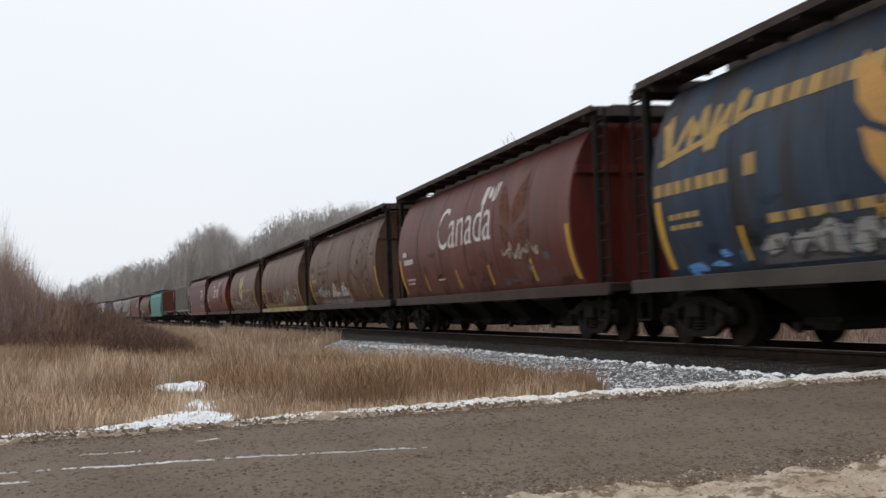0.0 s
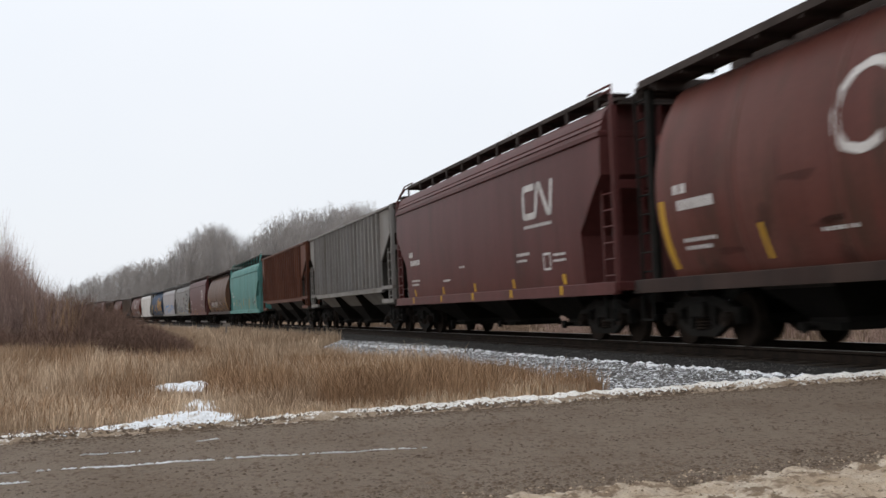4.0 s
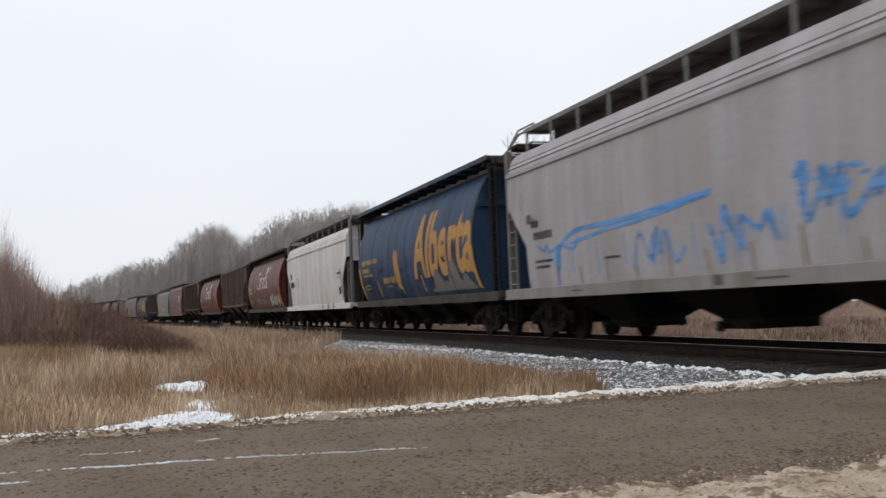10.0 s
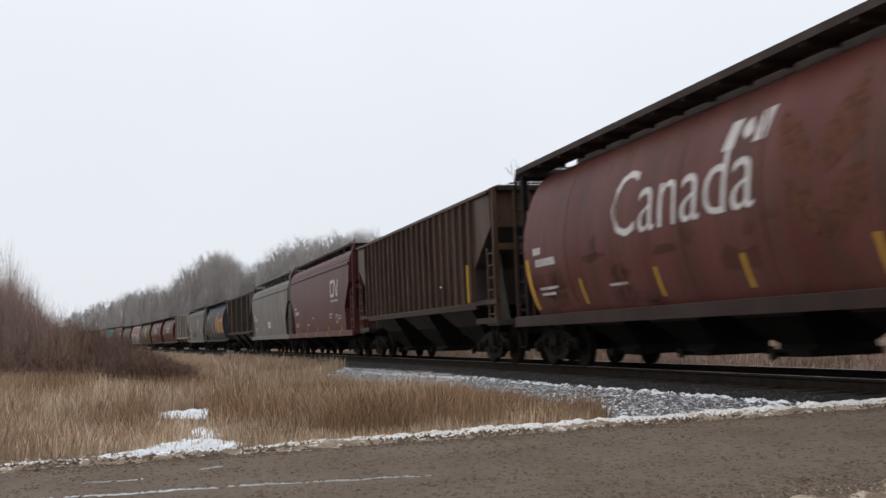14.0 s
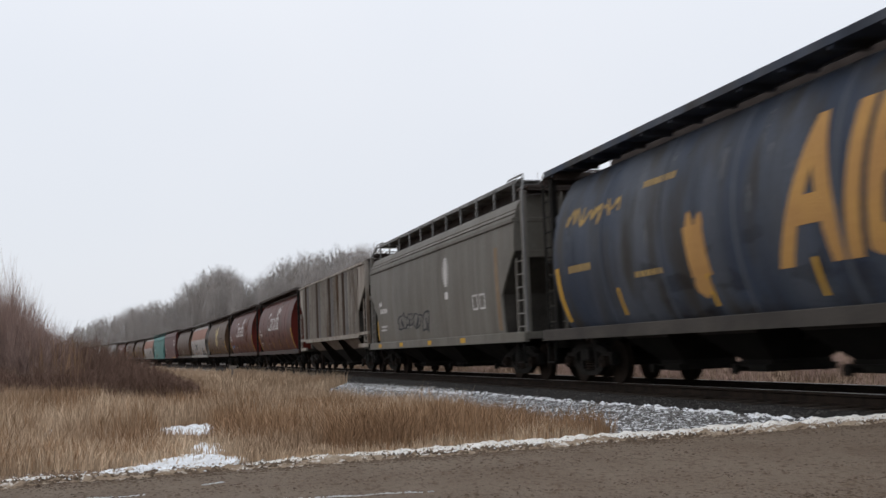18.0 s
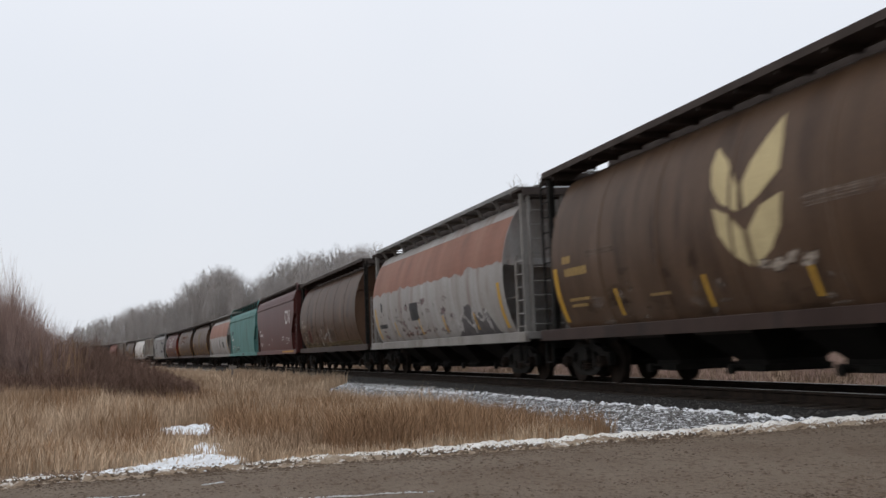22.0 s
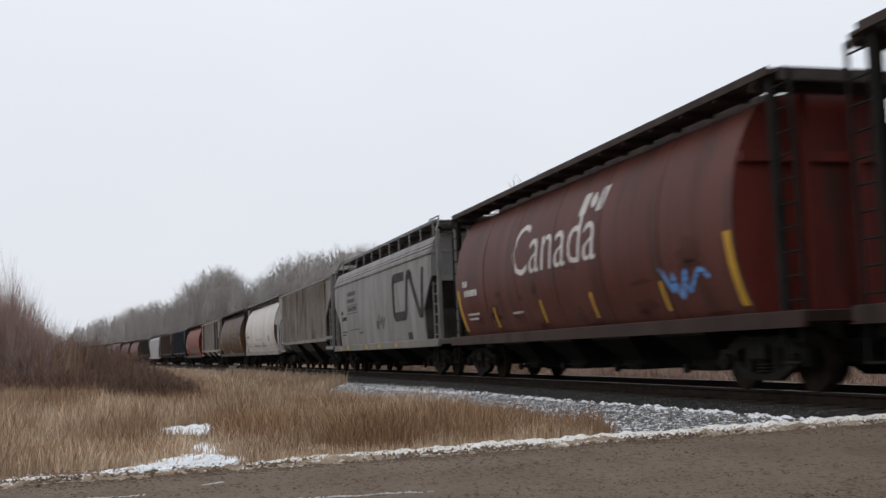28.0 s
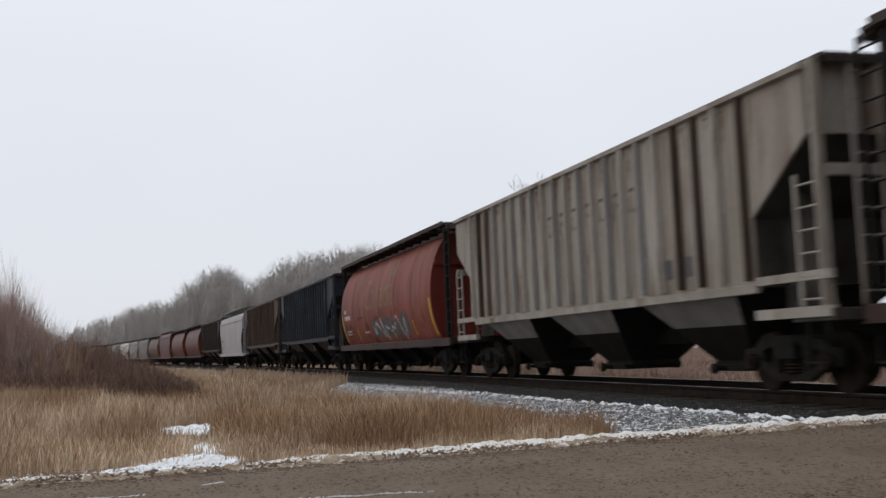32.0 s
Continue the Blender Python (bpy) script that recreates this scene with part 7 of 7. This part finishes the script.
for k in range(110):
    y = 6 + 150 * rng.random() ** 1.6
    x = track_x(y) + rng.uniform(9, 30) + 0.1 * y
    if not 3.5 < y < 11.5:
        ob = shrub(x, y, rng.uniform(1.0, 2.0), rng.uniform(0.9, 1.4))
        tagged(ob, group="brush behind the track")

tree_meshes = []
for variant in range(4):
    trunk, crown = Shape(), Shape()
    height = 15.0
    p = Vector((0, 0, -0.2))
    for k in range(6):
        q = Vector((rng.uniform(-0.25, 0.25), rng.uniform(-0.25, 0.25), height * 0.82 * (k + 1) / 6))
        trunk.rod(p, q, 0.17 * (1 - k / 7), 0.17 * (1 - (k + 1) / 7), 6)
        p = q
    for k in range(46):
        z = height * rng.uniform(0.16, 0.88)
        a = rng.uniform(0, 6.28)
        reach = (1.0 - abs(z / height - 0.45) * 1.1) * rng.uniform(0.9, 2.0)
        wand(crown, (0, 0, z), (math.cos(a) * reach, math.sin(a) * reach, min(z + reach * rng.uniform(1.7, 3.4), height)), 0.030, 6, 2, 0.06)
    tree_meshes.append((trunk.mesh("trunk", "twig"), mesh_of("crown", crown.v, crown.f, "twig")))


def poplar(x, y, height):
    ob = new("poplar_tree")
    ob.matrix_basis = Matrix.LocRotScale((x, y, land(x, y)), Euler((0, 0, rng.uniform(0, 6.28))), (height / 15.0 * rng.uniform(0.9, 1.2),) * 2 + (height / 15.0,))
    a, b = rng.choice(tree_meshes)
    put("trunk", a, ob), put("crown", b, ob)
    return tagged(ob, "bare grey poplar tree with fine upright twigs, paled as by haze", "tree", "bare woodland behind the track")


WOOD = [(0.07, 7.0), (0.102, 9.5), (0.128, 11), (0.153, 13), (0.19, 14.2), (0.21, 18.2), (0.24, 20.5), (0.262, 18.2), (0.28, 17), (0.306, 19.8), (0.338, 21.5), (0.42, 22.5)]


def wood_height(px):
    for (a, ha), (b, hb) in zip(WOOD, WOOD[1:]):
        if a <= px <= b:
            return ha + (hb - ha) * (px - a) / (b - a)
    return WOOD[-1][1]


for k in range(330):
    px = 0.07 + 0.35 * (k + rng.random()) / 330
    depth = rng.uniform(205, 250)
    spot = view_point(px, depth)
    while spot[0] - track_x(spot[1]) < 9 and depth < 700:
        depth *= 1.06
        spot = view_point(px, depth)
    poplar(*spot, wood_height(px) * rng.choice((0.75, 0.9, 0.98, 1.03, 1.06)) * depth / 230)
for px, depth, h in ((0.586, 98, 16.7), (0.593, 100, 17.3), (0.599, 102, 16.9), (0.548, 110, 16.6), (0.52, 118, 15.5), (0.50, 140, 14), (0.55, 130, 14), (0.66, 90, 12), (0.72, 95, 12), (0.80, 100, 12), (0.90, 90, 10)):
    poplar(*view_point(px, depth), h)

post = tagged(put("marker_post", Shape().box(-0.05, 0.05, -0.05, 0.05, -0.1, 1.15, 0.01).box(-0.22, 0.22, -0.065, -0.05, 0.95, 1.15).mesh("marker_post", "post")), "small weathered marker post beside the track", "post")
px, py = view_point(402 / 1568, 62)
post.location = (px, py, land(px, py))


# ---------- the train's movement ----------
def motions():
    for k, (car, shift) in enumerate(zip(cars, shifts)):
        passing = (COUPLINGS[k] + COUPLINGS[k + 1]) / 2
        walk(car, [(t, on_track(SPEED * (passing - t) + shift)) for t in range(0, 33)])


motions()
